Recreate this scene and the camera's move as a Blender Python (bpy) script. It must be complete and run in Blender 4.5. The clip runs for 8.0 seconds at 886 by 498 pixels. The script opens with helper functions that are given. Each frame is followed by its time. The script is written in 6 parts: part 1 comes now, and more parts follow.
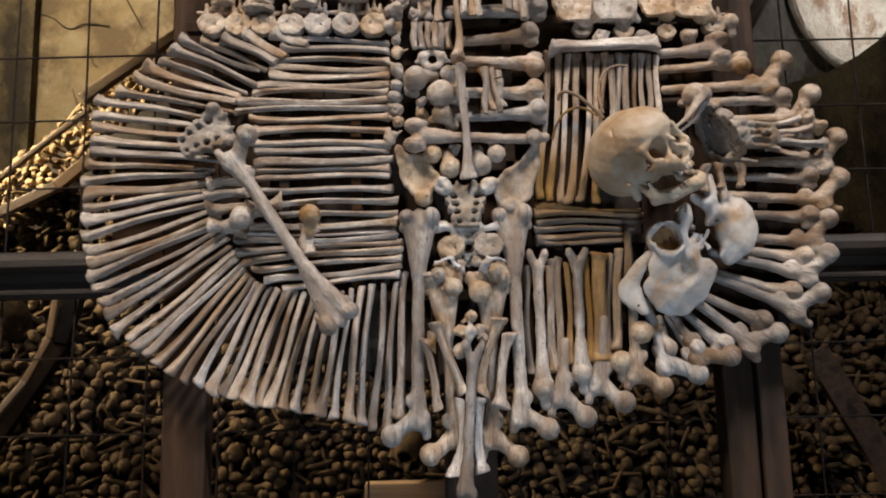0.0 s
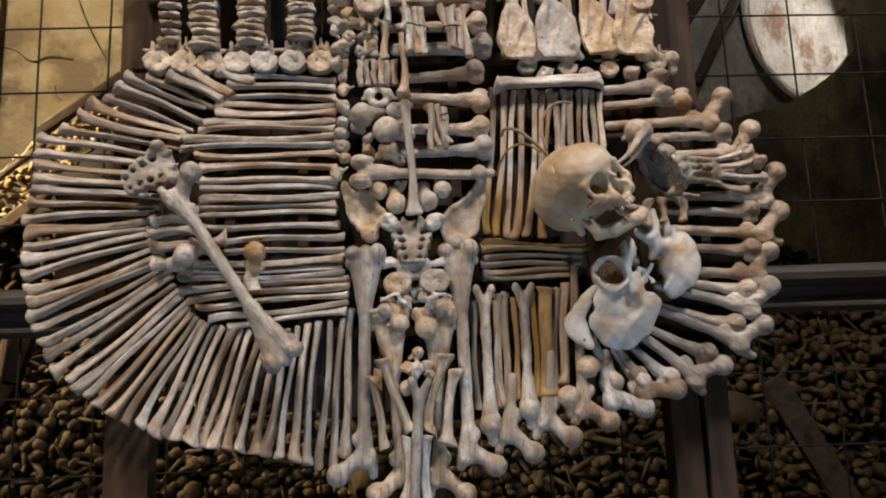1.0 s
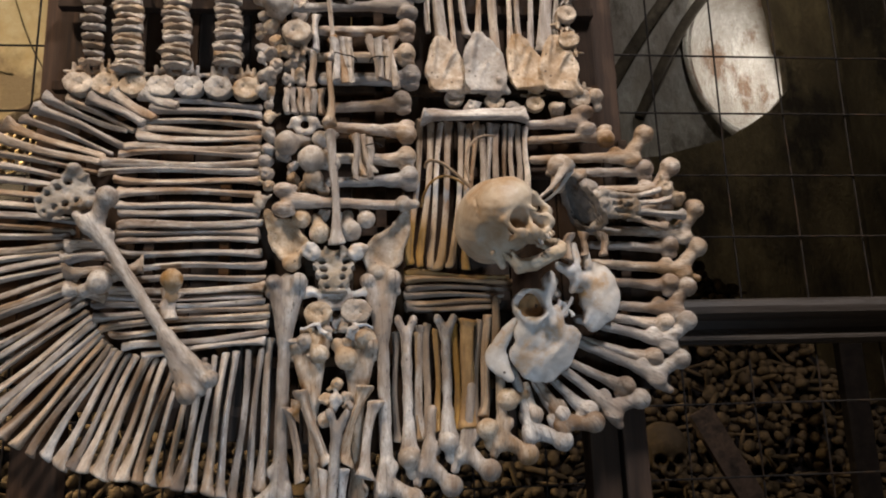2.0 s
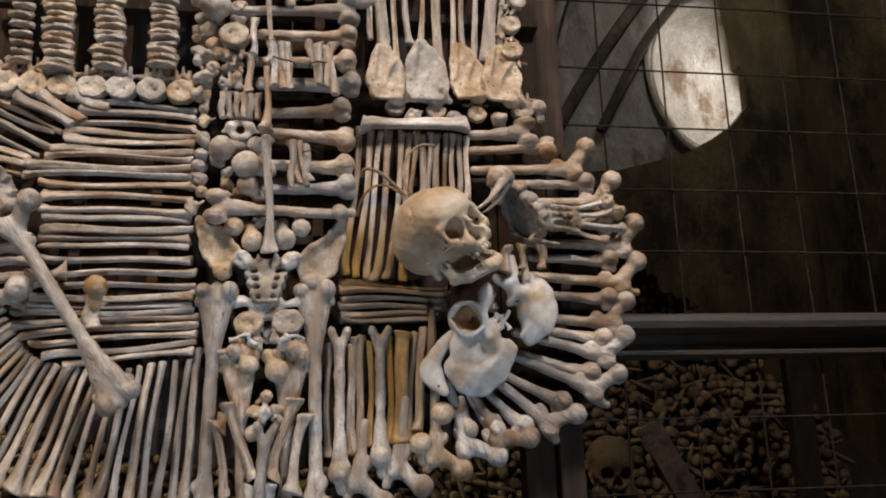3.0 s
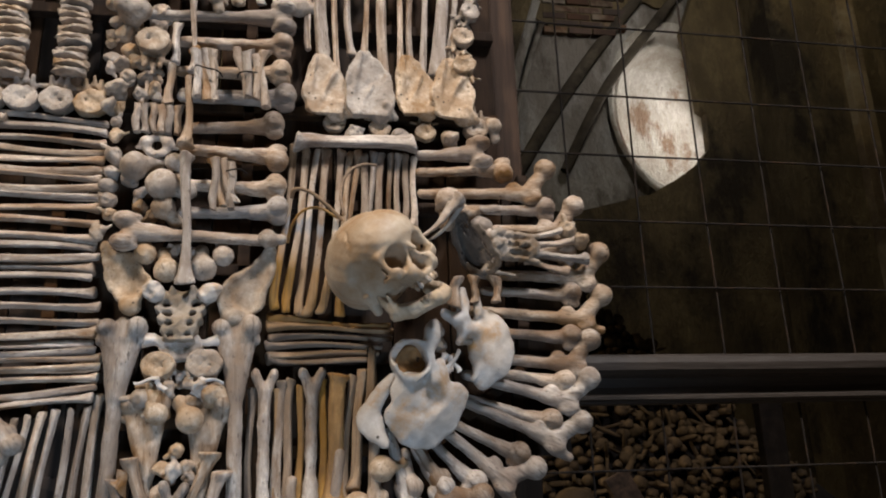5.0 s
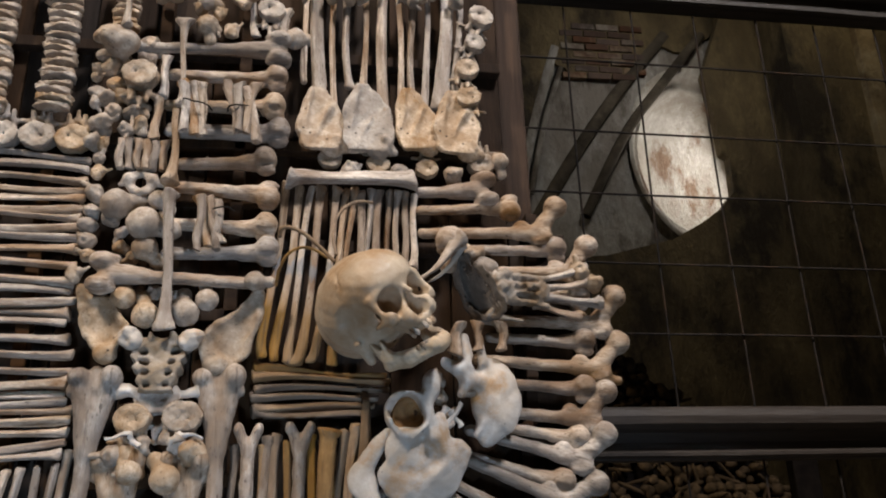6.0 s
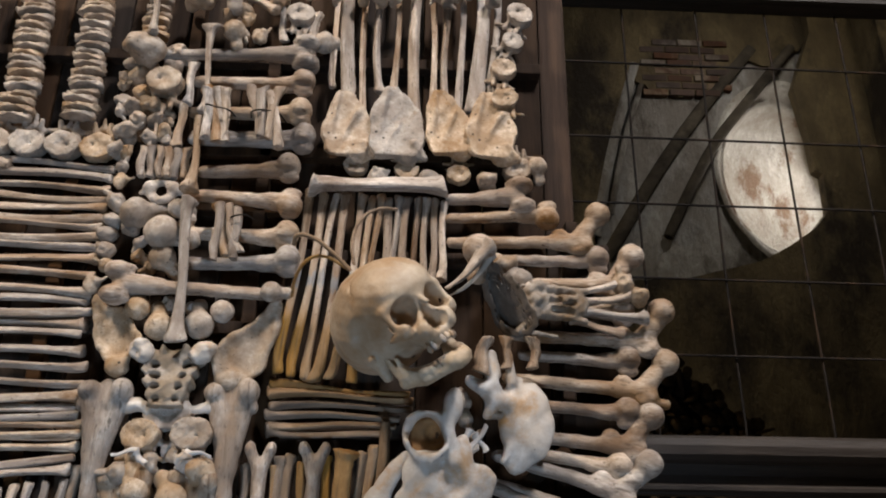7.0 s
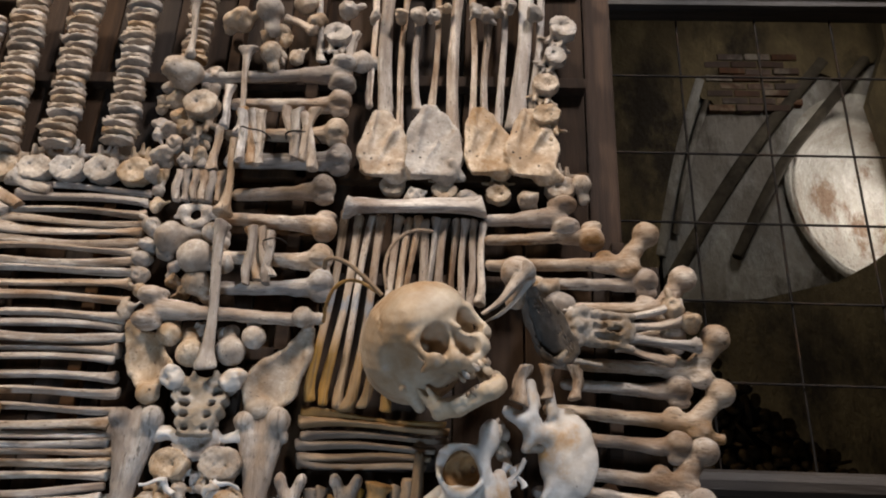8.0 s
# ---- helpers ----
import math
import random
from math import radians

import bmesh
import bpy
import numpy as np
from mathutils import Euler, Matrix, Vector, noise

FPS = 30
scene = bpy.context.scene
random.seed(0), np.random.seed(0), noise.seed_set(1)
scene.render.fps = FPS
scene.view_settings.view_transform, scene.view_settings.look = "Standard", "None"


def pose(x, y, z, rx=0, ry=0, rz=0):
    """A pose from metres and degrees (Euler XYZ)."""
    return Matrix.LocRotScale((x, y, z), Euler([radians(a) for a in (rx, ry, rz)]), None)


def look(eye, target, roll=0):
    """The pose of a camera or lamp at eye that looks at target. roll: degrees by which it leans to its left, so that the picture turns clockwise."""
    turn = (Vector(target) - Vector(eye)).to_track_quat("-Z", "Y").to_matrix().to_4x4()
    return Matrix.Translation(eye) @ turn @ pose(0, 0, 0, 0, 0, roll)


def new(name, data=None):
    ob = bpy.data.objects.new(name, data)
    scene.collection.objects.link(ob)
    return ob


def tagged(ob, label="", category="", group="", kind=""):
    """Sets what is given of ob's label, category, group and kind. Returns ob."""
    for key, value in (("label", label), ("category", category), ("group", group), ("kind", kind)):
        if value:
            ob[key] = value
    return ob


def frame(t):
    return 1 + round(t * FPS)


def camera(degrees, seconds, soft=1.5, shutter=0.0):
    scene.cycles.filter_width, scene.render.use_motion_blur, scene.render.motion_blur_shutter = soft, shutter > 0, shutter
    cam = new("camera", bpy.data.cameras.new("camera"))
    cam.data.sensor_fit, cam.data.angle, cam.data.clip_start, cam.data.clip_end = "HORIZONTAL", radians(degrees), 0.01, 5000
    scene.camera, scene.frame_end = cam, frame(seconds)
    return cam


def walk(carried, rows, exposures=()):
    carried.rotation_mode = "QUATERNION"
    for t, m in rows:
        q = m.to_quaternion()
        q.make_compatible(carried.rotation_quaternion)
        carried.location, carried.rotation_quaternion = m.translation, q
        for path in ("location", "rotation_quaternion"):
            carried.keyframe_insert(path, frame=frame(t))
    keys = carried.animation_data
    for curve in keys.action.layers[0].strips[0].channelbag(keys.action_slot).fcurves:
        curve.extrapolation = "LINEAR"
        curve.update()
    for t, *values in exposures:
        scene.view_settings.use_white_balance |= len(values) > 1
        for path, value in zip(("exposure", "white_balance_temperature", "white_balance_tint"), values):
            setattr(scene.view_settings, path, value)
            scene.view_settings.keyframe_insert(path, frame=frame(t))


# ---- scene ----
cam = camera(58.4, 8.0, soft=2.0)
METRES, EYE, TILT, LEAN, TURN = 0.65, 1.7, 9.0, 1.3, 0.0
ROWS = [
    (0.0, 0.0, 0.0, 0.0, 0.0, 0.0, -0.0),
    (0.5, 0.0343, 0.0002, 0.0074, -0.66, 0.95, 0.32),
    (1.0, 0.0801, -0.0004, 0.019, -1.86, 2.1, 0.54),
    (1.5, 0.1178, -0.0082, 0.0296, -3.45, 3.04, 0.23),
    (2.0, 0.1625, -0.0033, 0.0358, -5.42, 3.9, -0.29),
    (3.5, 0.2944, 0.0584, 0.0422, -8.66, 4.92, -1.35),
    (4.0, 0.3227, 0.1104, 0.0382, -9.49, 5.52, -1.52),
    (5.5, 0.3811, 0.3496, 0.0396, -10.28, 9.43, -0.7),
    (6.0, 0.4329, 0.4116, 0.0472, -8.54, 11.16, -1.11),
    (6.5, 0.5102, 0.4642, 0.0472, -5.73, 12.16, -1.8),
    (7.0, 0.5853, 0.5341, 0.0437, -2.43, 12.75, -2.36),
    (7.5, 0.623, 0.5828, 0.0501, 0.07, 13.2, -2.77),
    (8.0, 0.6484, 0.6078, 0.0678, 2.22, 14.07, -3.12),
]
walk(cam, [(t, pose(0, 0, EYE, TILT, LEAN, TURN) @ pose(METRES * x, METRES * y, METRES * z, 90 + pitch, roll, yaw)) for t, x, y, z, yaw, pitch, roll in ROWS])

# ---- light ----
world = bpy.data.worlds.new("world")
scene.world = world
world.use_nodes = True
wn = world.node_tree
sky = wn.nodes.new("ShaderNodeTexSky")
sky.sky_type, sky.sun_disc, sky.sun_elevation, sky.sun_rotation = "NISHITA", False, radians(35), radians(160)
wn.links.new(sky.outputs[0], wn.nodes["Background"].inputs[0])
wn.nodes["Background"].inputs[1].default_value = 0.1
scene.view_settings.exposure = 0.0


def area_lamp(name, place, target, size_x, size_y, power, colour, spread=180):
    """An area lamp added out of view, with no window modelled; spread narrows its cone."""
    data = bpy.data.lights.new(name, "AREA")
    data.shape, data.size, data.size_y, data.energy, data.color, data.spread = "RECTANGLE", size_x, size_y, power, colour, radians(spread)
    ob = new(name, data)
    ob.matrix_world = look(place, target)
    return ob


# Lamps added out of view: neutral key, warm side, cool low fill.
area_lamp("added_light_high", (1.7, -1.0, 5.7), (0.0, 1.5, 2.2), 0.4, 0.6, 193, (1.0, 0.955, 0.955))
area_lamp("added_light_warm", (-1.7, -0.6, 5.2), (-0.2, 1.5, 2.75), 0.4, 0.6, 150, (1.0, 0.84, 0.67))
area_lamp("added_light_cool", (0.35, -0.7, 0.5), (0.0, 1.5, 1.8), 0.4, 0.4, 2.3, (0.50, 0.72, 1.0), 52)
area_lamp("window_light_niche", (4.02, 6.42, 4.95), (3.2, 6.62, 4.75), 0.25, 0.8, 10.5, (1.0, 0.95, 0.90))
# Unseen lamps added to brighten the left wall, slope pile, bay and far wall.
area_lamp("added_light_side", (-3.6, 3.4, 5.9), (-2.3, 6.0, 4.2), 0.6, 1.2, 60, (1.0, 0.86, 0.62), 90)
area_lamp("added_light_rake", (-3.5, 2.45, 4.1), (-1.6, 3.05, 2.5), 0.5, 0.8, 60, (1.0, 0.80, 0.50), 40)
area_lamp("added_light_bay", (3.0, 4.8, 6.05), (2.8, 6.4, 4.7), 0.4, 0.5, 11.5, (1.0, 0.95, 0.88))
area_lamp("added_light_far", (4.6, 4.6, 7.7), (5.4, 5.8, 5.4), 0.5, 0.5, 7.0, (1.0, 0.86, 0.60), 110)


# ---- materials ----
def material(name, base, dark, rough=0.6, scale=8.0, bump=0.3, stretch=(1, 1, 1), stain=None, vary=0.0, fine=90.0, bump_scale=0.003, stain_cut=(0.5, 0.72), pits=0.0, shine=0.35, streaks=0.0, ochre=0.0, tide=0.0):
    """A rough natural surface: two colours mixed by coarse noise, fine grain, and stains with their own shape."""
    m = bpy.data.materials.new(name)
    m.use_nodes = True
    nt = m.node_tree
    n, l = nt.nodes, nt.links
    b = n["Principled BSDF"]
    b.inputs["Specular IOR Level"].default_value = shine
    co = n.new("ShaderNodeTexCoord")
    mp = n.new("ShaderNodeMapping")
    mp.inputs["Scale"].default_value = stretch
    info = n.new("ShaderNodeObjectInfo")
    l.new(co.outputs["Object"], mp.inputs["Vector"])
    off = n.new("ShaderNodeVectorMath")
    off.operation = "SCALE"
    off.inputs[0].default_value = (7.1, 3.3, 5.7)
    l.new(info.outputs["Random"], off.inputs["Scale"])
    add = n.new("ShaderNodeVectorMath")
    l.new(mp.outputs[0], add.inputs[0])
    l.new(off.outputs[0], add.inputs[1])

    def noisy(s, detail, rough_=0.6):
        t = n.new("ShaderNodeTexNoise")
        t.inputs["Scale"].default_value, t.inputs["Detail"].default_value, t.inputs["Roughness"].default_value = s, detail, rough_
        l.new(add.outputs[0], t.inputs["Vector"])
        return t.outputs["Fac"]

    def ramp(src, lo, hi):
        r = n.new("ShaderNodeMapRange")
        r.inputs["From Min"].default_value, r.inputs["From Max"].default_value = lo, hi
        l.new(src, r.inputs["Value"])
        return r.outputs[0]

    def mix(fac, a, b2, mode="MIX"):
        x = n.new("ShaderNodeMix")
        x.data_type, x.blend_type = "RGBA", mode
        for sock, v in ((x.inputs[0], fac), (x.inputs[6], a), (x.inputs[7], b2)):
            if hasattr(v, "links"):
                l.new(v, sock)
            elif isinstance(v, tuple):
                sock.default_value = (*v, 1)
            else:
                sock.default_value = v
        return x.outputs[2]

    coarse, grain, mid = noisy(scale, 4), noisy(fine, 5, 0.7), noisy(scale * 3.7, 5, 0.7)
    col = mix(ramp(coarse, 0.38, 0.62), dark, base)
    col = mix(ramp(mid, 0.40, 0.66), mix(0.55, col, dark), col)
    col = mix(ramp(grain, 0.34, 0.66), mix(0.45, col, dark), col)
    if stain:
        col = mix(ramp(noisy(scale * 0.55, 6, 0.68), *stain_cut), col, stain)
    if ochre:
        col = mix(ramp(noisy(scale * 0.8, 4, 0.6), 0.62 - 0.08 * ochre, 0.74 - 0.08 * ochre), col, mix(0.6, col, (0.27, 0.165, 0.085)))
        flecks = noisy(scale * 9, 3, 0.55)
        col = mix(ramp(flecks, 0.63, 0.70), col, mix(0.7, col, (0.07, 0.045, 0.028)))
    if tide:
        axis = n.new("ShaderNodeSeparateXYZ")
        l.new(co.outputs["Object"], axis.inputs[0])
        wander = n.new("ShaderNodeMath")
        wander.operation, wander.inputs[1].default_value = "MULTIPLY_ADD", 0.07
        l.new(mid, wander.inputs[0])
        l.new(axis.outputs[0], wander.inputs[2])
        col = mix(ramp(wander.outputs[0], tide + 0.02, tide + 0.06), col, mix(0.8, col, (0.30, 0.17, 0.06)))
        band = mix(ramp(wander.outputs[0], tide - 0.030, tide - 0.022), col, mix(0.6, col, (0.20, 0.25, 0.30)))
        col = mix(ramp(wander.outputs[0], tide - 0.010, tide - 0.002), band, col)
    if streaks:
        long_co = n.new("ShaderNodeMapping")
        long_co.inputs["Scale"].default_value = (7, 170, 170)
        l.new(co.outputs["Object"], long_co.inputs["Vector"])
        vein = n.new("ShaderNodeTexNoise")
        vein.inputs["Scale"].default_value, vein.inputs["Detail"].default_value = 1.0, 3.0
        l.new(long_co.outputs[0], vein.inputs["Vector"])
        col = mix(ramp(vein.outputs["Fac"], 0.56, 0.70), col, mix(0.75 * streaks, col, (0.13, 0.085, 0.055)))
    if pits:
        vor = n.new("ShaderNodeTexVoronoi")
        vor.inputs["Scale"].default_value = pits
        l.new(co.outputs["Object"], vor.inputs["Vector"])
        col = mix(ramp(vor.outputs["Distance"], 0.085, 0.055), col, (0.03, 0.02, 0.012))
    if vary:
        hsv = n.new("ShaderNodeHueSaturation")
        val = n.new("ShaderNodeMapRange")
        val.inputs["To Min"].default_value, val.inputs["To Max"].default_value = 1 - vary, 1 + vary * 0.6
        l.new(info.outputs["Random"], val.inputs["Value"])
        l.new(val.outputs[0], hsv.inputs["Value"])
        sat_src = n.new("ShaderNodeMath")
        sat_src.operation, sat_src.inputs[1].default_value = "MULTIPLY", 7.31
        l.new(info.outputs["Random"], sat_src.inputs[0])
        frac = n.new("ShaderNodeMath")
        frac.operation = "FRACT"
        l.new(sat_src.outputs[0], frac.inputs[0])
        sat = n.new("ShaderNodeMapRange")
        sat.inputs["To Min"].default_value, sat.inputs["To Max"].default_value = 0.6, 1.35
        l.new(frac.outputs[0], sat.inputs["Value"])
        l.new(sat.outputs[0], hsv.inputs["Saturation"])
        l.new(col, hsv.inputs["Color"])
        col = hsv.outputs[0]
    l.new(col, b.inputs["Base Color"])
    rr = n.new("ShaderNodeMapRange")
    rr.inputs["To Min"].default_value, rr.inputs["To Max"].default_value = max(rough - 0.15, 0.05), min(rough + 0.15, 1)
    l.new(grain, rr.inputs["Value"])
    l.new(rr.outputs[0], b.inputs["Roughness"])
    bp = n.new("ShaderNodeBump")
    bp.inputs["Strength"].default_value, bp.inputs["Distance"].default_value = bump, bump_scale
    hsum = n.new("ShaderNodeMath")
    l.new(mid, hsum.inputs[0])
    l.new(grain, hsum.inputs[1])
    l.new(hsum.outputs[0], bp.inputs["Height"])
    l.new(bp.outputs[0], b.inputs["Normal"])
    return m


BONE = material("aged_bone", (0.82, 0.725, 0.625), (0.30, 0.22, 0.16), 0.5, 17, 0.9, (0.5, 1.3, 1.3), (0.20, 0.115, 0.06), 0.24, 210, 0.0026, (0.50, 0.655), 21, 0.35, 1.0, 1.0)
CREAM = material("cream_porous_bone", (0.76, 0.66, 0.55), (0.31, 0.225, 0.155), 0.55, 22, 0.6, (1, 1, 1), (0.25, 0.155, 0.085), 0.2, 230, 0.0028, (0.55, 0.69), 32, 0.35, 0.0, 0.5)
GREYBONE = material("greyed_bone", (0.50, 0.455, 0.41), (0.24, 0.195, 0.15), 0.58, 20, 0.6, (1, 1, 1), (0.17, 0.11, 0.06), 0.12, 220, 0.002, (0.54, 0.68), 30, 0.3)
BROWNED = material("brown_stained_bone", (0.47, 0.29, 0.135), (0.20, 0.115, 0.05), 0.55, 17, 0.7, (0.5, 1.3, 1.3), (0.12, 0.07, 0.035), 0.25, 210, 0.0016, (0.50, 0.66), 21, 0.35, 1.0)
TIDEBONE = material("half_browned_bone", (0.80, 0.71, 0.61), (0.31, 0.225, 0.16), 0.52, 17, 0.8, (0.5, 1.3, 1.3), (0.20, 0.115, 0.06), 0.15, 210, 0.0026, (0.52, 0.67), 21, 0.35, 1.0, 0.5, 0.20)
# Pale pile bone with the golden raking light put into its colour.
LITBONE = material("lit_loose_bone", (0.36, 0.265, 0.135), (0.15, 0.10, 0.05), 0.75, 14, 0.6, (1, 1, 1), (0.10, 0.065, 0.03), 0.0, 90, 0.003, shine=0.15)
# White bay plaster with its dimmer light put into the colour, plus stains.
DIMPLASTER = material("dimmed_plaster", (0.45, 0.435, 0.41), (0.21, 0.185, 0.16), 0.85, 3.4, 0.9, (1, 1, 0.5), (0.075, 0.060, 0.045), 0.0, 25, 0.03, (0.50, 0.62))
# Dark brown that stands in for the shadow bands across the bay.
BANDSHADE = material("shadow_band", (0.12, 0.10, 0.075), (0.055, 0.045, 0.034), 0.9, 4, 0.6, (1, 1, 1), (0.012, 0.010, 0.008), 0.0, 30, 0.01, shine=0.1)
# Bone darkened for the shade that the hollow raven blade stands in.
SHADEBONE = material("shaded_bone", (0.27, 0.215, 0.165), (0.11, 0.082, 0.058), 0.6, 17, 0.7, (1, 1, 1), (0.34, 0.27, 0.20), 0.1, 210, 0.0016, (0.56, 0.70), 21, 0.3)
PALE = material("pale_bone", (0.74, 0.715, 0.69), (0.47, 0.42, 0.37), 0.5, 14, 0.4, (1, 1, 1), (0.42, 0.24, 0.10), 0.05, 140, 0.0016, (0.52, 0.68), 26, 0.35)
SKULLM = material("skull_bone", (0.66, 0.57, 0.45), (0.42, 0.325, 0.23), 0.45, 11, 0.5, (1, 1, 1), (0.33, 0.21, 0.115), 0.03, 130, 0.0016, (0.50, 0.68), 20, 0.4)
# Pile bone in near-black brown, carrying the dimness behind the grille.
DIMBONE = material("dimmed_bone", (0.072, 0.048, 0.026), (0.022, 0.015, 0.008), 0.95, 12, 0.5, (1, 1, 1), (0.03, 0.021, 0.014), 0.0, 60, 0.004, shine=0.05)
DARKWOOD = material("dark_stained_wood", (0.072, 0.042, 0.025), (0.032, 0.019, 0.012), 0.8, 6, 0.4, (6, 6, 0.5), (0.008, 0.006, 0.005), 0.15, 70, 0.003, shine=0.12)
BEAMWOOD = material("greyed_dark_wood", (0.085, 0.070, 0.060), (0.036, 0.028, 0.023), 0.5, 5, 0.5, (0.4, 7, 7), (0.02, 0.016, 0.012), 0.1, 60, 0.003)
BLACKWOOD = material("black_wood", (0.016, 0.011, 0.008), (0.007, 0.005, 0.004), 0.85, 6, 0.4, (6, 6, 0.5), (0.004, 0.003, 0.003), 0.1, 70, 0.003, shine=0.05)
RAILWOOD = material("light_oak_rail", (0.21, 0.125, 0.058), (0.11, 0.066, 0.032), 0.55, 5, 0.3, (0.5, 6, 6), (0.09, 0.05, 0.02), 0.15, 60, 0.003)
PLASTER = material("old_ochre_plaster", (0.38, 0.335, 0.24), (0.24, 0.17, 0.085), 0.85, 1.9, 0.9, (1, 1, 1), (0.13, 0.09, 0.05), 0.0, 18, 0.02, (0.50, 0.60))
WHITE = material("peeling_white_plaster", (0.62, 0.60, 0.55), (0.34, 0.30, 0.25), 0.8, 4.6, 0.8, (1, 1, 0.5), (0.20, 0.13, 0.085), 0.0, 25, 0.03, (0.55, 0.63))
BROWNWALL = material("brown_plaster", (0.21, 0.158, 0.080), (0.08, 0.058, 0.030), 0.85, 2.6, 0.9, (1, 1, 0.55), (0.028, 0.020, 0.012), 0.0, 26, 0.03, (0.5, 0.62))
BRICK = material("red_brick", (0.12, 0.062, 0.040), (0.06, 0.034, 0.024), 0.9, 5, 0.4, (1, 1, 1), (0.26, 0.22, 0.17), 0.25, 40, 0.006)
IRON = material("dark_iron_wire", (0.03, 0.024, 0.02), (0.012, 0.01, 0.009), 0.8, 30, 0.2, (1, 1, 1), (0.05, 0.028, 0.015), 0.0, 90, 0.001, shine=0.15)
POSTWOOD = material("brown_post_wood", (0.095, 0.047, 0.023), (0.040, 0.020, 0.010), 0.8, 5, 0.4, (7, 7, 0.4), (0.02, 0.014, 0.01), 0.1, 60, 0.002, shine=0.2)
SOCKET = material("stained_socket_bone", (0.46, 0.27, 0.12), (0.25, 0.13, 0.05), 0.6, 30, 0.5, (1, 1, 1), (0.10, 0.06, 0.03), 0.0, 160, 0.002)
STONE = material("stone_floor", (0.15, 0.13, 0.11), (0.09, 0.08, 0.065), 0.7, 3, 0.4, (1, 1, 1), (0.09, 0.08, 0.06), 0.0, 40, 0.005)


# ---- shapes ----
def mesh_of(name, verts, faces, mat, smooth=True):
    me = bpy.data.meshes.new(name)
    me.from_pydata([tuple(map(float, v)) for v in verts], [], [tuple(map(int, f)) for f in faces])
    if smooth:
        me.polygons.foreach_set("use_smooth", [True] * len(me.polygons))
    me.materials.append(mat)
    me.update()
    return me


def surface_net(f, lo, hi, cell):
    """The surface f = 0 of a solid that is inside where f < 0."""
    ax = [np.arange(a, b + cell, cell) for a, b in zip(lo, hi)]
    g = np.stack(np.meshgrid(*ax, indexing="ij"))
    val = f(g[0], g[1], g[2])
    nx, ny, nz = (s - 1 for s in val.shape)
    corner = [(i, j, k) for i in (0, 1) for j in (0, 1) for k in (0, 1)]
    cv = {c: val[c[0]:c[0] + nx, c[1]:c[1] + ny, c[2]:c[2] + nz] for c in corner}
    total, count = np.zeros((3, nx, ny, nz)), np.zeros((nx, ny, nz))
    for a in corner:
        for axis in range(3):
            if a[axis] == 0:
                b = tuple(v + (i == axis) for i, v in enumerate(a))
                va, vb = cv[a], cv[b]
                cross = (va < 0) != (vb < 0)
                s = np.where(cross, va / np.where(cross, va - vb, 1), 0)
                for i in range(3):
                    total[i] += np.where(cross, a[i] + (s if i == axis else 0), 0)
                count += cross
    use = count > 0
    index = np.full((nx, ny, nz), -1)
    index[use] = np.arange(use.sum())
    cells = np.argwhere(use)
    verts = np.array(lo) + (cells + np.stack([total[i][use] / count[use] for i in range(3)], 1)) * cell
    faces, inside = [], val < 0
    for axis in range(3):
        u, v = [i for i in range(3) if i != axis]
        n0 = [slice(1, -1)] * 3
        n0[axis] = slice(0, -1)
        n1 = list(n0)
        n1[axis] = slice(1, None)
        a, b = inside[tuple(n0)], inside[tuple(n1)]
        for flip, hit in ((False, a & ~b), (True, ~a & b)):
            e = np.argwhere(hit) + [0 if i == axis else 1 for i in range(3)]
            ring = []
            for du, dv in ((-1, -1), (0, -1), (0, 0), (-1, 0)):
                q = e.copy()
                q[:, u] += du
                q[:, v] += dv
                ring.append(index[q[:, 0], q[:, 1], q[:, 2]])
            quad = np.stack(ring, 1)
            if flip != (axis == 1):
                quad = quad[:, ::-1]
            faces.append(quad)
    return verts, np.concatenate(faces)


def relaxed(verts, quads, times=2):
    """The net with its steps smoothed away."""
    a, b = np.concatenate([quads[:, i] for i in range(4)]), np.concatenate([quads[:, (i + 1) % 4] for i in range(4)])
    count = np.zeros(len(verts))
    np.add.at(count, a, 1)
    np.add.at(count, b, 1)
    for _ in range(times):
        total = np.zeros_like(verts)
        np.add.at(total, a, verts[b])
        np.add.at(total, b, verts[a])
        verts = 0.45 * verts + 0.55 * total / np.maximum(count, 1)[:, None]
    return verts


def ball(p, c, r):
    r = np.array([r] * 3 if np.isscalar(r) else r, float)
    q = [(p[i] - c[i]) / r[i] for i in range(3)]
    k0 = np.sqrt(q[0] ** 2 + q[1] ** 2 + q[2] ** 2) + 1e-9
    k1 = np.sqrt(sum((q[i] / r[i]) ** 2 for i in range(3))) + 1e-9
    return k0 * (k0 - 1) / k1


def rod(p, a, b, ra, rb=None):
    rb = ra if rb is None else rb
    d = [b[i] - a[i] for i in range(3)]
    t = np.clip(sum((p[i] - a[i]) * d[i] for i in range(3)) / max(sum(v * v for v in d), 1e-12), 0, 1)
    return np.sqrt(sum((p[i] - a[i] - t * d[i]) ** 2 for i in range(3))) - (ra + (rb - ra) * t)


def blend(a, b, k=0.008):
    h = np.clip(0.5 + 0.5 * (b - a) / k, 0, 1)
    return b + (a - b) * h - k * h * (1 - h)


def carve(a, b, k=0.004):
    return -blend(-a, b, k)


def lumpy(p, amount, scale, seed):
    """A cheap smooth unevenness."""
    a, b, c = seed * 1.7, seed * 2.9, seed * 4.3
    return amount * (np.sin(p[0] * scale + a) * np.sin(p[1] * scale * 1.3 + b) + 0.6 * np.sin(p[2] * scale * 1.9 + c + p[0] * scale * 1.6) + 0.4 * np.sin(p[0] * scale * 2.7 - p[1] * scale * 2.1 + a))


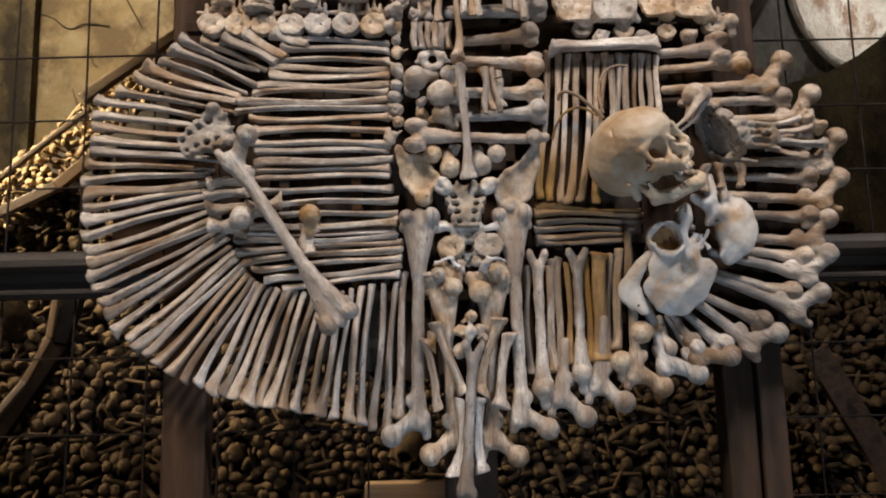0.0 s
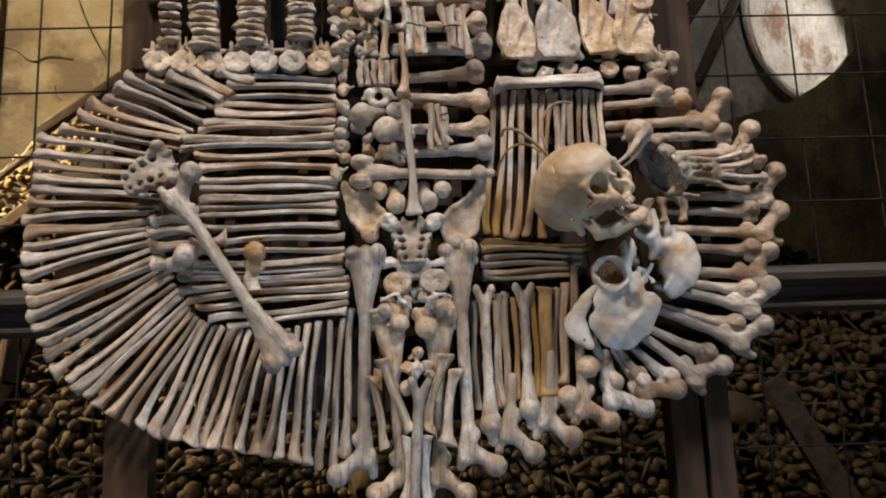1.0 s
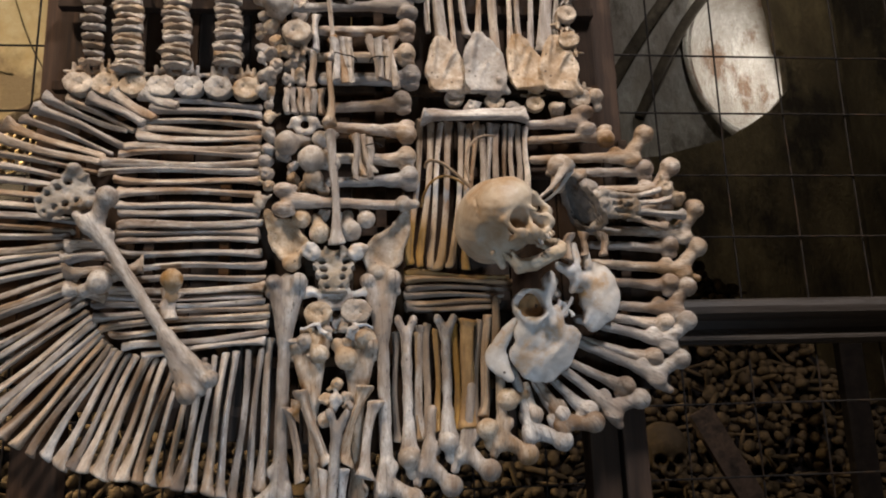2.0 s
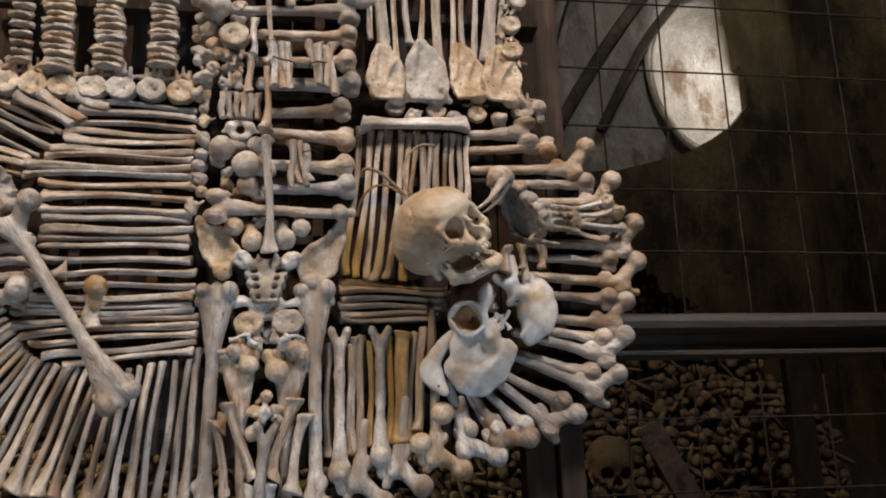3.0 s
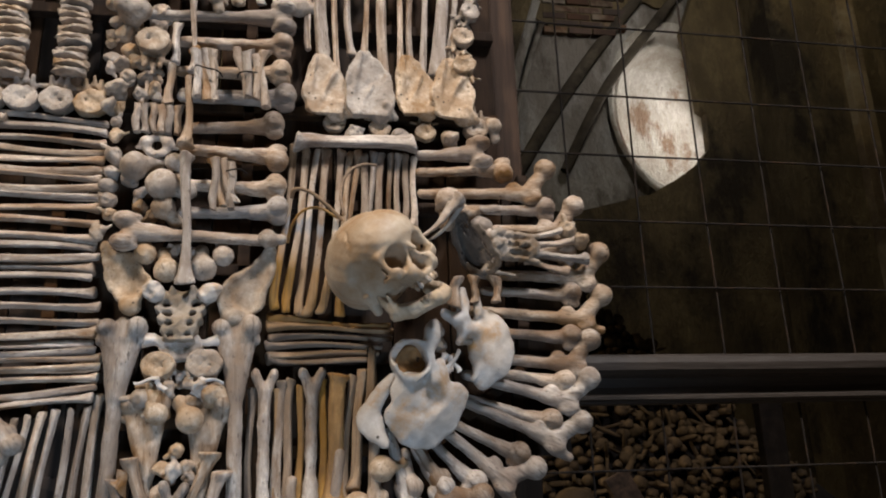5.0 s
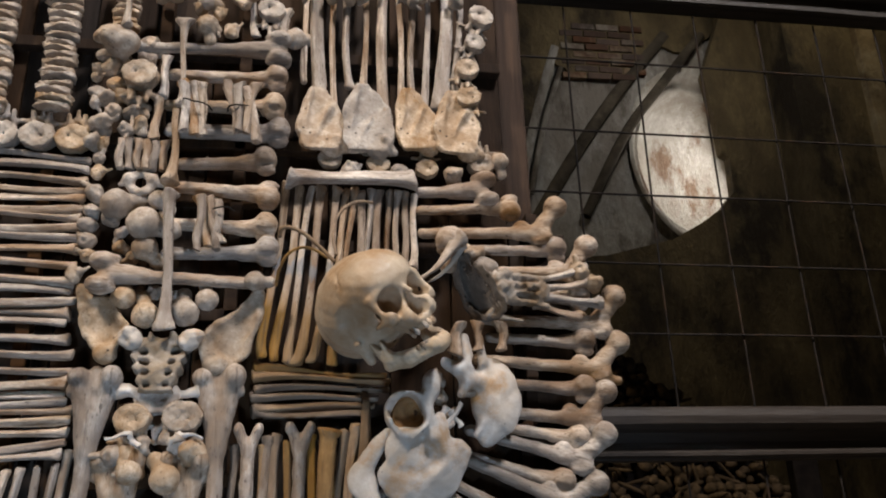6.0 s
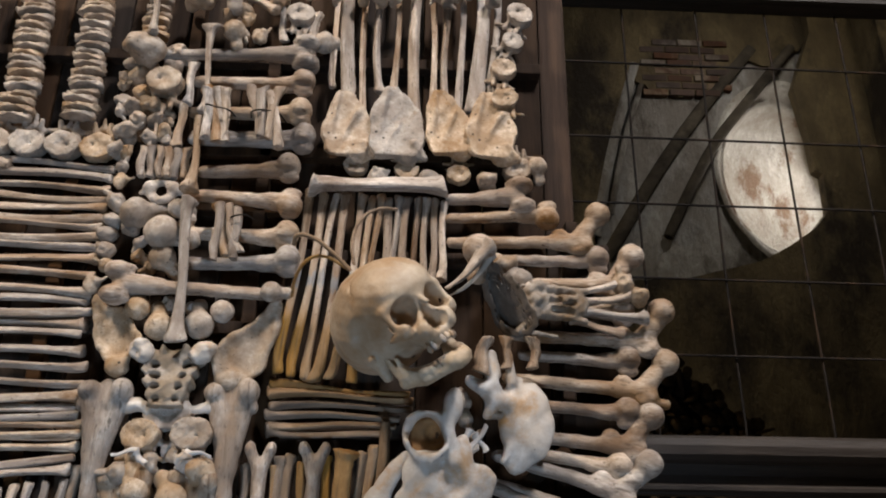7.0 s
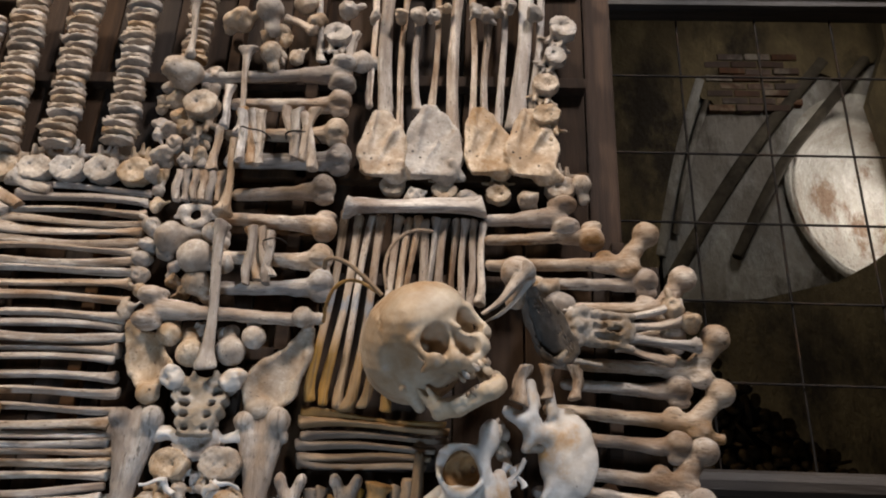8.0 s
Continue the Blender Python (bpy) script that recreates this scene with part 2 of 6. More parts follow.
def worn(p, seed, k=1.0):
    """The unevenness of old bone at three sizes."""
    return k * (lumpy(p, 0.0007, 75, seed) + lumpy(p, 0.0005, 190, seed + 1) + lumpy(p, 0.00035, 410, seed + 2))


def outline_dist(x, y, pts):
    """The signed distance to a closed outline in the plane, below 0 inside."""
    for _ in range(2):
        pts = [(a[0] + (b[0] - a[0]) * k, a[1] + (b[1] - a[1]) * k) for a, b in zip(pts, [*pts[1:], pts[0]]) for k in (0.22, 0.78)]
    d, sign = np.full(x.shape, 1e9), np.ones(x.shape)
    for i in range(len(pts)):
        (ax, ay), (bx, by) = pts[i], pts[i - 1]
        ex, ey, wx, wy = bx - ax, by - ay, x - ax, y - ay
        t = np.clip((wx * ex + wy * ey) / (ex * ex + ey * ey), 0, 1)
        d = np.minimum(d, (wx - ex * t) ** 2 + (wy - ey * t) ** 2)
        a, b, c = y >= ay, y < by, ex * wy > ey * wx
        sign = np.where((a & b & c) | (~a & ~b & ~c), -sign, sign)
    return sign * np.sqrt(d)


def sheet(p, pts, thick, dish, rim, seed, tilt=(0.0, 0.0), soft=0.008, reach=0.035):
    """A thin curved plate of bone inside an outline: hollowed by dish, with a thickened rim."""
    x, y, z = p
    e = outline_dist(x, y, pts) - soft + lumpy(p, 0.0012, 90, seed)
    s = np.clip(-e / reach, 0, 1)
    mid = tilt[0] * x + tilt[1] * y - dish * s * (2 - s)
    d = np.maximum(e, np.abs(z - mid) - thick) - 0.0012
    if rim:
        edge = np.sqrt((e + rim) ** 2 + (z - tilt[0] * x - tilt[1] * y) ** 2) - rim * (1 + 0.3 * np.sin(x * 110 + seed) * np.sin(y * 90 + 2 * seed))
        d = blend(d, edge, 0.006)
    return d


def solid(name, f, lo, hi, cell, mat, smooth=1):
    v, q = surface_net(lambda x, y, z: f((x, y, z)), lo, hi, cell)
    return mesh_of(name, relaxed(v, q, smooth), q, mat)


KINDS = {}


def cached(key, make):
    if key not in KINDS:
        KINDS[key] = make()
    return KINDS[key]


def slim_mesh(length, r1, r2, seed, flat=0.85, knob1=1.0, knob2=1.35, bow=0.0, mat=None, cut=False):
    """A slender bone from x = 0 to x = length: a bowed, three-edged shaft with a narrow waist that flares to lobed joint ends, or is cut square."""
    rng = random.Random(seed)
    n, m = 30, 14
    verts, faces = [], []
    ph, twist, size = rng.uniform(0, 6), rng.uniform(-1.8, 1.8), rng.uniform(0.88, 1.08)
    k1, k2 = knob1 * rng.uniform(0.92, 1.25), knob2 * rng.uniform(0.9, 1.3)
    l1, l2, lobes = rng.uniform(0, 6), rng.uniform(0, 6), rng.choice((2, 3))
    waist = 0.0 if cut else rng.uniform(0.10, 0.24)
    hook, lift = rng.uniform(-0.005, 0.005), rng.uniform(-0.004, 0.004)
    for i in range(n + 1):
        s = 0.5 - 0.5 * math.cos(math.pi * i / n)
        x = length * s
        f1, f2 = s * length, (1 - s) * length
        r = size * (r1 + (r2 - r1) * s) * (1 - waist * math.sin(math.pi * min(max(s * 1.15 - 0.075, 0), 1)) ** 0.6)
        e1, e2 = math.exp(-(f1 / 0.013) ** 2), math.exp(-(f2 / 0.015) ** 2)
        r *= 1 + (k1 - 1) * (0.75 * e1 + 0.3 * math.exp(-(f1 / 0.04) ** 2)) + (k2 - 1) * (0.75 * e2 + 0.3 * math.exp(-(f2 / 0.045) ** 2))
        r *= 1 + 0.05 * math.sin(11 * s + ph)
        if not cut:
            r *= 1 - 0.10 * math.exp(-((f2 - 0.017) / 0.0025) ** 2) - 0.07 * math.exp(-((f1 - 0.014) / 0.0025) ** 2)
        if i in (0, n):
            r *= 0.92 if cut else 0.55
        elif i in (1, n - 1) and not cut:
            r *= 0.86
        oy = bow * length * math.sin(math.pi * s) + 0.0018 * math.sin(2 * math.pi * s + ph) + hook * e2
        oz = lift * math.sin(math.pi * s)
        for j in range(m):
            a = 2 * math.pi * j / m
            ridge = 0.24 * math.cos(3 * a + ph + twist * s) * (1 - max(e1, e2))
            ridge += 0.16 * (e1 * math.cos(lobes * a + l1) + e2 * math.cos(lobes * a + l2))
            rough = 0.26 * noise.noise((x * 90 + seed * 3.1, math.cos(a) * 1.6, math.sin(a) * 1.6)) * (0.35 + max(e1, e2))
            q = r * (1 + ridge + rough)
            verts.append((x + 0.25 * r * math.cos(a + l2) * (e2 - e1), oy + q * math.cos(a), oz + q * flat * math.sin(a)))
    for i in range(n):
        for j in range(m):
            a, b = i * m + j, i * m + (j + 1) % m
            faces.append((a, a + m, b + m, b))
    faces.append(tuple(range(m)))
    faces.append(tuple(n * m + j for j in reversed(range(m))))
    return _poly("bone", verts, faces, mat or BONE)


def _poly(name, verts, faces, mat):
    me = bpy.data.meshes.new(name)
    me.from_pydata(verts, [], faces)
    bm = bmesh.new()
    bm.from_mesh(me)
    bmesh.ops.recalc_face_normals(bm, faces=bm.faces)
    for f in bm.faces:
        f.smooth = True
    bm.to_mesh(me)
    bm.free()
    me.materials.append(mat)
    return me


def femur_mesh(length, side, seed, far_end=False, thick=1.0):
    """A thigh bone along x: at x = length the neck with its ball and the big trochanter, at 0 a cut shaft or the two condyles."""
    L, s, k = length, side, thick
    rng = random.Random(seed * 7 + 1)
    up, out, turn = rng.uniform(-0.004, 0.008), rng.uniform(-0.003, 0.004), rng.uniform(-0.006, 0.006)

    def f(p):
        d = rod(p, (0.006, 0, 0), (L - 0.045, 0, 0), 0.0108 * k, 0.0122 * k)
        d = blend(d, rod(p, (L - 0.070, -0.001 * s, 0), (L - 0.024, -0.007 * s, 0.001), 0.0125 * k, 0.0175 * k), 0.010)
        # the big trochanter: a ragged block that overhangs its pit
        d = blend(d, rod(p, (L - 0.026, -0.012 * s, -0.002), (L - 0.006 + turn, -0.017 * s, 0.002), 0.0125, 0.0085), 0.004)
        d = blend(d, ball(p, (L - 0.034, -0.016 * s, 0.006), (0.016, 0.008, 0.010)), 0.004)
        d = blend(d, rod(p, (L - 0.036, 0.004 * s, 0.0), (L - 0.014 + turn, 0.034 * s, 0.003 + up), 0.0150, 0.0132), 0.006)
        head = (L - 0.008 + turn + out, 0.046 * s, 0.005 + up)
        d = blend(d, ball(p, head, (0.0205, 0.0200, 0.0205)), 0.0025)
        d = carve(d, ball(p, (head[0] + 0.008, head[1] + 0.016 * s, head[2] + 0.010), 0.0035), 0.002)
        d = carve(d, ball(p, (L - 0.006, -0.002 * s, 0.006), (0.009, 0.007, 0.012)), 0.004)
        d = blend(d, rod(p, (L - 0.060, 0.012 * s, 0.005), (L - 0.024, -0.012 * s, 0.015), 0.0045, 0.004), 0.005)
        d = blend(d, ball(p, (L - 0.066, 0.014 * s, 0.002), (0.012, 0.008, 0.009)), 0.005)
        if far_end:
            for y in (1, -1):
                d = blend(d, rod(p, (0.120, 0.002 * y, 0), (0.032, 0.0175 * y, 0.0), 0.0105 * k, 0.0145), 0.010)
                d = blend(d, ball(p, (0.014, 0.0230 * y, 0.005 + 0.003 * y), (0.017 + 0.002 * y, 0.0165, 0.021)), 0.003)
                d = blend(d, ball(p, (0.034, 0.032 * y, 0.002), (0.009, 0.006, 0.010)), 0.003)
            d = carve(d, rod(p, (-0.02, 0, 0.014), (0.024, 0, 0.022), 0.0120), 0.003)
            d = carve(d, ball(p, (0.040, 0.0, 0.024), (0.018, 0.011, 0.013)), 0.004)
        return d + worn(p, seed, 0.65)

    return solid("femur", f, (-0.03, -0.085, -0.036), (L + 0.034, 0.085, 0.042), 0.0031, BONE)


def condyle_mesh(length, seed):
    """A thigh bone along x that shows its two condyles at x = length and a plain shaft at 0."""
    L = length

    def f(p):
        d = rod(p, (0.006, 0, 0), (L - 0.05, 0, 0), 0.0092, 0.0100)
        d = blend(d, rod(p, (L - 0.080, 0, 0), (L - 0.032, 0, 0), 0.0100, 0.0170), 0.012)
        for sy in (1, -1):
            d = blend(d, ball(p, (L - 0.020, 0.0185 * sy, 0.003), (0.021, 0.0150, 0.021)), 0.005)
            d = blend(d, ball(p, (L - 0.036, 0.024 * sy, 0.002), (0.010, 0.006, 0.009)), 0.004)
        d = carve(d, rod(p, (L - 0.026, 0, 0.024), (L + 0.02, 0, 0.018), 0.0105), 0.004)
        return d + worn(p, seed, 0.65)

    return solid("femur", f, (-0.015, -0.05, -0.034), (L + 0.016, 0.05, 0.04), 0.0030, BONE)


def humerus_mesh(length, side, seed, thick=1.0):
    """An upper-arm bone along x with its round head at x = length."""
    L, s = length, side
    rng = random.Random(seed * 5 + 3)
    lean = rng.uniform(-0.003, 0.003)

    def f(p):
        d = rod(p, (0.006, 0, 0), (L - 0.045, 0, 0), 0.0082 * thick, 0.0094 * thick)
        d = blend(d, rod(p, (L - 0.055, 0, 0), (L - 0.022, 0.001 * s, 0.002), 0.0092 * thick, 0.0145 * thick), 0.008)
        d = blend(d, ball(p, (L - 0.019, 0.006 * s + lean, 0.006), (0.0195, 0.0190 * thick, 0.0195)), 0.003)
        d = blend(d, ball(p, (L - 0.018, -0.0155 * s, 0.003), (0.016, 0.0085, 0.011)), 0.003)
        d = carve(d, rod(p, (L - 0.045, -0.0095 * s, 0.022), (L + 0.004, -0.0095 * s, 0.018), 0.0052), 0.002)
        d = blend(d, rod(p, (L * 0.45, 0.004, 0.006 * thick), (L - 0.05, -0.005 * s, 0.008 * thick), 0.003, 0.0045), 0.005)
        return d + worn(p, seed, 0.65)

    return solid("humerus", f, (-0.015, -0.045, -0.03), (L + 0.014, 0.045, 0.035), 0.0030, BONE)


def vertebra_mesh(seed):
    """A vertebra that shows its round body to +z, with its arch and spines towards +y."""
    def f(p):
        r = np.sqrt((p[0] / 1.22) ** 2 + p[1] ** 2)
        d = np.maximum(r - 0.0205, np.abs(p[2]) - 0.010) - 0.002
        d = carve(d, ball(p, (0, 0, 0.0215), (0.0200, 0.0155, 0.0125)), 0.0015)
        d = d + 0.0004 * np.sin(r * 2600)
        d = carve(d, ball(p, (0, 0.034, 0.0), (0.018, 0.011, 0.04)), 0.004)
        for s in (1, -1):
            d = blend(d, rod(p, (0.015 * s, 0.016, -0.004), (0.014 * s, 0.030, -0.008), 0.005, 0.004), 0.005)
            d = blend(d, rod(p, (0.013 * s, 0.030, -0.008), (0.034 * s, 0.034, -0.012), 0.0048, 0.0035), 0.004)
            d = blend(d, rod(p, (0.013 * s, 0.030, -0.006), (0.0, 0.040, -0.008), 0.0045, 0.005), 0.004)
            d = blend(d, rod(p, (0.012 * s, 0.030, -0.004), (0.013 * s, 0.044, 0.0), 0.005, 0.004), 0.004)
        d = blend(d, rod(p, (0.0, 0.038, -0.008), (0.0, 0.056, -0.004), 0.004, 0.0035), 0.004)
        for hx, hy in ((0.007, -0.002), (-0.008, 0.003)):
            d = carve(d, rod(p, (hx, hy, 0), (hx, hy, 0.03), 0.0014), 0.001)
        return d + worn(p, seed, 1.1)

    return solid("vertebra", f, (-0.045, -0.028, -0.022), (0.045, 0.066, 0.018), 0.0021, CREAM)


def plate_vertebra_mesh(seed):
    """A vertebra lying flat in a stack, seen edge on: a thin waisted body whose rims flare up and down at both ends."""
    rng = random.Random(seed + 40)
    bend, skew = rng.uniform(-1.5, 2.0), rng.uniform(-0.04, 0.04)

    def f(p):
        x, y, z = p[0], p[1] - bend * p[0] ** 2 - skew * p[0], p[2]
        r = np.sqrt((x / 1.55) ** 2 + z ** 2)
        half = 0.0014 + np.minimum(6.0 * x ** 2, 0.0030)
        d = np.maximum(r - 0.0170 - 90 * y ** 2, np.abs(y) - half) - 0.0009
        for s in (1, -1):
            d = blend(d, ball(p, (0.0255 * s, 0.002 * math.cos(seed * 2 + s), 0.003), (0.0046, 0.0046, 0.008)), 0.003)
        return d + worn(p, seed, 0.9)

    return solid("vertebra", f, (-0.042, -0.018, -0.03), (0.042, 0.018, 0.03), 0.0019, CREAM)


def shoulder_blade_mesh(seed):
    """A shoulder blade: a thin, bent leaf, rounded above and broad below, with a thick edge and a ragged socket at its foot."""
    def f(p):
        x, y, z = p
        s = np.clip((y + 0.066) / 0.132, 0, 1)
        left, right = 0.037 * np.sin(np.pi * (0.17 + 0.80 * s) ** 0.8) ** 0.7, 0.045 * np.sin(np.pi * (0.15 + 0.82 * s) ** 0.9) ** 0.8
        edge = np.where(x < 0, -x - left, x - right) + lumpy(p, 0.0018, 60, seed + 3)
        d = np.maximum(edge, np.abs(y) - 0.064)
        bend = 3.0 * (x * x + 0.5 * (y - 0.02) ** 2) - 0.12 * x - 0.004
        d = np.maximum(d, np.abs(z - bend) - 0.0035) - 0.0035
        d = blend(d, rod(p, (-0.034, -0.050, 0.006), (-0.008, 0.060, 0.006), 0.0055, 0.004), 0.006)
        d = blend(d, rod(p, (-0.020, -0.056, 0.004), (0.022, 0.020, 0.006), 0.004, 0.002), 0.008)
        d = blend(d, ball(p, (0.020, -0.068, 0.0), (0.017, 0.012, 0.012)), 0.008)
        d = blend(d, rod(p, (0.030, -0.045, 0.010), (0.046, -0.068, 0.002), 0.005, 0.007), 0.006)
        return d + lumpy(p, 0.0012, 55, seed) + worn(p, seed, 0.8)

    return solid("shoulder_blade", f, (-0.065, -0.09, -0.03), (0.065, 0.082, 0.05), 0.0024, CREAM)


def lower_hip_mesh(seed, mat):
    """A hip bone that shows its broad smooth wing below, the deep cup of the joint above it and a knob over the cup."""
    wing = ((-0.058, 0.004), (-0.036, 0.016), (0.0, 0.022), (0.033, 0.041), (0.056, 0.036), (0.054, 0.011), (0.036, -0.019), (0.013, -0.038), (-0.013, -0.045), (-0.038, -0.031), (-0.053, -0.012))

    def f(p):
        x, y, z = p
        d = sheet(p, wing, 0.0036, -0.013, 0.0026, seed, (-0.06, 0.22), 0.010, 0.055)
        # the cup: a ring with a thick white edge on one side
        q = np.sqrt(((x + 0.026) / 1.0) ** 2 + ((y - 0.083) / 1.06) ** 2)
        d = blend(d, np.maximum(np.abs(q - 0.0285) - 0.0038 - 0.002 * np.sin(3 * np.arctan2(y - 0.083, x + 0.026)), np.abs(z - 0.022) - 0.017) - 0.001, 0.006)
        d = blend(d, rod(p, (0.002, 0.104, 0.030), (0.012, 0.052, 0.024), 0.0065, 0.009), 0.008)
        d = blend(d, rod(p, (0.012, 0.052, 0.024), (0.022, 0.034, 0.012), 0.010, 0.012), 0.010)
        d = blend(d, rod(p, (-0.030, 0.052, 0.016), (-0.016, 0.020, 0.006), 0.012, 0.014), 0.012)
        d = blend(d, ball(p, (-0.020, 0.036, 0.010), (0.040, 0.028, 0.011)), 0.010)
        d = blend(d, ball(p, (0.022, 0.060, 0.012), (0.014, 0.030, 0.012)), 0.008)
        d = carve(d, ball(p, (-0.053, 0.090, 0.038), (0.012, 0.012, 0.018)), 0.003)
        # the knob over the cup
        d = blend(d, ball(p, (0.008, 0.123, 0.030), (0.0135, 0.0235, 0.015)), 0.007)
        d = blend(d, ball(p, (0.012, 0.138, 0.030), (0.009, 0.010, 0.010)), 0.004)
        # the broken stub towards the other hip bone
        d = blend(d, rod(p, (0.050, 0.040, 0.008), (0.064, 0.030, 0.004), 0.008, 0.006), 0.006)
        return d + worn(p, seed, 0.9)

    return solid("hip_bone", f, (-0.085, -0.07, -0.03), (0.085, 0.16, 0.065), 0.0027, mat, 4)


def crescent_mesh(seed, mat):
    """The bent-back second edge of a wing, a white sickle."""
    pts = ((0.038, 0.052), (0.020, 0.036), (-0.004, 0.008), (-0.014, -0.012), (-0.006, -0.030), (0.024, -0.052), (0.014, -0.026), (0.012, 0.008))

    def f(p):
        return sheet(p, pts, 0.0032, -0.004, 0.003, seed, (0.35, 0.0), 0.003, 0.015) + worn(p, seed, 0.8)

    return solid("hip_rim", f, (-0.035, -0.07, -0.03), (0.06, 0.07, 0.035), 0.0024, mat, 3)


def upper_hip_mesh(seed, mat):
    """A hip bone whose smooth half-round wing shows, with the lumpy joint and a pierced spine block beside it."""
    wing = ((-0.020, 0.052), (0.002, 0.055), (0.021, 0.030), (0.029, -0.004), (0.021, -0.030), (0.0, -0.051), (-0.019, -0.058), (-0.024, -0.022), (-0.027, 0.012))

    def f(p):
        d = sheet(p, wing, 0.0036, -0.012, 0.0026, seed, (0.10, 0.05), 0.010, 0.05)
        d = blend(d, rod(p, (-0.024, 0.028, 0.006), (-0.046, 0.030, 0.014), 0.012, 0.013), 0.008)
        d = blend(d, rod(p, (-0.044, 0.030, 0.014), (-0.056, 0.008, 0.012), 0.010, 0.007), 0.006)
        d = blend(d, rod(p, (-0.046, 0.036, 0.014), (-0.078, 0.056, 0.016), 0.012, 0.009), 0.006)
        d = blend(d, ball(p, (-0.060, 0.044, 0.024), (0.012, 0.010, 0.010)), 0.004)
        d = blend(d, rod(p, (-0.046, 0.050, 0.016), (-0.050, 0.092, 0.018), 0.013, 0.009), 0.006)
        d = blend(d, rod(p, (-0.020, 0.056, 0.010), (-0.022, 0.084, 0.012), 0.008, 0.006), 0.006)
        d = carve(d, rod(p, (-0.033, 0.054, -0.05), (-0.033, 0.056, 0.05), 0.0075), 0.003)
        d = carve(d, ball(p, (-0.054, 0.062, 0.032), (0.006, 0.006, 0.010)), 0.003)
        d = blend(d, rod(p, (-0.020, -0.030, 0.004), (-0.034, -0.052, 0.004), 0.006, 0.004), 0.006)
        return d + worn(p, seed, 0.9)

    return solid("hip_bone", f, (-0.105, -0.085, -0.03), (0.055, 0.115, 0.055), 0.0027, mat, 4)


def socket_mesh():
    """The stained lining of a hip joint's cup."""
    def f(p):
        d = ball(p, (-0.026, 0.083, 0.006), (0.0275, 0.0290, 0.012))
        d = carve(d, ball(p, (-0.026, 0.083, 0.022), (0.023, 0.025, 0.014)), 0.003)
        d = carve(d, ball(p, (-0.016, 0.088, 0.010), (0.012, 0.014, 0.012)), 0.003)
        return d + worn(p, 2, 0.8)

    return solid("socket", f, (-0.06, 0.045, -0.012), (0.01, 0.12, 0.024), 0.0022, SOCKET)


def wing_mesh(seed, pts, dish, tilt, lo, hi):
    """The hollow wing of a pelvis: a dished sheet in a thick rolled rim, with a joint knob at its foot."""
    def f(p):
        d = sheet(p, pts, 0.0030, dish, 0.0036, seed, tilt, 0.004, 0.024)
        x, y = pts[0]
        d = blend(d, ball(p, (x, y, 0.002), (0.017, 0.015, 0.012)), 0.010)
        return d + worn(p, seed, 1.2)

    return solid("hip_bone", f, lo, hi, 0.0026, CREAM, 3)


def sacrum_mesh(seed, mat, horns=1.0):
    """The bone at the base of a spine: a wedge that narrows towards -y, hollowed, with two rows of holes, cross ridges and two ears."""
    def f(p):
        x, y, z = p
        w = 0.019 + 0.022 * np.clip((y + 0.055) / 0.10, 0, 1) + 0.002 * np.sin(y * 290 + seed)
        d = np.maximum(np.maximum(np.abs(x) - w, np.abs(y) - 0.050), np.abs(z + 3.5 * y * y) - 0.009) - 0.003
        for s in (1, -1):
            d = blend(d, ball(p, (0.041 * s, 0.040, 0.008), (0.019 * horns, 0.022 * horns, 0.014)), 0.005)
            d = blend(d, rod(p, (0.015 * s, 0.046, 0.004), (0.016 * s, 0.058, 0.008), 0.006, 0.004), 0.004)
        d = carve(d, ball(p, (0, 0.016, 0.030), (0.036, 0.050, 0.024)), 0.004)
        for i in range(4):
            for s in (1, -1):
                hy, hx = 0.020 - 0.021 * i, (0.0215 - 0.0030 * i) * s
                d = carve(d, rod(p, (hx * 0.95, hy, -0.05), (hx * 1.1, hy, 0.05), 0.0074 - 0.0007 * i), 0.002)
            d = blend(d, rod(p, (-0.014, 0.010 - 0.021 * i, 0.001), (0.014, 0.010 - 0.021 * i, 0.001), 0.0030), 0.003)
        return d + worn(p, seed, 1.3)

    return solid("sacrum", f, (-0.07, -0.066, -0.035), (0.07, 0.072, 0.035), 0.0024, mat)


def knuckle_mesh(seed, mat=None, broken=False):
    """The round head of a limb bone, broken off with a stump of its neck towards -y."""
    def f(p):
        d = ball(p, (0, 0, 0), (0.0215, 0.021, 0.0205))
        d = blend(d, rod(p, (0.002, -0.010, -0.006), (0.006, -0.030, -0.010), 0.011, 0.0125), 0.006)
        d = carve(d, ball(p, (0.004, 0.003, 0.0215), 0.0035), 0.003)
        if broken:
            d = carve(d, ball(p, (0.016, 0.012, 0.016), (0.010, 0.008, 0.008)), 0.003)
        return d + worn(p, seed, 0.8)

    return solid("bone_head", f, (-0.03, -0.056, -0.034), (0.03, 0.03, 0.03), 0.0026, mat or CREAM)


def atlas_mesh(seed):
    """A ring-shaped neck vertebra with knobs round its hole."""
    def f(p):
        r = np.sqrt((p[0] / 1.15) ** 2 + p[1] ** 2)
        d = np.sqrt((r - 0.0175) ** 2 + p[2] ** 2) - 0.0075
        for s in (1, -1):
            d = blend(d, ball(p, (0.022 * s, 0.006, 0.003), (0.012, 0.013, 0.010)), 0.005)
            d = blend(d, rod(p, (0.024 * s, 0.0, 0), (0.038 * s, -0.003, -0.003), 0.006, 0.004), 0.005)
        d = blend(d, ball(p, (0, -0.020, 0.002), (0.008, 0.007, 0.008)), 0.004)
        return d + lumpy(p, 0.0009, 150, seed)

    return solid("vertebra", f, (-0.05, -0.036, -0.02), (0.05, 0.036, 0.02), 0.0026, CREAM)


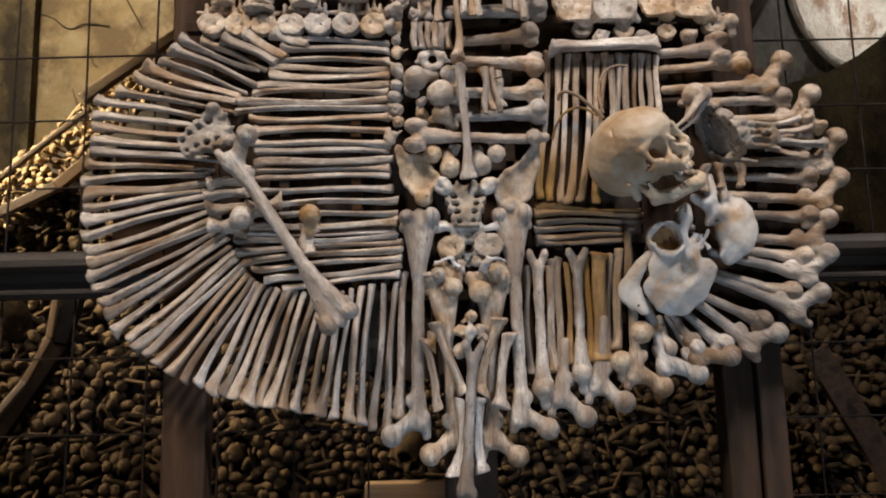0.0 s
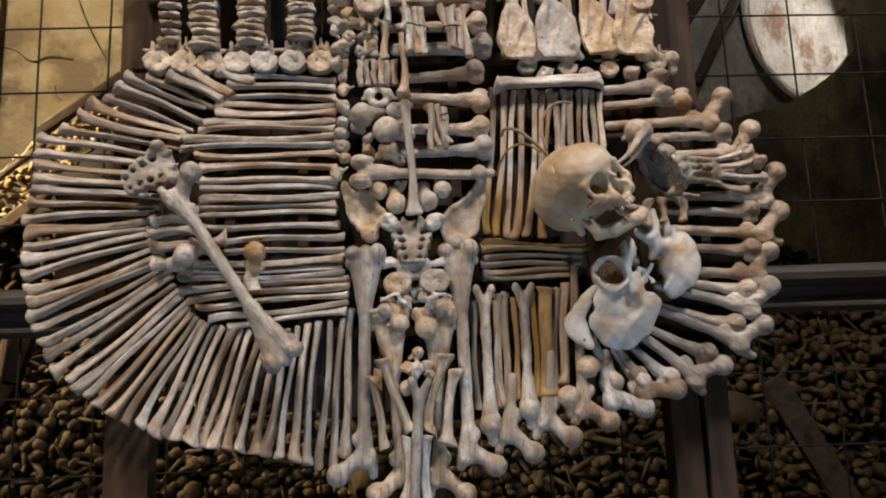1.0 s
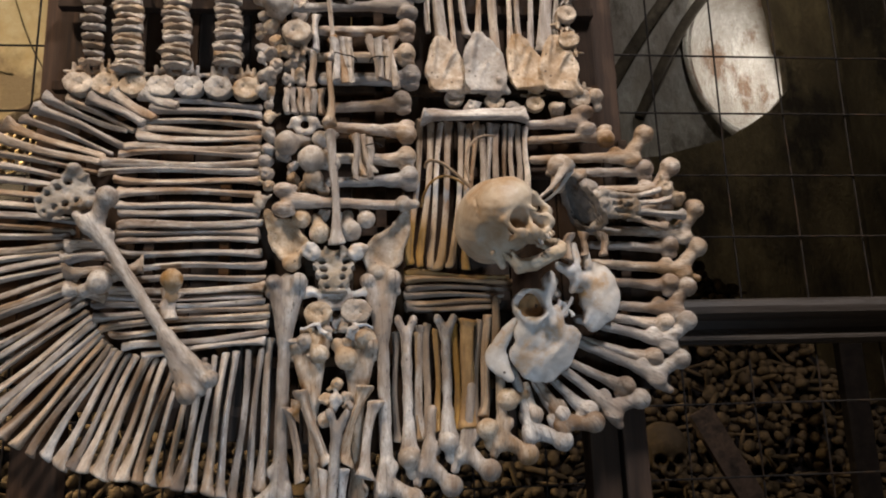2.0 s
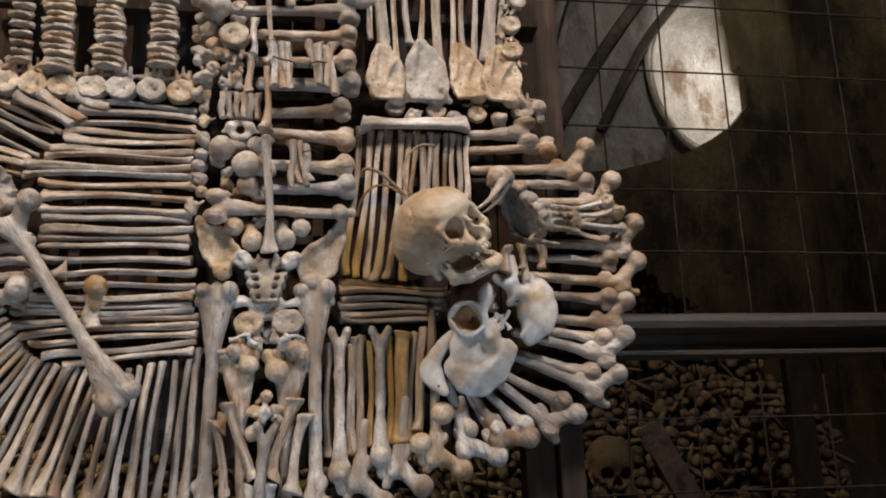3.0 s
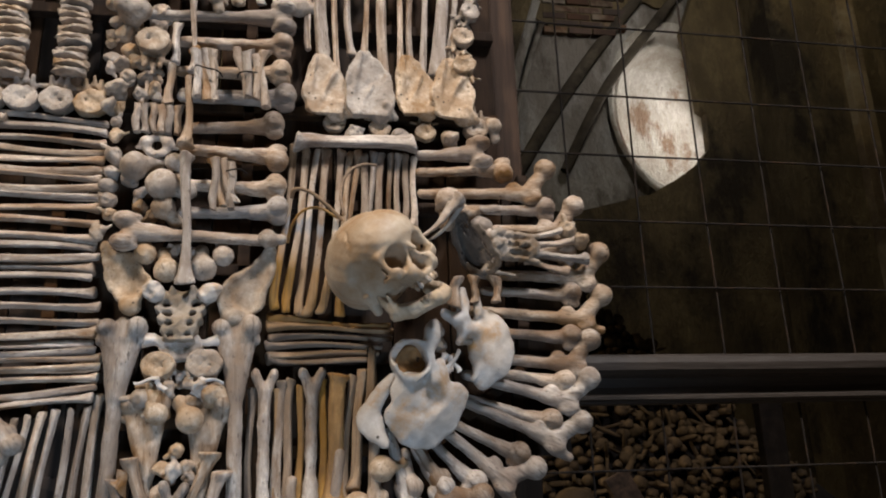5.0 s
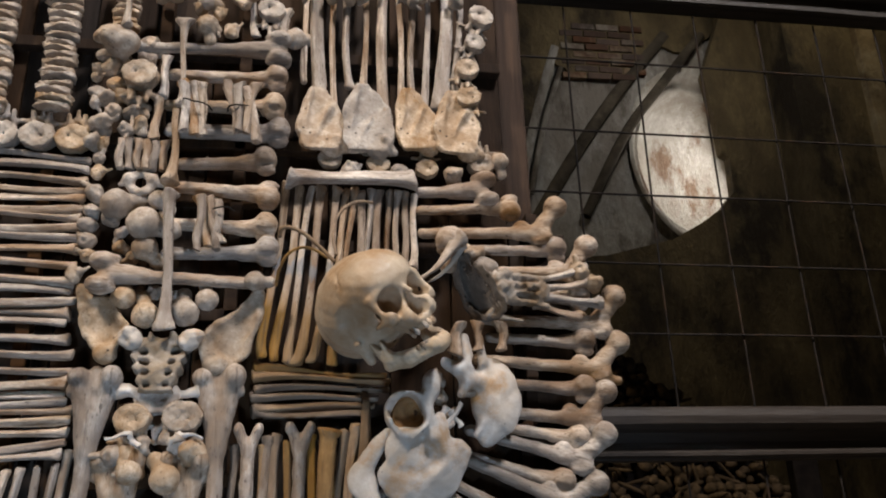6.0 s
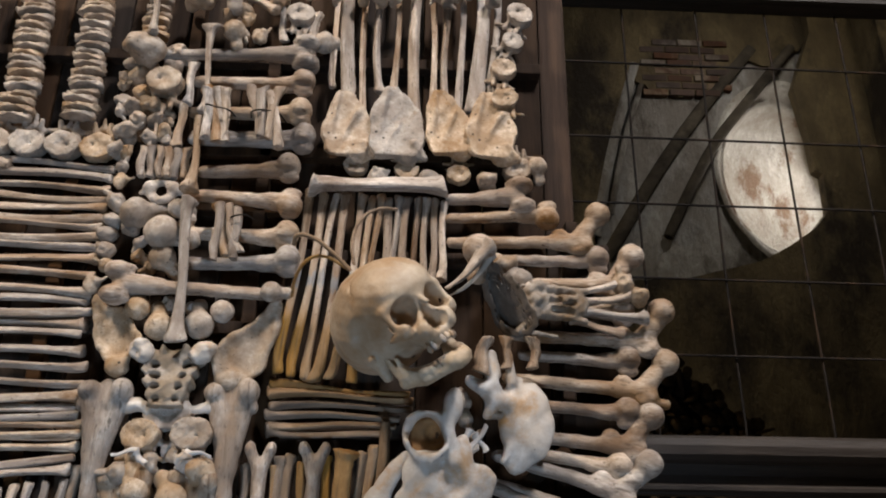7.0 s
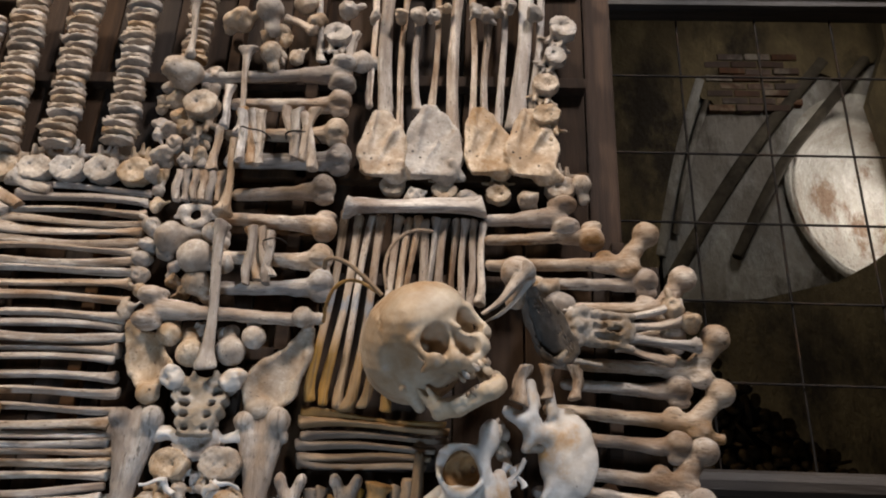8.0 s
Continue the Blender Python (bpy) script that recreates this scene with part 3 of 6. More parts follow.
def chunk_mesh(seed):
    """A small irregular bone of wrist, ankle or spine."""
    rng = random.Random(seed)
    pts = [(tuple(rng.uniform(-0.010, 0.010) for _ in range(3)), rng.uniform(0.006, 0.011)) for _ in range(4)]
    pits = [(0.016 * math.cos(a), 0.016 * math.sin(a), 0.010) for a in (rng.uniform(0, 6.28), rng.uniform(0, 6.28))] + [(rng.uniform(-0.006, 0.006), 0.004, 0.018)]
    spur = (rng.uniform(-0.022, 0.022), rng.uniform(-0.022, 0.022), 0.004)

    def f(p):
        d = ball(p, (0, 0, 0), (0.013, 0.011, 0.012))
        for c, r in pts:
            d = blend(d, ball(p, c, r), 0.005)
        for c in pits:
            d = carve(d, ball(p, c, 0.0065), 0.0015)
        d = blend(d, rod(p, (0, 0, 0), spur, 0.006, 0.003), 0.003)
        return d + worn(p, seed, 1.4)

    return solid("small_bone", f, (-0.028, -0.028, -0.028), (0.028, 0.028, 0.028), 0.0022, CREAM)


def fork_mesh(length, seed):
    """A long bone along x whose end at 0 forks in two prongs and whose end at length is a rough knob."""
    L = length

    def f(p):
        d = rod(p, (0.05, 0, 0), (L - 0.02, 0, 0), 0.0098, 0.0092)
        for s in (1, -1):
            d = blend(d, rod(p, (0.042, 0, 0), (0.010, 0.0125 * s, 0.003), 0.0095, 0.0075), 0.004)
            d = blend(d, ball(p, (0.007, 0.0150 * s, 0.004), (0.010, 0.0075, 0.010)), 0.003)
        d = blend(d, rod(p, (L - 0.055, 0, 0), (L - 0.016, 0, 0), 0.0095, 0.0155), 0.010)
        d = blend(d, ball(p, (L - 0.010, 0.010, 0.002), (0.014, 0.010, 0.012)), 0.004)
        d = blend(d, ball(p, (L - 0.010, -0.009, 0.002), (0.013, 0.009, 0.012)), 0.004)
        return d + worn(p, seed)

    return solid("forked_bone", f, (-0.016, -0.045, -0.025), (L + 0.022, 0.045, 0.03), 0.0030, BONE)


def palm_mesh(seed):
    """The flat of a hand: fused knobbly wrist bones towards -x and slots between the bones of the palm towards +x."""
    def f(p):
        d = ball(p, (0.004, 0, 0), (0.050, 0.028, 0.012))
        for c in ((-0.040, 0.012, 0.004), (-0.046, -0.006, 0.002), (-0.036, -0.018, 0.003), (-0.028, 0.020, 0.004), (-0.030, 0.0, 0.008)):
            d = blend(d, ball(p, c, (0.012, 0.010, 0.011)), 0.004)
        for i, y in enumerate((0.014, 0.0, -0.013)):
            d = carve(d, rod(p, (-0.010 + 0.004 * i, y, 0.007), (0.026, y * 1.05, 0.007), 0.0050, 0.0062), 0.002)
        for y in (0.020, 0.007, -0.007, -0.020):
            d = blend(d, rod(p, (-0.01, y * 0.9, 0.002), (0.048, y * 1.15, 0.0), 0.0042, 0.0055), 0.002)
        d = blend(d, rod(p, (-0.030, -0.024, 0.004), (-0.052, -0.050, 0.004), 0.007, 0.005), 0.006)
        d = blend(d, rod(p, (-0.052, -0.052, 0.006), (0.006, -0.052, 0.002), 0.0048, 0.0035), 0.004)
        return d + worn(p, seed, 1.2)

    return solid("palm", f, (-0.075, -0.065, -0.025), (0.07, 0.045, 0.028), 0.0022, GREYBONE)


# ---- how bones are laid on the board ----
BOARD = 1.50


def laid(u1, v1, u2, v2, d, twist=0.0):
    """A pose with x from the first to the second point of the board and z out of it; d metres off the board."""
    x = Vector((u2 - u1, 0, v2 - v1)).normalized()
    z = Vector((0, -1, 0))
    m = Matrix((x, z.cross(x), z)).transposed().to_4x4()
    m.translation = (u1, BOARD - d, v1)
    return m @ Matrix.Rotation(radians(twist), 4, "X")


COUNT = [0]


def thing(name, me, m, label, category, group=""):
    ob = new(name, me)
    ob.matrix_world = m
    return tagged(ob, label, category, group)


def slim(u1, v1, u2, v2, w1, w2, label, group, d=None, knob2=1.3, knob1=1.1, bow=0.0, name="long_bone", mat=None, cut=False):
    """One slender bone between two points of the board; w1 and w2 are its widths in metres."""
    COUNT[0] += 1
    L = math.hypot(u2 - u1, v2 - v1)
    rng = random.Random(COUNT[0])
    me = slim_mesh(L, w1 / 2, w2 / 2, COUNT[0], 0.85, knob1, knob2, bow + rng.uniform(-0.012, 0.012), mat, cut)
    d = (max(w1, w2) * 0.42 if d is None else d) + rng.uniform(-0.0015, 0.003)
    return thing(name, me, laid(u1, v1, u2, v2, d), label, "bone", group)


def femur(u1, v1, u2, v2, side, d=0.014, full=False, label="", group="femurs of the fan", thick=1.0, twist=0.0):
    COUNT[0] += 1
    L = round(math.hypot(u2 - u1, v2 - v1) / 0.02) * 0.02
    var = COUNT[0] % 3
    me = cached(("femur", L, side, full, var, thick), lambda: femur_mesh(L, side, var, full, thick))
    return thing("femur", me, laid(u1, v1, u2, v2, d, twist), label or "cream-coloured thigh bone with a round ball end", "bone", group)


def condyle(u1, v1, u2, v2, d=0.014, label="", group=""):
    COUNT[0] += 1
    L = round(math.hypot(u2 - u1, v2 - v1) / 0.02) * 0.02
    me = cached(("condyle", L), lambda: condyle_mesh(L, COUNT[0]))
    return thing("femur", me, laid(u1, v1, u2, v2, d), label or "tan thigh bone with a double knobbed end", "bone", group)


def humerus(u1, v1, u2, v2, side, d=0.013, label="", group="upper-arm bones of the fan", thick=1.0):
    COUNT[0] += 1
    L = round(math.hypot(u2 - u1, v2 - v1) / 0.02) * 0.02
    var = COUNT[0] % 3
    me = cached(("humerus", L, side, var, thick), lambda: humerus_mesh(L, side, var, thick))
    return thing("humerus", me, laid(u1, v1, u2, v2, d), label or "pale upper-arm bone with a rounded head", "bone", group)


def placed(name, me, u, v, d, turn, label, category="bone", group="", size=1.0, tip=0.0, yaw=0.0):
    """A bone whose own z shows out of the board, turned in the plane by turn degrees, tipped and yawed."""
    COUNT[0] += 1
    m = Matrix(((1, 0, 0), (0, 0, -1), (0, 1, 0))).to_4x4()
    m.translation = (u, BOARD - d, v)
    m = m @ Matrix.Rotation(radians(turn), 4, "Z") @ Matrix.Rotation(radians(yaw), 4, "Y") @ Matrix.Rotation(radians(tip), 4, "X")
    size = size if isinstance(size, tuple) else (size,) * 3
    return thing(name, me, m @ Matrix.Diagonal((*size, 1)), label, category, group)


def vertebra(u, v, turn=0, size=1.0, d=0.016, group="vertebrae of the upper border"):
    var = COUNT[0] % 4
    return placed("vertebra", cached(("vertebra", var), lambda: vertebra_mesh(var)), u, v, d, turn, "round cream vertebra showing its flat face", "vertebra", group, size)


def plate(u, v, turn, size, group):
    var = COUNT[0] % 5
    return placed("vertebra", cached(("plate", var), lambda: plate_vertebra_mesh(var)), u, v, 0.026 * size, turn, "flat tan vertebra stacked edge on", "vertebra", group, size)


def blade(u, v, turn, size):
    var = COUNT[0] % 3
    return placed("shoulder_blade", cached(("blade", var), lambda: shoulder_blade_mesh(var)), u, v, 0.026, turn, "thin cream shoulder blade standing on its broad end", "bone", "row of shoulder blades", size)


def knuckle(u, v, d, size=1.0, turn=0.0, group="round bone heads", broken=False):
    var = COUNT[0] % 3
    return placed("bone_head", cached(("knuckle", var, broken), lambda: knuckle_mesh(var, None, broken)), u, v, d, turn, "smooth greyish ball-shaped head of a limb bone", "bone", group, size)


def chunk(u, v, d=0.014, size=1.0, turn=0.0, group="small bones"):
    var = COUNT[0] % 6
    return placed("small_bone", cached(("chunk", var), lambda: chunk_mesh(var)), u, v, d, turn, "small rough tan bone wedged between others", "bone", group, size)


def fork(u1, v1, u2, v2, d=0.02, label="", group=""):
    COUNT[0] += 1
    L = math.hypot(u2 - u1, v2 - v1)
    return thing("forked_bone", fork_mesh(L, COUNT[0]), laid(u1, v1, u2, v2, d), label or "long pale bone with a forked end", "bone", group)


def cord(name, pts, r, label, mat, category="wire"):
    """A thin bent strand through the points, as a tube."""
    cu = bpy.data.curves.new(name, "CURVE")
    cu.dimensions, cu.bevel_depth, cu.bevel_resolution = "3D", r, 2
    sp = cu.splines.new("BEZIER")
    sp.bezier_points.add(len(pts) - 1)
    for bp, q in zip(sp.bezier_points, pts):
        bp.co, bp.handle_left_type, bp.handle_right_type = q, "AUTO", "AUTO"
    tmp = bpy.data.objects.new(name, cu)
    me = bpy.data.meshes.new_from_object(tmp)
    bpy.data.objects.remove(tmp)
    me.materials.clear()
    me.materials.append(mat)
    me.polygons.foreach_set("use_smooth", [True] * len(me.polygons))
    return tagged(new(name, me), label, category)


def part(name, me, parent, m=None, label=""):
    ob = new(name, me)
    ob.parent = parent
    if m is not None:
        ob.matrix_local = m
    if label:
        ob["label"] = label
    return ob


# ---- the chapel round it ----
def box_mesh(name, lo, hi, mat, bevel=0.0, seg=2):
    bm = bmesh.new()
    bmesh.ops.create_cube(bm, size=1)
    c = [(a + b) / 2 for a, b in zip(lo, hi)]
    for v in bm.verts:
        v.co = Vector([c[i] + v.co[i] * (hi[i] - lo[i]) for i in range(3)])
    if bevel:
        bmesh.ops.bevel(bm, geom=list(bm.edges), offset=bevel, segments=seg, affect="EDGES", profile=0.6)
    me = bpy.data.meshes.new(name)
    bm.to_mesh(me)
    bm.free()
    me.materials.append(mat)
    return me


def structure(name, me, label, category="wall"):
    return tagged(new(name, me), label, category, "", "structure")


# Unseen shell of floor, ceiling and walls, added to shut out the sky.
structure("floor", box_mesh("floor", (-5.2, -3.4, -0.2), (7.2, 7.2, 0.0), STONE), "worn grey stone chapel floor", "floor")
structure("ceiling", box_mesh("ceiling", (-5.2, -3.4, 8.0), (7.2, 7.2, 8.2), BROWNWALL), "unseen brown plaster ceiling added to close the chapel", "ceiling")
structure("wall_south", box_mesh("wall_south", (-5.2, -3.4, 0.0), (7.2, -3.2, 8.0), BROWNWALL), "unseen brown plaster wall added to close the chapel")
structure("wall_west", box_mesh("wall_west", (-5.2, -3.2, 0.0), (-5.0, 7.0, 8.0), BROWNWALL), "unseen brown plaster wall added to close the chapel")
structure("wall_east", box_mesh("wall_east", (7.0, -3.2, 0.0), (7.2, 7.0, 8.0), BROWNWALL), "unseen brown plaster wall added to close the chapel")
# Blocker added above the grille so the high lamps miss the far bay.
structure("wall_lintel", box_mesh("wall_lintel", (-5.0, 1.86, 3.168), (7.0, 1.93, 8.0), BROWNWALL), "plain plaster wall added above the wire grille to block lamp light")
structure("wall_north", box_mesh("wall_north", (-5.0, 7.0, 0.0), (7.0, 7.2, 8.0), BROWNWALL), "brown plaster end wall of the chapel")


def plaster_panel(name, x0, x1, z0, z1, y, mat, label, thick=0.25, wave=0.02, step=0.12):
    """An old plastered wall face with an uneven surface and real thickness."""
    nx, nz = max(int((x1 - x0) / step), 2), max(int((z1 - z0) / step), 2)
    verts, faces = [], []
    for j in range(nz + 1):
        for i in range(nx + 1):
            x, z = x0 + (x1 - x0) * i / nx, z0 + (z1 - z0) * j / nz
            verts.append((x, y + wave * noise.noise((x * 1.3, z * 1.3, y)), z))
    for j in range(nz):
        for i in range(nx):
            a = j * (nx + 1) + i
            faces.append((a, a + 1, a + nx + 2, a + nx + 1))
    bm = bmesh.new()
    for v in verts:
        bm.verts.new(v)
    bm.verts.ensure_lookup_table()
    for f in faces:
        bm.faces.new([bm.verts[k] for k in f])
    edge = [e for e in bm.edges if e.is_boundary]
    out = bmesh.ops.extrude_edge_only(bm, edges=edge)["geom"]
    for v in out:
        if isinstance(v, bmesh.types.BMVert):
            v.co.y = y + thick
    bmesh.ops.recalc_face_normals(bm, faces=bm.faces)
    me = bpy.data.meshes.new(name)
    bm.to_mesh(me)
    bm.free()
    me.materials.append(mat)
    return structure(name, me, label)


plaster_panel("wall_left_bay", -4.6, 0.2, 0.0, 7.8, 6.25, PLASTER, "cracked ochre and grey plaster wall behind the bone pile", 0.7)
for pts in (((-3.4, 4.77), (-3.2, 4.72), (-3.05, 4.62), (-2.92, 4.66), (-2.72, 4.64)), ((-2.86, 4.40), (-2.84, 4.31), (-2.80, 4.28)), ((-2.75, 5.3), (-2.62, 4.95), (-2.45, 4.62)), ((-2.35, 5.4), (-2.2, 5.0), (-2.18, 4.6)), ((-3.0, 4.1), (-2.9, 3.7), (-3.02, 3.3))):
    crack = cord("plaster_crack", [(x, 6.243, z) for x, z in pts], 0.006, "dark crack across the ochre plaster", BROWNWALL, "crack")
    crack["kind"] = "structure"
PIER_EDGE = -3.30
# Brown panel whose tone also stands for the shadow at the left edge.
plaster_panel("pier_left", -4.6, PIER_EDGE, 0.0, 7.8, 6.16, BROWNWALL, "brown plaster pier beside the pale wall, also standing for shadow", 0.08)

# the vaulted window bay: a pale panel with a deep rounded niche
NX, NZ, NA, NB = 3.62, 4.95, 0.60, 0.82


def niche_panel():
    n, rings = 56, 7
    x0, x1, z0, z1, y = 1.92, 4.9, 3.4, 7.6, 6.33
    verts, faces = [], []
    for k in range(rings + 1):
        for i in range(n):
            a = 2 * math.pi * i / n
            ca, sa = math.cos(a), math.sin(a)
            ex, ez = NX + NA * ca, NZ + NB * sa
            tx = ((x1 - NX) / ca if ca > 0 else (x0 - NX) / ca) if abs(ca) > 1e-6 else 1e9
            tz = ((z1 - NZ) / sa if sa > 0 else (z0 - NZ) / sa) if abs(sa) > 1e-6 else 1e9
            t = min(tx, tz)
            s = k / rings
            x, z = ex + (NX + ca * t - ex) * s, ez + (NZ + sa * t - ez) * s
            verts.append((x, y + 0.02 * noise.noise((x * 2, z * 2, 3)), z))
    for k in range(rings):
        for i in range(n):
            a, b = k * n + i, k * n + (i + 1) % n
            faces.append((a, b, b + n, a + n))
    me = _poly("niche_wall", verts, faces, DIMPLASTER)
    structure("wall_window_bay", me, "peeling plaster of the vaulted window bay, greyed for dimmer light")
    verts, faces = [], []
    prof = ((1.10, -0.06), (1.07, -0.075), (1.03, -0.07), (1.0, -0.03), (0.98, 0.02), (0.93, 0.05), (0.90, 0.045), (0.87, 0.08), (0.84, 0.20), (0.74, 0.36), (0.5, 0.46), (0.2, 0.49))
    for s, dy in prof:
        for i in range(n):
            a = 2 * math.pi * i / n
            x, z = NX + NA * s * math.cos(a), NZ + NB * s * math.sin(a)
            verts.append((x, y + dy + 0.025 * noise.noise((x * 4, z * 4, dy * 6)), z))
    for k in range(len(prof) - 1):
        for i in range(n):
            a, b = k * n + i, k * n + (i + 1) % n
            faces.append((a, a + n, b + n, b))
    faces.append(tuple((len(prof) - 1) * n + i for i in range(n)))
    structure("window_niche", _poly("window_niche", verts, faces, WHITE), "bright rounded window niche with a moulded white plaster rim", "niche")


niche_panel()
plaster_panel("wall_right_bay", 4.35, 6.9, 0.0, 7.8, 5.8, BROWNWALL, "brown plaster wall beside the window bay", 0.9)


def leaning_pier():
    """The brown pier whose slanting edge cuts across the niche."""
    pts = ((3.98, 7.7), (3.94, 6.3), (3.70, 5.7), (3.76, 5.2), (3.77, 4.90), (3.83, 4.86), (3.82, 4.52), (3.68, 4.36), (3.45, 4.20), (3.2, 4.06), (2.6, 3.9), (1.2, 3.8), (1.2, 0.0), (4.4, 0.0), (4.4, 7.7))
    bm = bmesh.new()
    front = [bm.verts.new((x, 6.14, z)) for x, z in pts]
    back = [bm.verts.new((x, 6.24, z)) for x, z in pts]
    bm.faces.new(front)
    bm.faces.new(back[::-1])
    for i in range(len(pts)):
        j = (i + 1) % len(pts)
        bm.faces.new((front[i], back[i], back[j], front[j]))
    bmesh.ops.recalc_face_normals(bm, faces=bm.faces)
    me = bpy.data.meshes.new("pier")
    bm.to_mesh(me)
    bm.free()
    me.materials.append(BROWNWALL)
    structure("pier_right", me, "dark brown plaster pier in front of the niche")


leaning_pier()


def rib(name, x0, z0, x1, z1, bulge, r, mat, label):
    """A flattened tube curving up from a springing: pale ribs and one shadow band."""
    pts = []
    for i in range(7):
        s = i / 6
        pts.append((x0 + (x1 - x0) * s - bulge * math.sin(math.pi * s), 6.24, z0 + (z1 - z0) * s + 0.4 * bulge * math.sin(math.pi * s)))
    ob = cord(name, pts, r, label, mat, "vault rib")
    for v in ob.data.vertices:
        v.co.y = 6.30 + (v.co.y - 6.24) * 0.55
    ob["kind"] = "structure"


# The next two are shadow bands built as dark solid ribs.
rib("vault_rib_1", 1.98, 4.10, 3.46, 6.22, 0.06, 0.060, BANDSHADE, "curved shadow band on the pale bay, built as a dark rib")
ob = cord("vault_rib_2", [(2.50, 6.28, 4.30), (2.78, 6.24, 4.84), (2.99, 6.22, 5.19), (3.29, 6.21, 5.57), (3.58, 6.22, 5.93), (3.82, 6.28, 6.22)], 0.046, "shadow band across the bright niche, built as a dark rib", BANDSHADE, "vault rib")
ob["kind"] = "structure"
rib("vault_rib_3", 1.90, 4.30, 2.36, 6.0, 0.03, 0.050, DIMPLASTER, "pale moulded vault rib")
rib("vault_rib_4", 2.04, 4.50, 2.43, 5.86, 0.03, 0.028, DIMPLASTER, "pale moulded vault rib")


def bare_vault():
    """The brown upper part of the vault, whose ragged lower edge borders the pale plaster."""
    pts = ((0.9, 3.6), (1.86, 4.0), (1.90, 4.45), (2.10, 5.17), (2.33, 5.86), (2.52, 5.70), (2.80, 5.66), (3.02, 5.72), (3.16, 5.93), (3.40, 6.10), (3.60, 6.02), (3.98, 6.30), (4.0, 7.6), (0.9, 7.6))
    ragged = []
    for i, (x, z) in enumerate(pts):
        nx, nz = pts[(i + 1) % len(pts)]
        for k in range(4):
            q = k / 4
            x2, z2 = x + (nx - x) * q, z + (nz - z) * q
            ragged.append((x2 + 0.05 * noise.noise((x2 * 7, z2 * 7, 1)), z2 + 0.05 * noise.noise((x2 * 7, z2 * 7, 9))))
    verts = [(x, 6.285, z) for x, z in ragged] + [(x, 6.31, z) for x, z in ragged]
    n = len(ragged)
    faces = [tuple(range(n)), tuple(range(2 * n - 1, n - 1, -1))] + [(i, (i + 1) % n, n + (i + 1) % n, n + i) for i in range(n)]
    me = _poly("bare_vault", verts, faces, BROWNWALL)
    me.polygons.foreach_set("use_smooth", [False] * len(me.polygons))
    structure("wall_bare_vault", me, "brown weathered upper part of the vault")


bare_vault()
bricks = tagged(new("brick_patch"), "bare red bricks where the vault plaster has fallen", "bricks", "", "structure")
bricks.location = (2.86, 6.298, 5.72)
BRICK_MESH = [box_mesh("brick", (-0.11, -0.03, -0.030), (0.11, 0.03, 0.030), BRICK, 0.006) for _ in range(2)]
for row in range(8):
    for col in range(3):
        if random.random() < 0.18:
            continue
        part("brick", BRICK_MESH[(row + col) % 2], bricks, Matrix.Translation((-0.34 + 0.235 * col + 0.12 * (row % 2), random.uniform(-0.012, 0.012), -0.02 + 0.076 * row)) @ Matrix.Rotation(radians(random.uniform(-2, 2)), 4, "Y"))

structure("pilaster", box_mesh("pilaster", (5.02, 5.72, 0.0), (5.20, 5.83, 7.6), PLASTER, 0.01), "pale plaster strip on the brown wall", "pilaster")


# ---- the grille: moulded timber rails with wire mesh ----
def moulded_rail(name, x0, x1, y, z_top, label):
    """A rail with a rounded upper edge, a deep groove and a lower bead."""
    prof = ((0.07, 0.0), (0.005, 0.0), (-0.006, -0.006), (-0.010, -0.020), (-0.008, -0.036), (0.002, -0.046), (0.030, -0.050), (0.036, -0.070), (0.034, -0.086), (0.022, -0.091), (0.023, -0.098), (0.034, -0.102), (0.036, -0.106), (0.07, -0.108))
    verts, faces, n = [], [], len(prof)
    steps = 24
    for i in range(steps + 1):
        x = x0 + (x1 - x0) * i / steps
        for dy, dz in prof:
            verts.append((x, y + dy + 0.0012 * noise.noise((x * 6, dz * 40, 1)), z_top + dz + 0.0015 * noise.noise((x * 3, dy * 50, 2))))
    for i in range(steps):
        for j in range(n):
            a, b = i * n + j, i * n + (j + 1) % n
            faces.append((a, b, b + n, a + n))
    faces += [tuple(range(n)), tuple(steps * n + j for j in range(n))]
    me = _poly(name, verts, faces, BEAMWOOD)
    me.polygons.foreach_set("use_smooth", [False] * len(me.polygons))
    return structure(name, me, label, "rail")


moulded_rail("rail_middle", -2.3, 2.6, 1.85, 2.008, "greyed dark wooden rail with a grooved moulding")
moulded_rail("rail_top", -2.3, 2.6, 1.85, 3.163, "dark moulded top rail of the wire grille")
moulded_rail("rail_bottom", -2.3, 2.6, 1.85, 0.95, "dark moulded bottom rail of the wire grille")
for i, x in enumerate((-2.3, 2.55)):
    structure(f"grille_post_{i + 1}", box_mesh("grille_post", (x, 1.86, 0.0), (x + 0.09, 1.95, 3.4), DARKWOOD, 0.006), "dark wooden post of the wire grille", "post")

grille = tagged(new("wire_grille"), "dark iron wire mesh stretched between wooden rails", "grille")
grille.location = (0, 1.905, 0)


def wire_mesh(length, seed):
    rng = random.Random(seed)
    n, m = 26, 6
    verts, faces = [], []
    for i in range(n + 1):
        s = i / n
        oy, oz = 0.0025 * math.sin(7 * s + seed) + rng.uniform(-0.0006, 0.0006), 0.002 * math.sin(9 * s + 2 * seed)
        for j in range(m):
            a = 2 * math.pi * j / m
            verts.append((length * s, oy + 0.0026 * math.cos(a), oz + 0.0026 * math.sin(a)))
    for i in range(n):
        for j in range(m):
            a, b = i * m + j, i * m + (j + 1) % m
            faces.append((a, a + m, b + m, b))
    return _poly("wire", verts, faces, IRON)


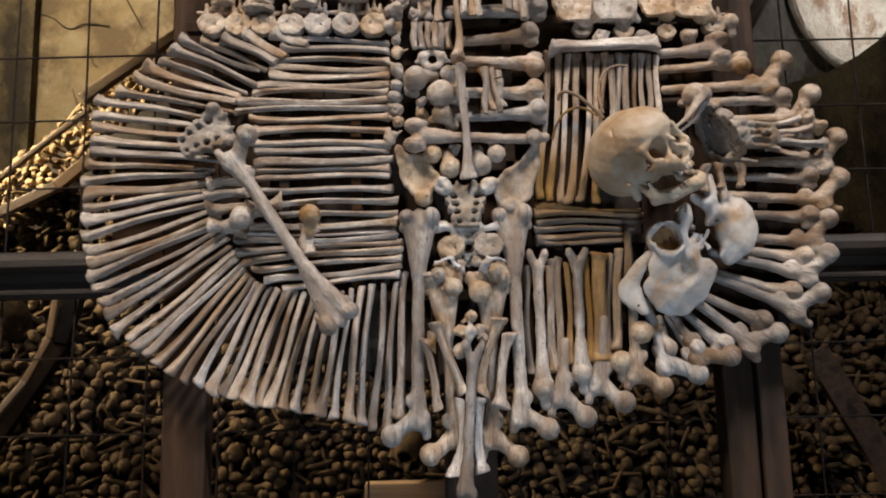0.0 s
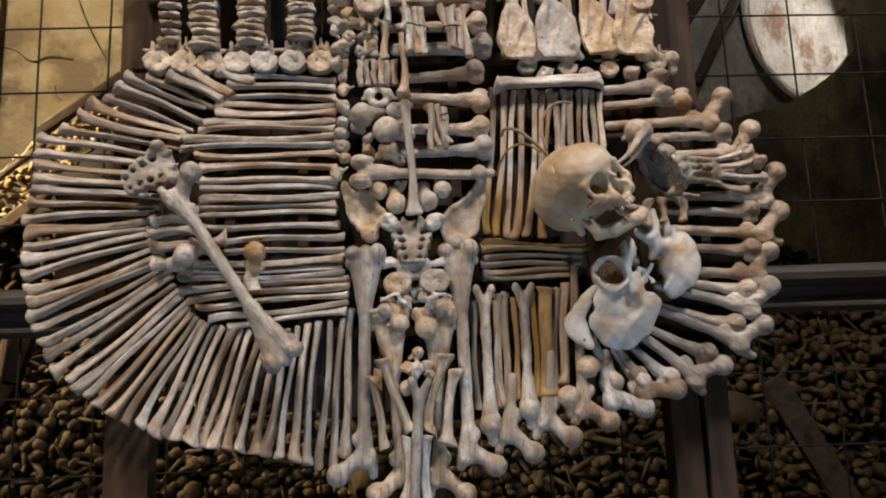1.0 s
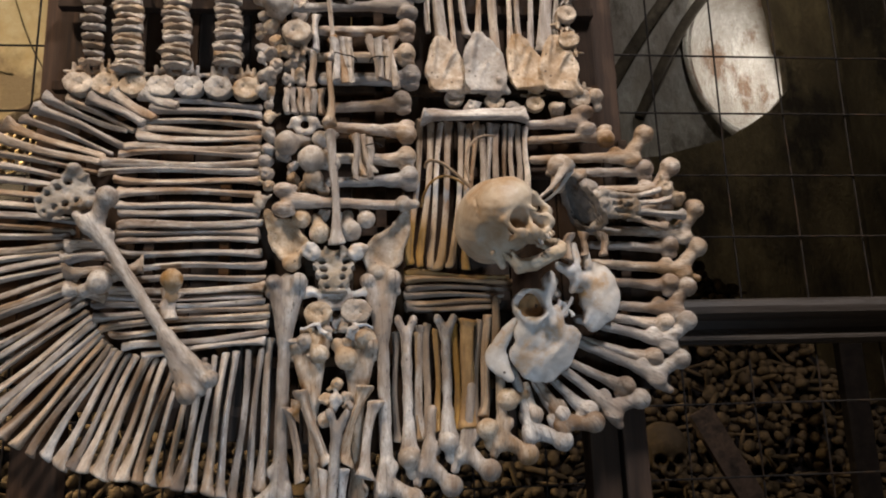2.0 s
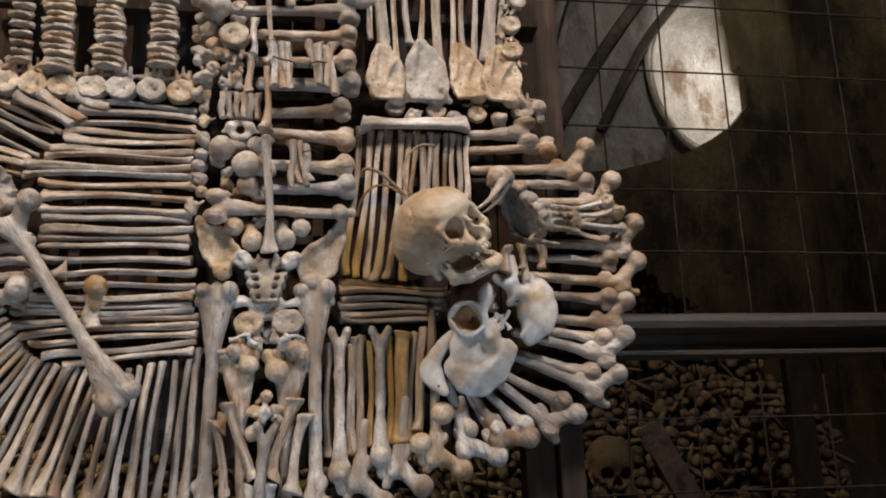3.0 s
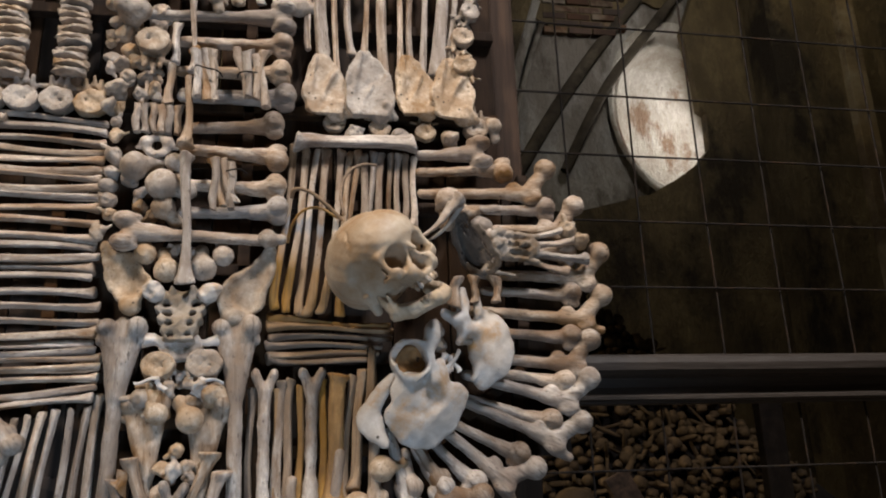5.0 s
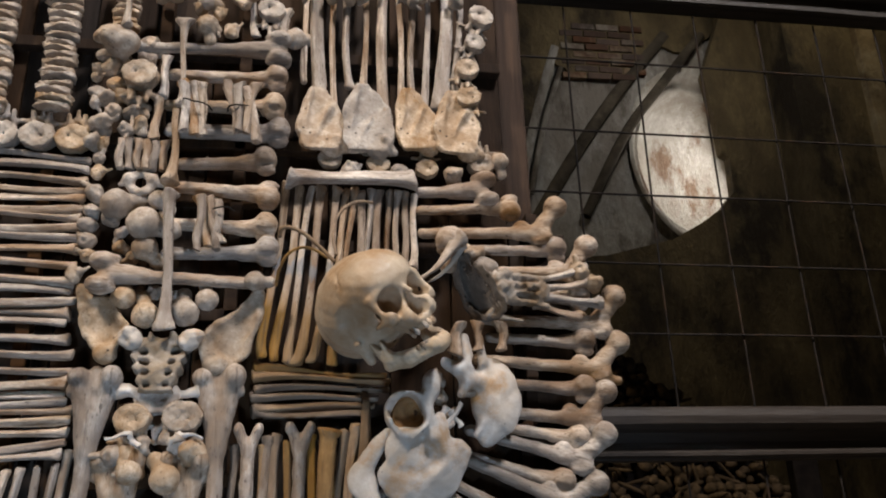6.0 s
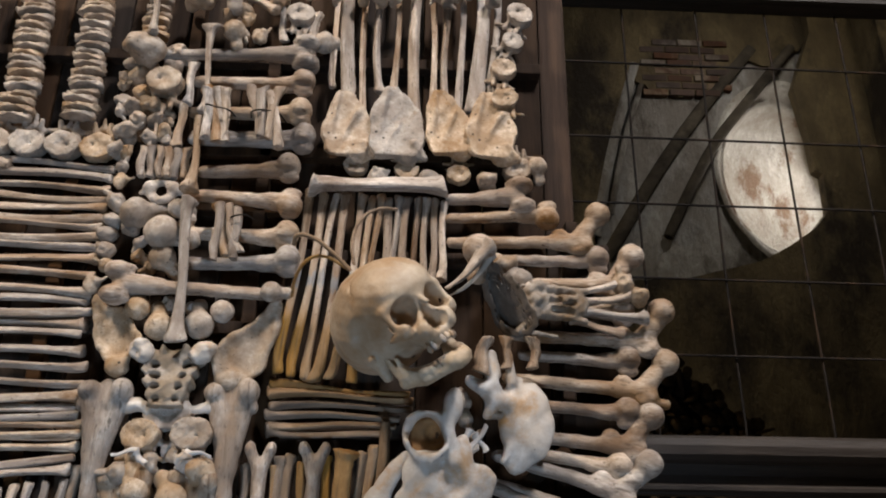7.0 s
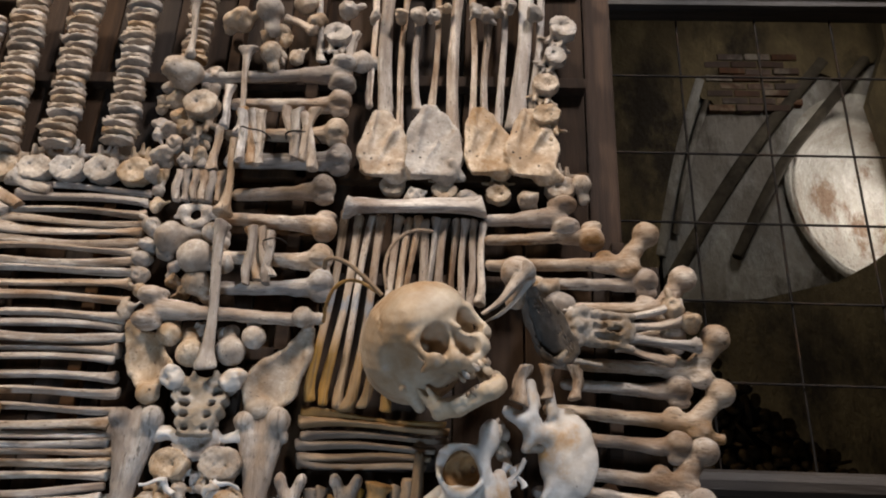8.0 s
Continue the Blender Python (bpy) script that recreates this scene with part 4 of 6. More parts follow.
H_WIRE, V_WIRE = [wire_mesh(4.85, s) for s in (1, 2)], [wire_mesh(2.15, s) for s in (3, 4)]
for i, z in enumerate((2.883, 2.686, 2.516, 2.346, 2.176, 1.757, 1.58, 1.405, 1.23, 1.06)):
    part("wire", H_WIRE[i % 2], grille, Matrix.Translation((-2.25, 0.0, z)))
for i in range(28):
    x = 0.885 + 0.177 * (i - 18)
    part("wire", V_WIRE[i % 2], grille, Matrix.Translation((x, 0.004, 0.9)) @ Matrix.Rotation(radians(-90), 4, "Y") @ Matrix.Rotation(radians(random.uniform(-0.2, 0.2)), 4, "Z"))


# ---- the pyramid of stacked bones behind the grille ----
def lump(rng, c, r, verts, faces, rings=5, seg=8):
    """One weathered bone end, broken shaft or knuckle in the pile."""
    kind = rng.random()
    sx, sy, sz = (rng.uniform(0.7, 1.2) for _ in range(3))
    if kind < 0.3:
        sz = rng.uniform(1.8, 3.0)
        sx *= 0.6
        sy *= 0.6
    rot = Euler([rng.uniform(0, 6.28) for _ in range(3)]).to_matrix()
    base, notch = len(verts), rng.uniform(0.2, 0.55) if kind > 0.5 else 0.0
    waist = 0.4 if kind < 0.3 else 0.0
    for i in range(rings + 1):
        th = math.pi * i / rings
        for j in range(seg):
            ph = 2 * math.pi * j / seg
            k = r * (1 + rng.uniform(-0.12, 0.12)) * (1 - notch * math.exp(-((ph - 3.1) / 0.6) ** 2)) * (1 - waist * math.sin(th) ** 4)
            q = rot @ Vector((k * sx * math.sin(th) * math.cos(ph), k * sy * math.sin(th) * math.sin(ph), k * sz * math.cos(th)))
            verts.append((c[0] + q.x, c[1] + q.y, c[2] + q.z))
    for i in range(rings):
        for j in range(seg):
            a, b = base + i * seg + j, base + i * seg + (j + 1) % seg
            faces.append((a, a + seg, b + seg, b))


def slope(x):
    """The height of the pile's sloping edge."""
    return min(2.84 + (x + 1.46) * 1.08, 2.60 - (x - 1.22) * 0.96)


def bone_pile(name, x0, x1, z0, z1, size, y, mat, label, seed, lean=0.25, band=9.0):
    rng = random.Random(seed)
    verts, faces = [], []
    z = z0
    while z < z1:
        x = x0 + rng.uniform(0, size)
        while x < x1:
            if slope(x) - band < z < slope(x):
                lump(rng, (x + rng.uniform(-0.3, 0.3) * size, y + lean * (z - 1.0) + rng.uniform(-0.25, 0.35) * size, z + rng.uniform(-0.3, 0.3) * size), size * rng.uniform(0.38, 0.66), verts, faces)
            x += size * rng.uniform(0.75, 1.1)
        z += size * 0.78
    me = mesh_of(name, verts, faces, mat)
    return tagged(new(name, me), label, "bones", "", "stuff")


bone_pile("bone_pile_left", -2.4, -0.55, 0.9, 2.62, 0.046, 2.75, DIMBONE, "brown stacked bones and skulls in a sloping pile", 3)
bone_pile("bone_pile_slope", -2.1, -0.75, 2.02, 3.3, 0.034, 2.69, LITBONE, "loose bones in a golden lit tone along the upper edge of the pile", 8, band=0.30)
bone_pile("bone_pile_middle", -0.55, 0.62, 0.9, 1.9, 0.042, 2.78, DIMBONE, "grey stacked bone ends in tight rows", 4)
bone_pile("bone_pile_right", 0.62, 2.1, 0.9, 2.6, 0.044, 2.75, DIMBONE, "dim brown heap of bones behind the wire", 5)


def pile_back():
    """A near-black sheet whose colour stands for the shade in the gaps between bones."""
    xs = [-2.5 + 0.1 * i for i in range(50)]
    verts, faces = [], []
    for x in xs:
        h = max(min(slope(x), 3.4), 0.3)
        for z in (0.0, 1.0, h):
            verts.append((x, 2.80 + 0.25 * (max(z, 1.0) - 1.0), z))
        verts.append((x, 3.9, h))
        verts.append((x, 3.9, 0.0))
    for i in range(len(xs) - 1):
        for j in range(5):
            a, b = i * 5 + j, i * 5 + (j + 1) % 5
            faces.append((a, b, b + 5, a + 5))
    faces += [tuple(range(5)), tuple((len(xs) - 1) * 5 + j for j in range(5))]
    tagged(new("pile_core", _poly("pile_core", verts, faces, BLACKWOOD)), "near-black sheet standing for shade between the stacked bones", "bones", "", "stuff")


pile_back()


def plank(name, p, q, w, thick, mat, label, category="plank", group=""):
    """A wooden plank from p to q whose broad side shows to the front."""
    p, q = Vector(p), Vector(q)
    L = (q - p).length
    x = (q - p).normalized()
    z = Vector((0, -1, 0))
    z = (z - x * z.dot(x)).normalized()
    m = Matrix((x, z.cross(x), z)).transposed().to_4x4()
    m.translation = p
    ob = new(name, box_mesh(name, (0, -w / 2, -thick / 2), (L, w / 2, thick / 2), mat, 0.004))
    ob.matrix_world = m
    return tagged(ob, label, category, group)


# ---- the wooden carrier of the coat of arms ----
def carrier_bottom(u):
    """The lower edge of the carrier boards under the bones."""
    s = max(-1, min(1, (u - 0.12) / 0.76))
    return 2.04 - 0.36 * math.sqrt(max(0, 1 - s * s))


def carrier_top(u):
    return 2.99 if -0.47 < u < 0.60 else (2.28 - 0.30 * (max(-0.47 - u, u - 0.60) / 0.2) ** 2)


carrier = tagged(new("carrier_board"), "dark stained boards that carry the bones", "board")
carrier.location = (0, BOARD + 0.022, 1.7)
for i in range(13):
    u0 = -0.64 + 0.1035 * i
    lo, hi = carrier_bottom(u0 + 0.05), carrier_top(u0 + 0.05)
    part("plank", box_mesh("plank", (u0 + 0.001, 0.0, lo - 1.7), (u0 + 0.102, 0.022, hi - 1.7), DARKWOOD, 0.002), carrier)


def batten(u0, v0, u1, v1, w=0.02):
    """A dark slat on the boards, on which the bones are wired."""
    d = Vector((u1 - u0, 0, v1 - v0))
    me = box_mesh("batten", (0, -0.022, -w / 2), (d.length, 0.001, w / 2), DARKWOOD, 0.002)
    part("batten", me, carrier, Matrix.Translation((u0, 0, v0 - 1.7)) @ d.to_track_quat("X", "Z").to_matrix().to_4x4())


for u0, v0, u1, v1 in ((-0.12, 1.76, -0.35, 1.80), (-0.35, 1.80, -0.52, 1.95), (-0.52, 1.95, -0.54, 2.10), (-0.54, 2.10, -0.46, 2.28), (-0.46, 2.28, -0.30, 2.37), (-0.30, 1.92, -0.30, 2.37), (-0.16, 1.86, -0.16, 2.37), (0.20, 1.80, 0.45, 1.80), (0.45, 1.80, 0.62, 1.93), (0.62, 1.93, 0.64, 2.29), (-0.5, 2.40, 0.60, 2.40), (-0.5, 2.58, 0.60, 2.58), (0.20, 1.95, 0.40, 1.95), (0.20, 2.22, 0.56, 2.22), (-0.10, 1.85, 0.18, 1.85), (-0.10, 2.10, 0.18, 2.10), (-0.10, 2.30, 0.22, 2.30), (-0.5, 2.80, 0.60, 2.80), (0.0, 1.70, 0.0, 2.9), (0.14, 1.70, 0.14, 2.9)):
    batten(u0, v0, u1, v1)
for x0, x1 in ((-0.54, -0.455), (0.606, 0.656)):
    post = new("upright_post", box_mesh("post", (x0, 1.546, 0.0), (x1, 1.60, 3.4), POSTWOOD, 0.006))
    tagged(post, "dark wooden post behind the coat of arms", "post", "posts of the carrier")
post = new("upright_post", box_mesh("post", (0.54, 1.548, 0.0), (0.598, 1.61, 3.4), DARKWOOD, 0.006))
tagged(post, "dark brown wooden post behind the coat of arms", "post", "posts of the carrier")
post = new("upright_post", box_mesh("post", (0.0, 1.549, 0.0), (0.10, 1.61, 1.72), DARKWOOD, 0.006))
tagged(post, "dark wooden post under the shield", "post", "posts of the carrier")

# boards that hold the sloping pile
plank("slope_board", (-1.27, 2.72, 2.70), (-0.85, 2.80, 3.06), 0.038, 0.03, RAILWOOD, "light brown board along the sloping bone pile", group="boards of the pile")
plank("slope_board", (-2.0, 2.66, 2.01), (-1.23, 2.70, 2.66), 0.018, 0.02, RAILWOOD, "thin light brown rail on the sloping bone pile", group="boards of the pile")
plank("slope_board", (-1.85, 2.62, 2.10), (-1.28, 2.64, 2.375), 0.034, 0.03, RAILWOOD, "light brown board below the bone pile", group="boards of the pile")
plank("slope_board", (-1.30, 2.63, 2.36), (-1.16, 2.66, 2.50), 0.04, 0.03, RAILWOOD, "short light brown board below the bone pile", group="boards of the pile")
plank("slope_board", (-2.3, 2.60, 0.22), (-1.25, 2.62, 1.84), 0.07, 0.04, BLACKWOOD, "dark slanting board before the stacked bones", group="boards of the pile")
plank("slope_board", (-1.25, 2.61, 1.83), (-1.20, 2.62, 2.04), 0.06, 0.04, BLACKWOOD, "dark short board before the stacked bones", group="boards of the pile")
plank("slope_board", (1.22, 2.62, 1.75), (2.08, 2.50, 0.0), 0.085, 0.03, DARKWOOD, "brown slanting board before the stacked bones", group="boards of the pile")
for a, b in zip([(-1.254, 2.003), (-1.273, 1.845), (-1.343, 1.709)], [(-1.273, 1.845), (-1.343, 1.709), (-1.437, 1.597)]):
    plank("slope_board", (a[0], 2.585, a[1]), (b[0], 2.585, b[1]), 0.022, 0.02, RAILWOOD, "narrow light brown board edging the stacked bones", group="boards of the pile")
plank("pile_upright", (1.76, 2.60, 0.0), (1.78, 2.62, 2.06), 0.085, 0.04, BLACKWOOD, "near-black wooden upright at the end of the bone pile", group="boards of the pile")
plank("shelf_board", (-0.25, 2.58, 1.345), (0.0, 2.58, 1.345), 0.05, 0.08, RAILWOOD, "small brown shelf board with a skull on it")


# ---- the coat of arms: slender bones fanned round the shield ----
FAN = "slender greyish-white shin bone of the fanned border"
FAN_G = "bones fanned round the shield"
slim(-0.333, 2.302, -0.464, 2.366, 0.0095, 0.0152, FAN, FAN_G, knob2=1.45)
slim(-0.347, 2.299, -0.507, 2.368, 0.0107, 0.0168, FAN, FAN_G, knob2=1.45)
slim(-0.352, 2.271, -0.524, 2.351, 0.0123, 0.0185, FAN, FAN_G, knob2=1.45)
slim(-0.372, 2.256, -0.545, 2.330, 0.0095, 0.0151, FAN, FAN_G, knob2=1.45)
slim(-0.385, 2.246, -0.576, 2.313, 0.0106, 0.0167, FAN, FAN_G, knob2=1.45)
slim(-0.393, 2.235, -0.597, 2.288, 0.0123, 0.0184, FAN, FAN_G, knob2=1.45)
slim(-0.396, 2.218, -0.630, 2.268, 0.0095, 0.0150, FAN, FAN_G, knob2=1.45)
slim(-0.412, 2.198, -0.670, 2.246, 0.0106, 0.0167, FAN, FAN_G, knob2=1.45)
slim(-0.412, 2.178, -0.672, 2.220, 0.0122, 0.0183, FAN, FAN_G, knob2=1.45)
slim(-0.417, 2.160, -0.671, 2.195, 0.0094, 0.0149, FAN, FAN_G, knob2=1.45)
slim(-0.422, 2.137, -0.675, 2.169, 0.0105, 0.0166, FAN, FAN_G, knob2=1.45)
slim(-0.421, 2.119, -0.676, 2.145, 0.0121, 0.0182, FAN, FAN_G, knob2=1.45)
slim(-0.432, 2.104, -0.681, 2.118, 0.0094, 0.0149, FAN, FAN_G, knob2=1.45)
slim(-0.440, 2.095, -0.687, 2.085, 0.0104, 0.0165, FAN, FAN_G, knob2=1.45)
slim(-0.442, 2.077, -0.681, 2.061, 0.0121, 0.0181, FAN, FAN_G, knob2=1.45)
slim(-0.440, 2.062, -0.685, 2.031, 0.0093, 0.0148, FAN, FAN_G, knob2=1.45)
slim(-0.437, 2.050, -0.680, 2.005, 0.0104, 0.0164, FAN, FAN_G, knob2=1.45)
slim(-0.435, 2.038, -0.682, 1.974, 0.0120, 0.0180, FAN, FAN_G, knob2=1.45)
slim(-0.425, 2.023, -0.677, 1.943, 0.0093, 0.0147, FAN, FAN_G, knob2=1.45)
slim(-0.419, 2.010, -0.667, 1.921, 0.0104, 0.0163, FAN, FAN_G, knob2=1.45)
slim(-0.413, 2.001, -0.666, 1.896, 0.0120, 0.0180, FAN, FAN_G, knob2=1.45)
slim(-0.410, 1.990, -0.657, 1.870, 0.0092, 0.0147, FAN, FAN_G, knob2=1.45)
slim(-0.405, 1.979, -0.640, 1.843, 0.0103, 0.0163, FAN, FAN_G, knob2=1.45)
slim(-0.402, 1.966, -0.631, 1.820, 0.0119, 0.0179, FAN, FAN_G, knob2=1.45)
slim(-0.399, 1.952, -0.617, 1.794, 0.0092, 0.0146, FAN, FAN_G, knob2=1.45)
slim(-0.391, 1.940, -0.588, 1.779, 0.0103, 0.0162, FAN, FAN_G, knob2=1.45)
slim(-0.383, 1.929, -0.576, 1.756, 0.0119, 0.0178, FAN, FAN_G, knob2=1.45)
slim(-0.376, 1.919, -0.556, 1.745, 0.0092, 0.0146, FAN, FAN_G, knob2=1.45)
slim(-0.371, 1.908, -0.536, 1.728, 0.0102, 0.0162, FAN, FAN_G, knob2=1.45)
slim(-0.363, 1.897, -0.510, 1.711, 0.0118, 0.0178, FAN, FAN_G, knob2=1.45)
slim(-0.356, 1.889, -0.486, 1.697, 0.0091, 0.0145, FAN, FAN_G, knob2=1.45)
slim(-0.347, 1.882, -0.459, 1.691, 0.0102, 0.0161, FAN, FAN_G, knob2=1.45)
slim(-0.336, 1.876, -0.433, 1.677, 0.0118, 0.0177, FAN, FAN_G, knob2=1.45)
slim(-0.322, 1.872, -0.409, 1.672, 0.0091, 0.0145, FAN, FAN_G, knob2=1.45)
slim(-0.307, 1.868, -0.393, 1.665, 0.0102, 0.0161, FAN, FAN_G, knob2=1.45)
slim(-0.290, 1.866, -0.366, 1.657, 0.0118, 0.0177, FAN, FAN_G, knob2=1.45)
slim(-0.272, 1.863, -0.344, 1.651, 0.0091, 0.0145, FAN, FAN_G, knob2=1.45)
slim(-0.256, 1.861, -0.323, 1.647, 0.0102, 0.0161, FAN, FAN_G, knob2=1.45)
slim(-0.239, 1.858, -0.304, 1.644, 0.0118, 0.0177, FAN, FAN_G, knob2=1.45)
slim(-0.222, 1.856, -0.279, 1.640, 0.0091, 0.0145, FAN, FAN_G, knob2=1.45)
slim(-0.203, 1.855, -0.252, 1.635, 0.0102, 0.0161, FAN, FAN_G, knob2=1.45)
slim(-0.186, 1.860, -0.228, 1.630, 0.0118, 0.0177, FAN, FAN_G, knob2=1.45)
slim(-0.169, 1.865, -0.203, 1.624, 0.0091, 0.0145, FAN, FAN_G, knob2=1.45)
slim(-0.150, 1.870, -0.179, 1.617, 0.0102, 0.0161, FAN, FAN_G, knob2=1.45)
slim(-0.132, 1.873, -0.157, 1.611, 0.0118, 0.0177, FAN, FAN_G, knob2=1.45)
slim(-0.107, 1.874, -0.133, 1.601, 0.0091, 0.0145, FAN, FAN_G, knob2=1.45)
slim(-0.086, 1.877, -0.108, 1.593, 0.0102, 0.0161, FAN, FAN_G, knob2=1.45)
slim(-0.068, 1.895, -0.084, 1.623, 0.0119, 0.0178, FAN, FAN_G, knob2=1.45)

ROW = "slender cream forearm bone lying level in a row"
ROW_G = "level bones of the shield field"
slim(-0.091, 2.352, -0.304, 2.364, 0.0107, 0.0124, ROW, ROW_G, d=0.011, knob2=1.25, knob1=1.0)
slim(-0.091, 2.334, -0.308, 2.346, 0.0118, 0.0147, ROW, ROW_G, d=0.013999999999999999, knob2=1.25, knob1=1.3)
slim(-0.091, 2.315, -0.328, 2.322, 0.0141, 0.0118, ROW, ROW_G, d=0.011, knob2=1.25, knob1=1.15)
slim(-0.091, 2.296, -0.327, 2.305, 0.0107, 0.0123, ROW, ROW_G, d=0.013999999999999999, knob2=1.25, knob1=1.0)
slim(-0.091, 2.282, -0.327, 2.287, 0.0118, 0.0146, ROW, ROW_G, d=0.011, knob2=1.25, knob1=1.5)
slim(-0.091, 2.265, -0.352, 2.270, 0.0140, 0.0118, ROW, ROW_G, d=0.013999999999999999, knob2=1.25, knob1=1.0)
slim(-0.092, 2.250, -0.361, 2.256, 0.0106, 0.0123, ROW, ROW_G, d=0.011, knob2=1.25, knob1=1.3)
slim(-0.092, 2.234, -0.392, 2.236, 0.0117, 0.0145, ROW, ROW_G, d=0.013999999999999999, knob2=1.25, knob1=1.15)
slim(-0.092, 2.218, -0.395, 2.218, 0.0139, 0.0117, ROW, ROW_G, d=0.011, knob2=1.25, knob1=1.0)
slim(-0.092, 2.197, -0.368, 2.199, 0.0106, 0.0122, ROW, ROW_G, d=0.013999999999999999, knob2=1.25, knob1=1.5)
slim(-0.091, 2.173, -0.357, 2.177, 0.0116, 0.0144, ROW, ROW_G, d=0.011, knob2=1.25, knob1=1.0)
slim(-0.091, 2.145, -0.361, 2.151, 0.0138, 0.0116, ROW, ROW_G, d=0.013999999999999999, knob2=1.25, knob1=1.3)
slim(-0.093, 2.130, -0.356, 2.136, 0.0105, 0.0121, ROW, ROW_G, d=0.011, knob2=1.25, knob1=1.15)
slim(-0.086, 2.114, -0.357, 2.113, 0.0116, 0.0143, ROW, ROW_G, d=0.013999999999999999, knob2=1.25, knob1=1.0)
slim(-0.092, 2.096, -0.361, 2.100, 0.0138, 0.0116, ROW, ROW_G, d=0.011, knob2=1.25, knob1=1.5)
slim(-0.094, 2.080, -0.355, 2.082, 0.0104, 0.0121, ROW, ROW_G, d=0.013999999999999999, knob2=1.25, knob1=1.0)
slim(-0.087, 2.055, -0.357, 2.057, 0.0115, 0.0142, ROW, ROW_G, d=0.011, knob2=1.25, knob1=1.3)
slim(-0.078, 2.032, -0.311, 2.029, 0.0137, 0.0115, ROW, ROW_G, d=0.013999999999999999, knob2=1.25, knob1=1.15)
slim(-0.079, 2.008, -0.333, 2.007, 0.0104, 0.0120, ROW, ROW_G, d=0.011, knob2=1.25, knob1=1.0)
slim(-0.079, 1.987, -0.364, 1.986, 0.0114, 0.0141, ROW, ROW_G, d=0.013999999999999999, knob2=1.25, knob1=1.5)
slim(-0.084, 1.971, -0.375, 1.974, 0.0136, 0.0114, ROW, ROW_G, d=0.011, knob2=1.25, knob1=1.0)
slim(-0.079, 1.962, -0.391, 1.960, 0.0103, 0.0119, ROW, ROW_G, d=0.013999999999999999, knob2=1.25, knob1=1.3)
slim(-0.070, 1.951, -0.390, 1.939, 0.0114, 0.0141, ROW, ROW_G, d=0.011, knob2=1.25, knob1=1.15)
slim(-0.070, 1.938, -0.374, 1.919, 0.0135, 0.0114, ROW, ROW_G, d=0.013999999999999999, knob2=1.25, knob1=1.0)
slim(-0.072, 1.922, -0.358, 1.903, 0.0103, 0.0119, ROW, ROW_G, d=0.011, knob2=1.25, knob1=1.5)
slim(-0.072, 1.904, -0.333, 1.884, 0.0113, 0.0140, ROW, ROW_G, d=0.013999999999999999, knob2=1.25, knob1=1.0)
slim(-0.077, 1.889, -0.299, 1.868, 0.0135, 0.0113, ROW, ROW_G, d=0.011, knob2=1.25, knob1=1.3)
slim(-0.313, 2.312, -0.423, 2.366, 0.0169, 0.0236, ROW, ROW_G, d=0.018, knob2=1.35)
slim(-0.296, 2.321, -0.378, 2.377, 0.0169, 0.0236, ROW, ROW_G, d=0.018, knob2=1.35)
slim(-0.252, 2.346, -0.322, 2.376, 0.0169, 0.0237, ROW, ROW_G, d=0.018, knob2=1.35)
slim(-0.365, 2.076, -0.446, 2.073, 0.0165, 0.0230, ROW, ROW_G, d=0.018, knob2=1.35)
slim(-0.364, 2.054, -0.451, 2.049, 0.0164, 0.0230, ROW, ROW_G, d=0.018, knob2=1.35)
slim(-0.353, 2.023, -0.443, 2.020, 0.0164, 0.0229, ROW, ROW_G, d=0.018, knob2=1.35)
slim(-0.363, 1.975, -0.436, 1.989, 0.0163, 0.0228, ROW, ROW_G, d=0.018, knob2=1.35)

# the large bone laid across, a pierced sacrum and two ball ends
femur(-0.176, 1.792, -0.394, 2.125, -1, d=0.075, full=True, label='large pale thigh bone laid slanting across the others', group='large single bones')
placed("sacrum", sacrum_mesh(2, GREYBONE, 0.6), -0.440, 2.156, 0.055, -62, "grey-white pierced sacrum bone laid on the fan", size=(0.9, 0.95, 1.0))
knuckle(-0.367, 1.996, 0.055, 1.05, -75)
knuckle(-0.240, 1.997, 0.06, 0.95, -15)
slim(-0.246, 1.980, -0.251, 1.927, 0.0283, 0.0261, "stump of a thigh bone under its ball head", "large single bones", d=0.045)
slim(-0.358, 2.014, -0.295, 2.023, 0.0262, 0.0218, "stump of a thigh bone beside its ball head", "large single bones", d=0.04)

# ---- upper border of vertebrae ----
vertebra(-0.441, 2.394, 0, 1.0, 0.016)
vertebra(-0.389, 2.392, 0, 1.0, 0.016)
vertebra(-0.339, 2.391, 0, 0.95, 0.016)
vertebra(-0.285, 2.390, 0, 1.0, 0.016)
vertebra(-0.232, 2.389, 0, 1.0, 0.016)
vertebra(-0.176, 2.388, 0, 1.0, 0.016)
vertebra(-0.121, 2.386, 0, 1.0, 0.016)
vertebra(0.291, 2.370, 0, 0.72, 0.016, 'vertebrae under the shoulder blades')
vertebra(0.372, 2.362, 0, 0.72, 0.016, 'vertebrae under the shoulder blades')
vertebra(0.456, 2.359, 0, 0.72, 0.016, 'vertebrae under the shoulder blades')
vertebra(0.552, 2.371, 0, 0.85, 0.016, 'vertebrae under the shoulder blades')
chunk(0.503, 2.353, 0.016, 1.15, 0)
chunk(0.413, 2.350, 0.016, 1.15, 0)
chunk(0.323, 2.348, 0.016, 1.15, 0)
knuckle(0.584, 2.378, 0.02, 0.75, 0)

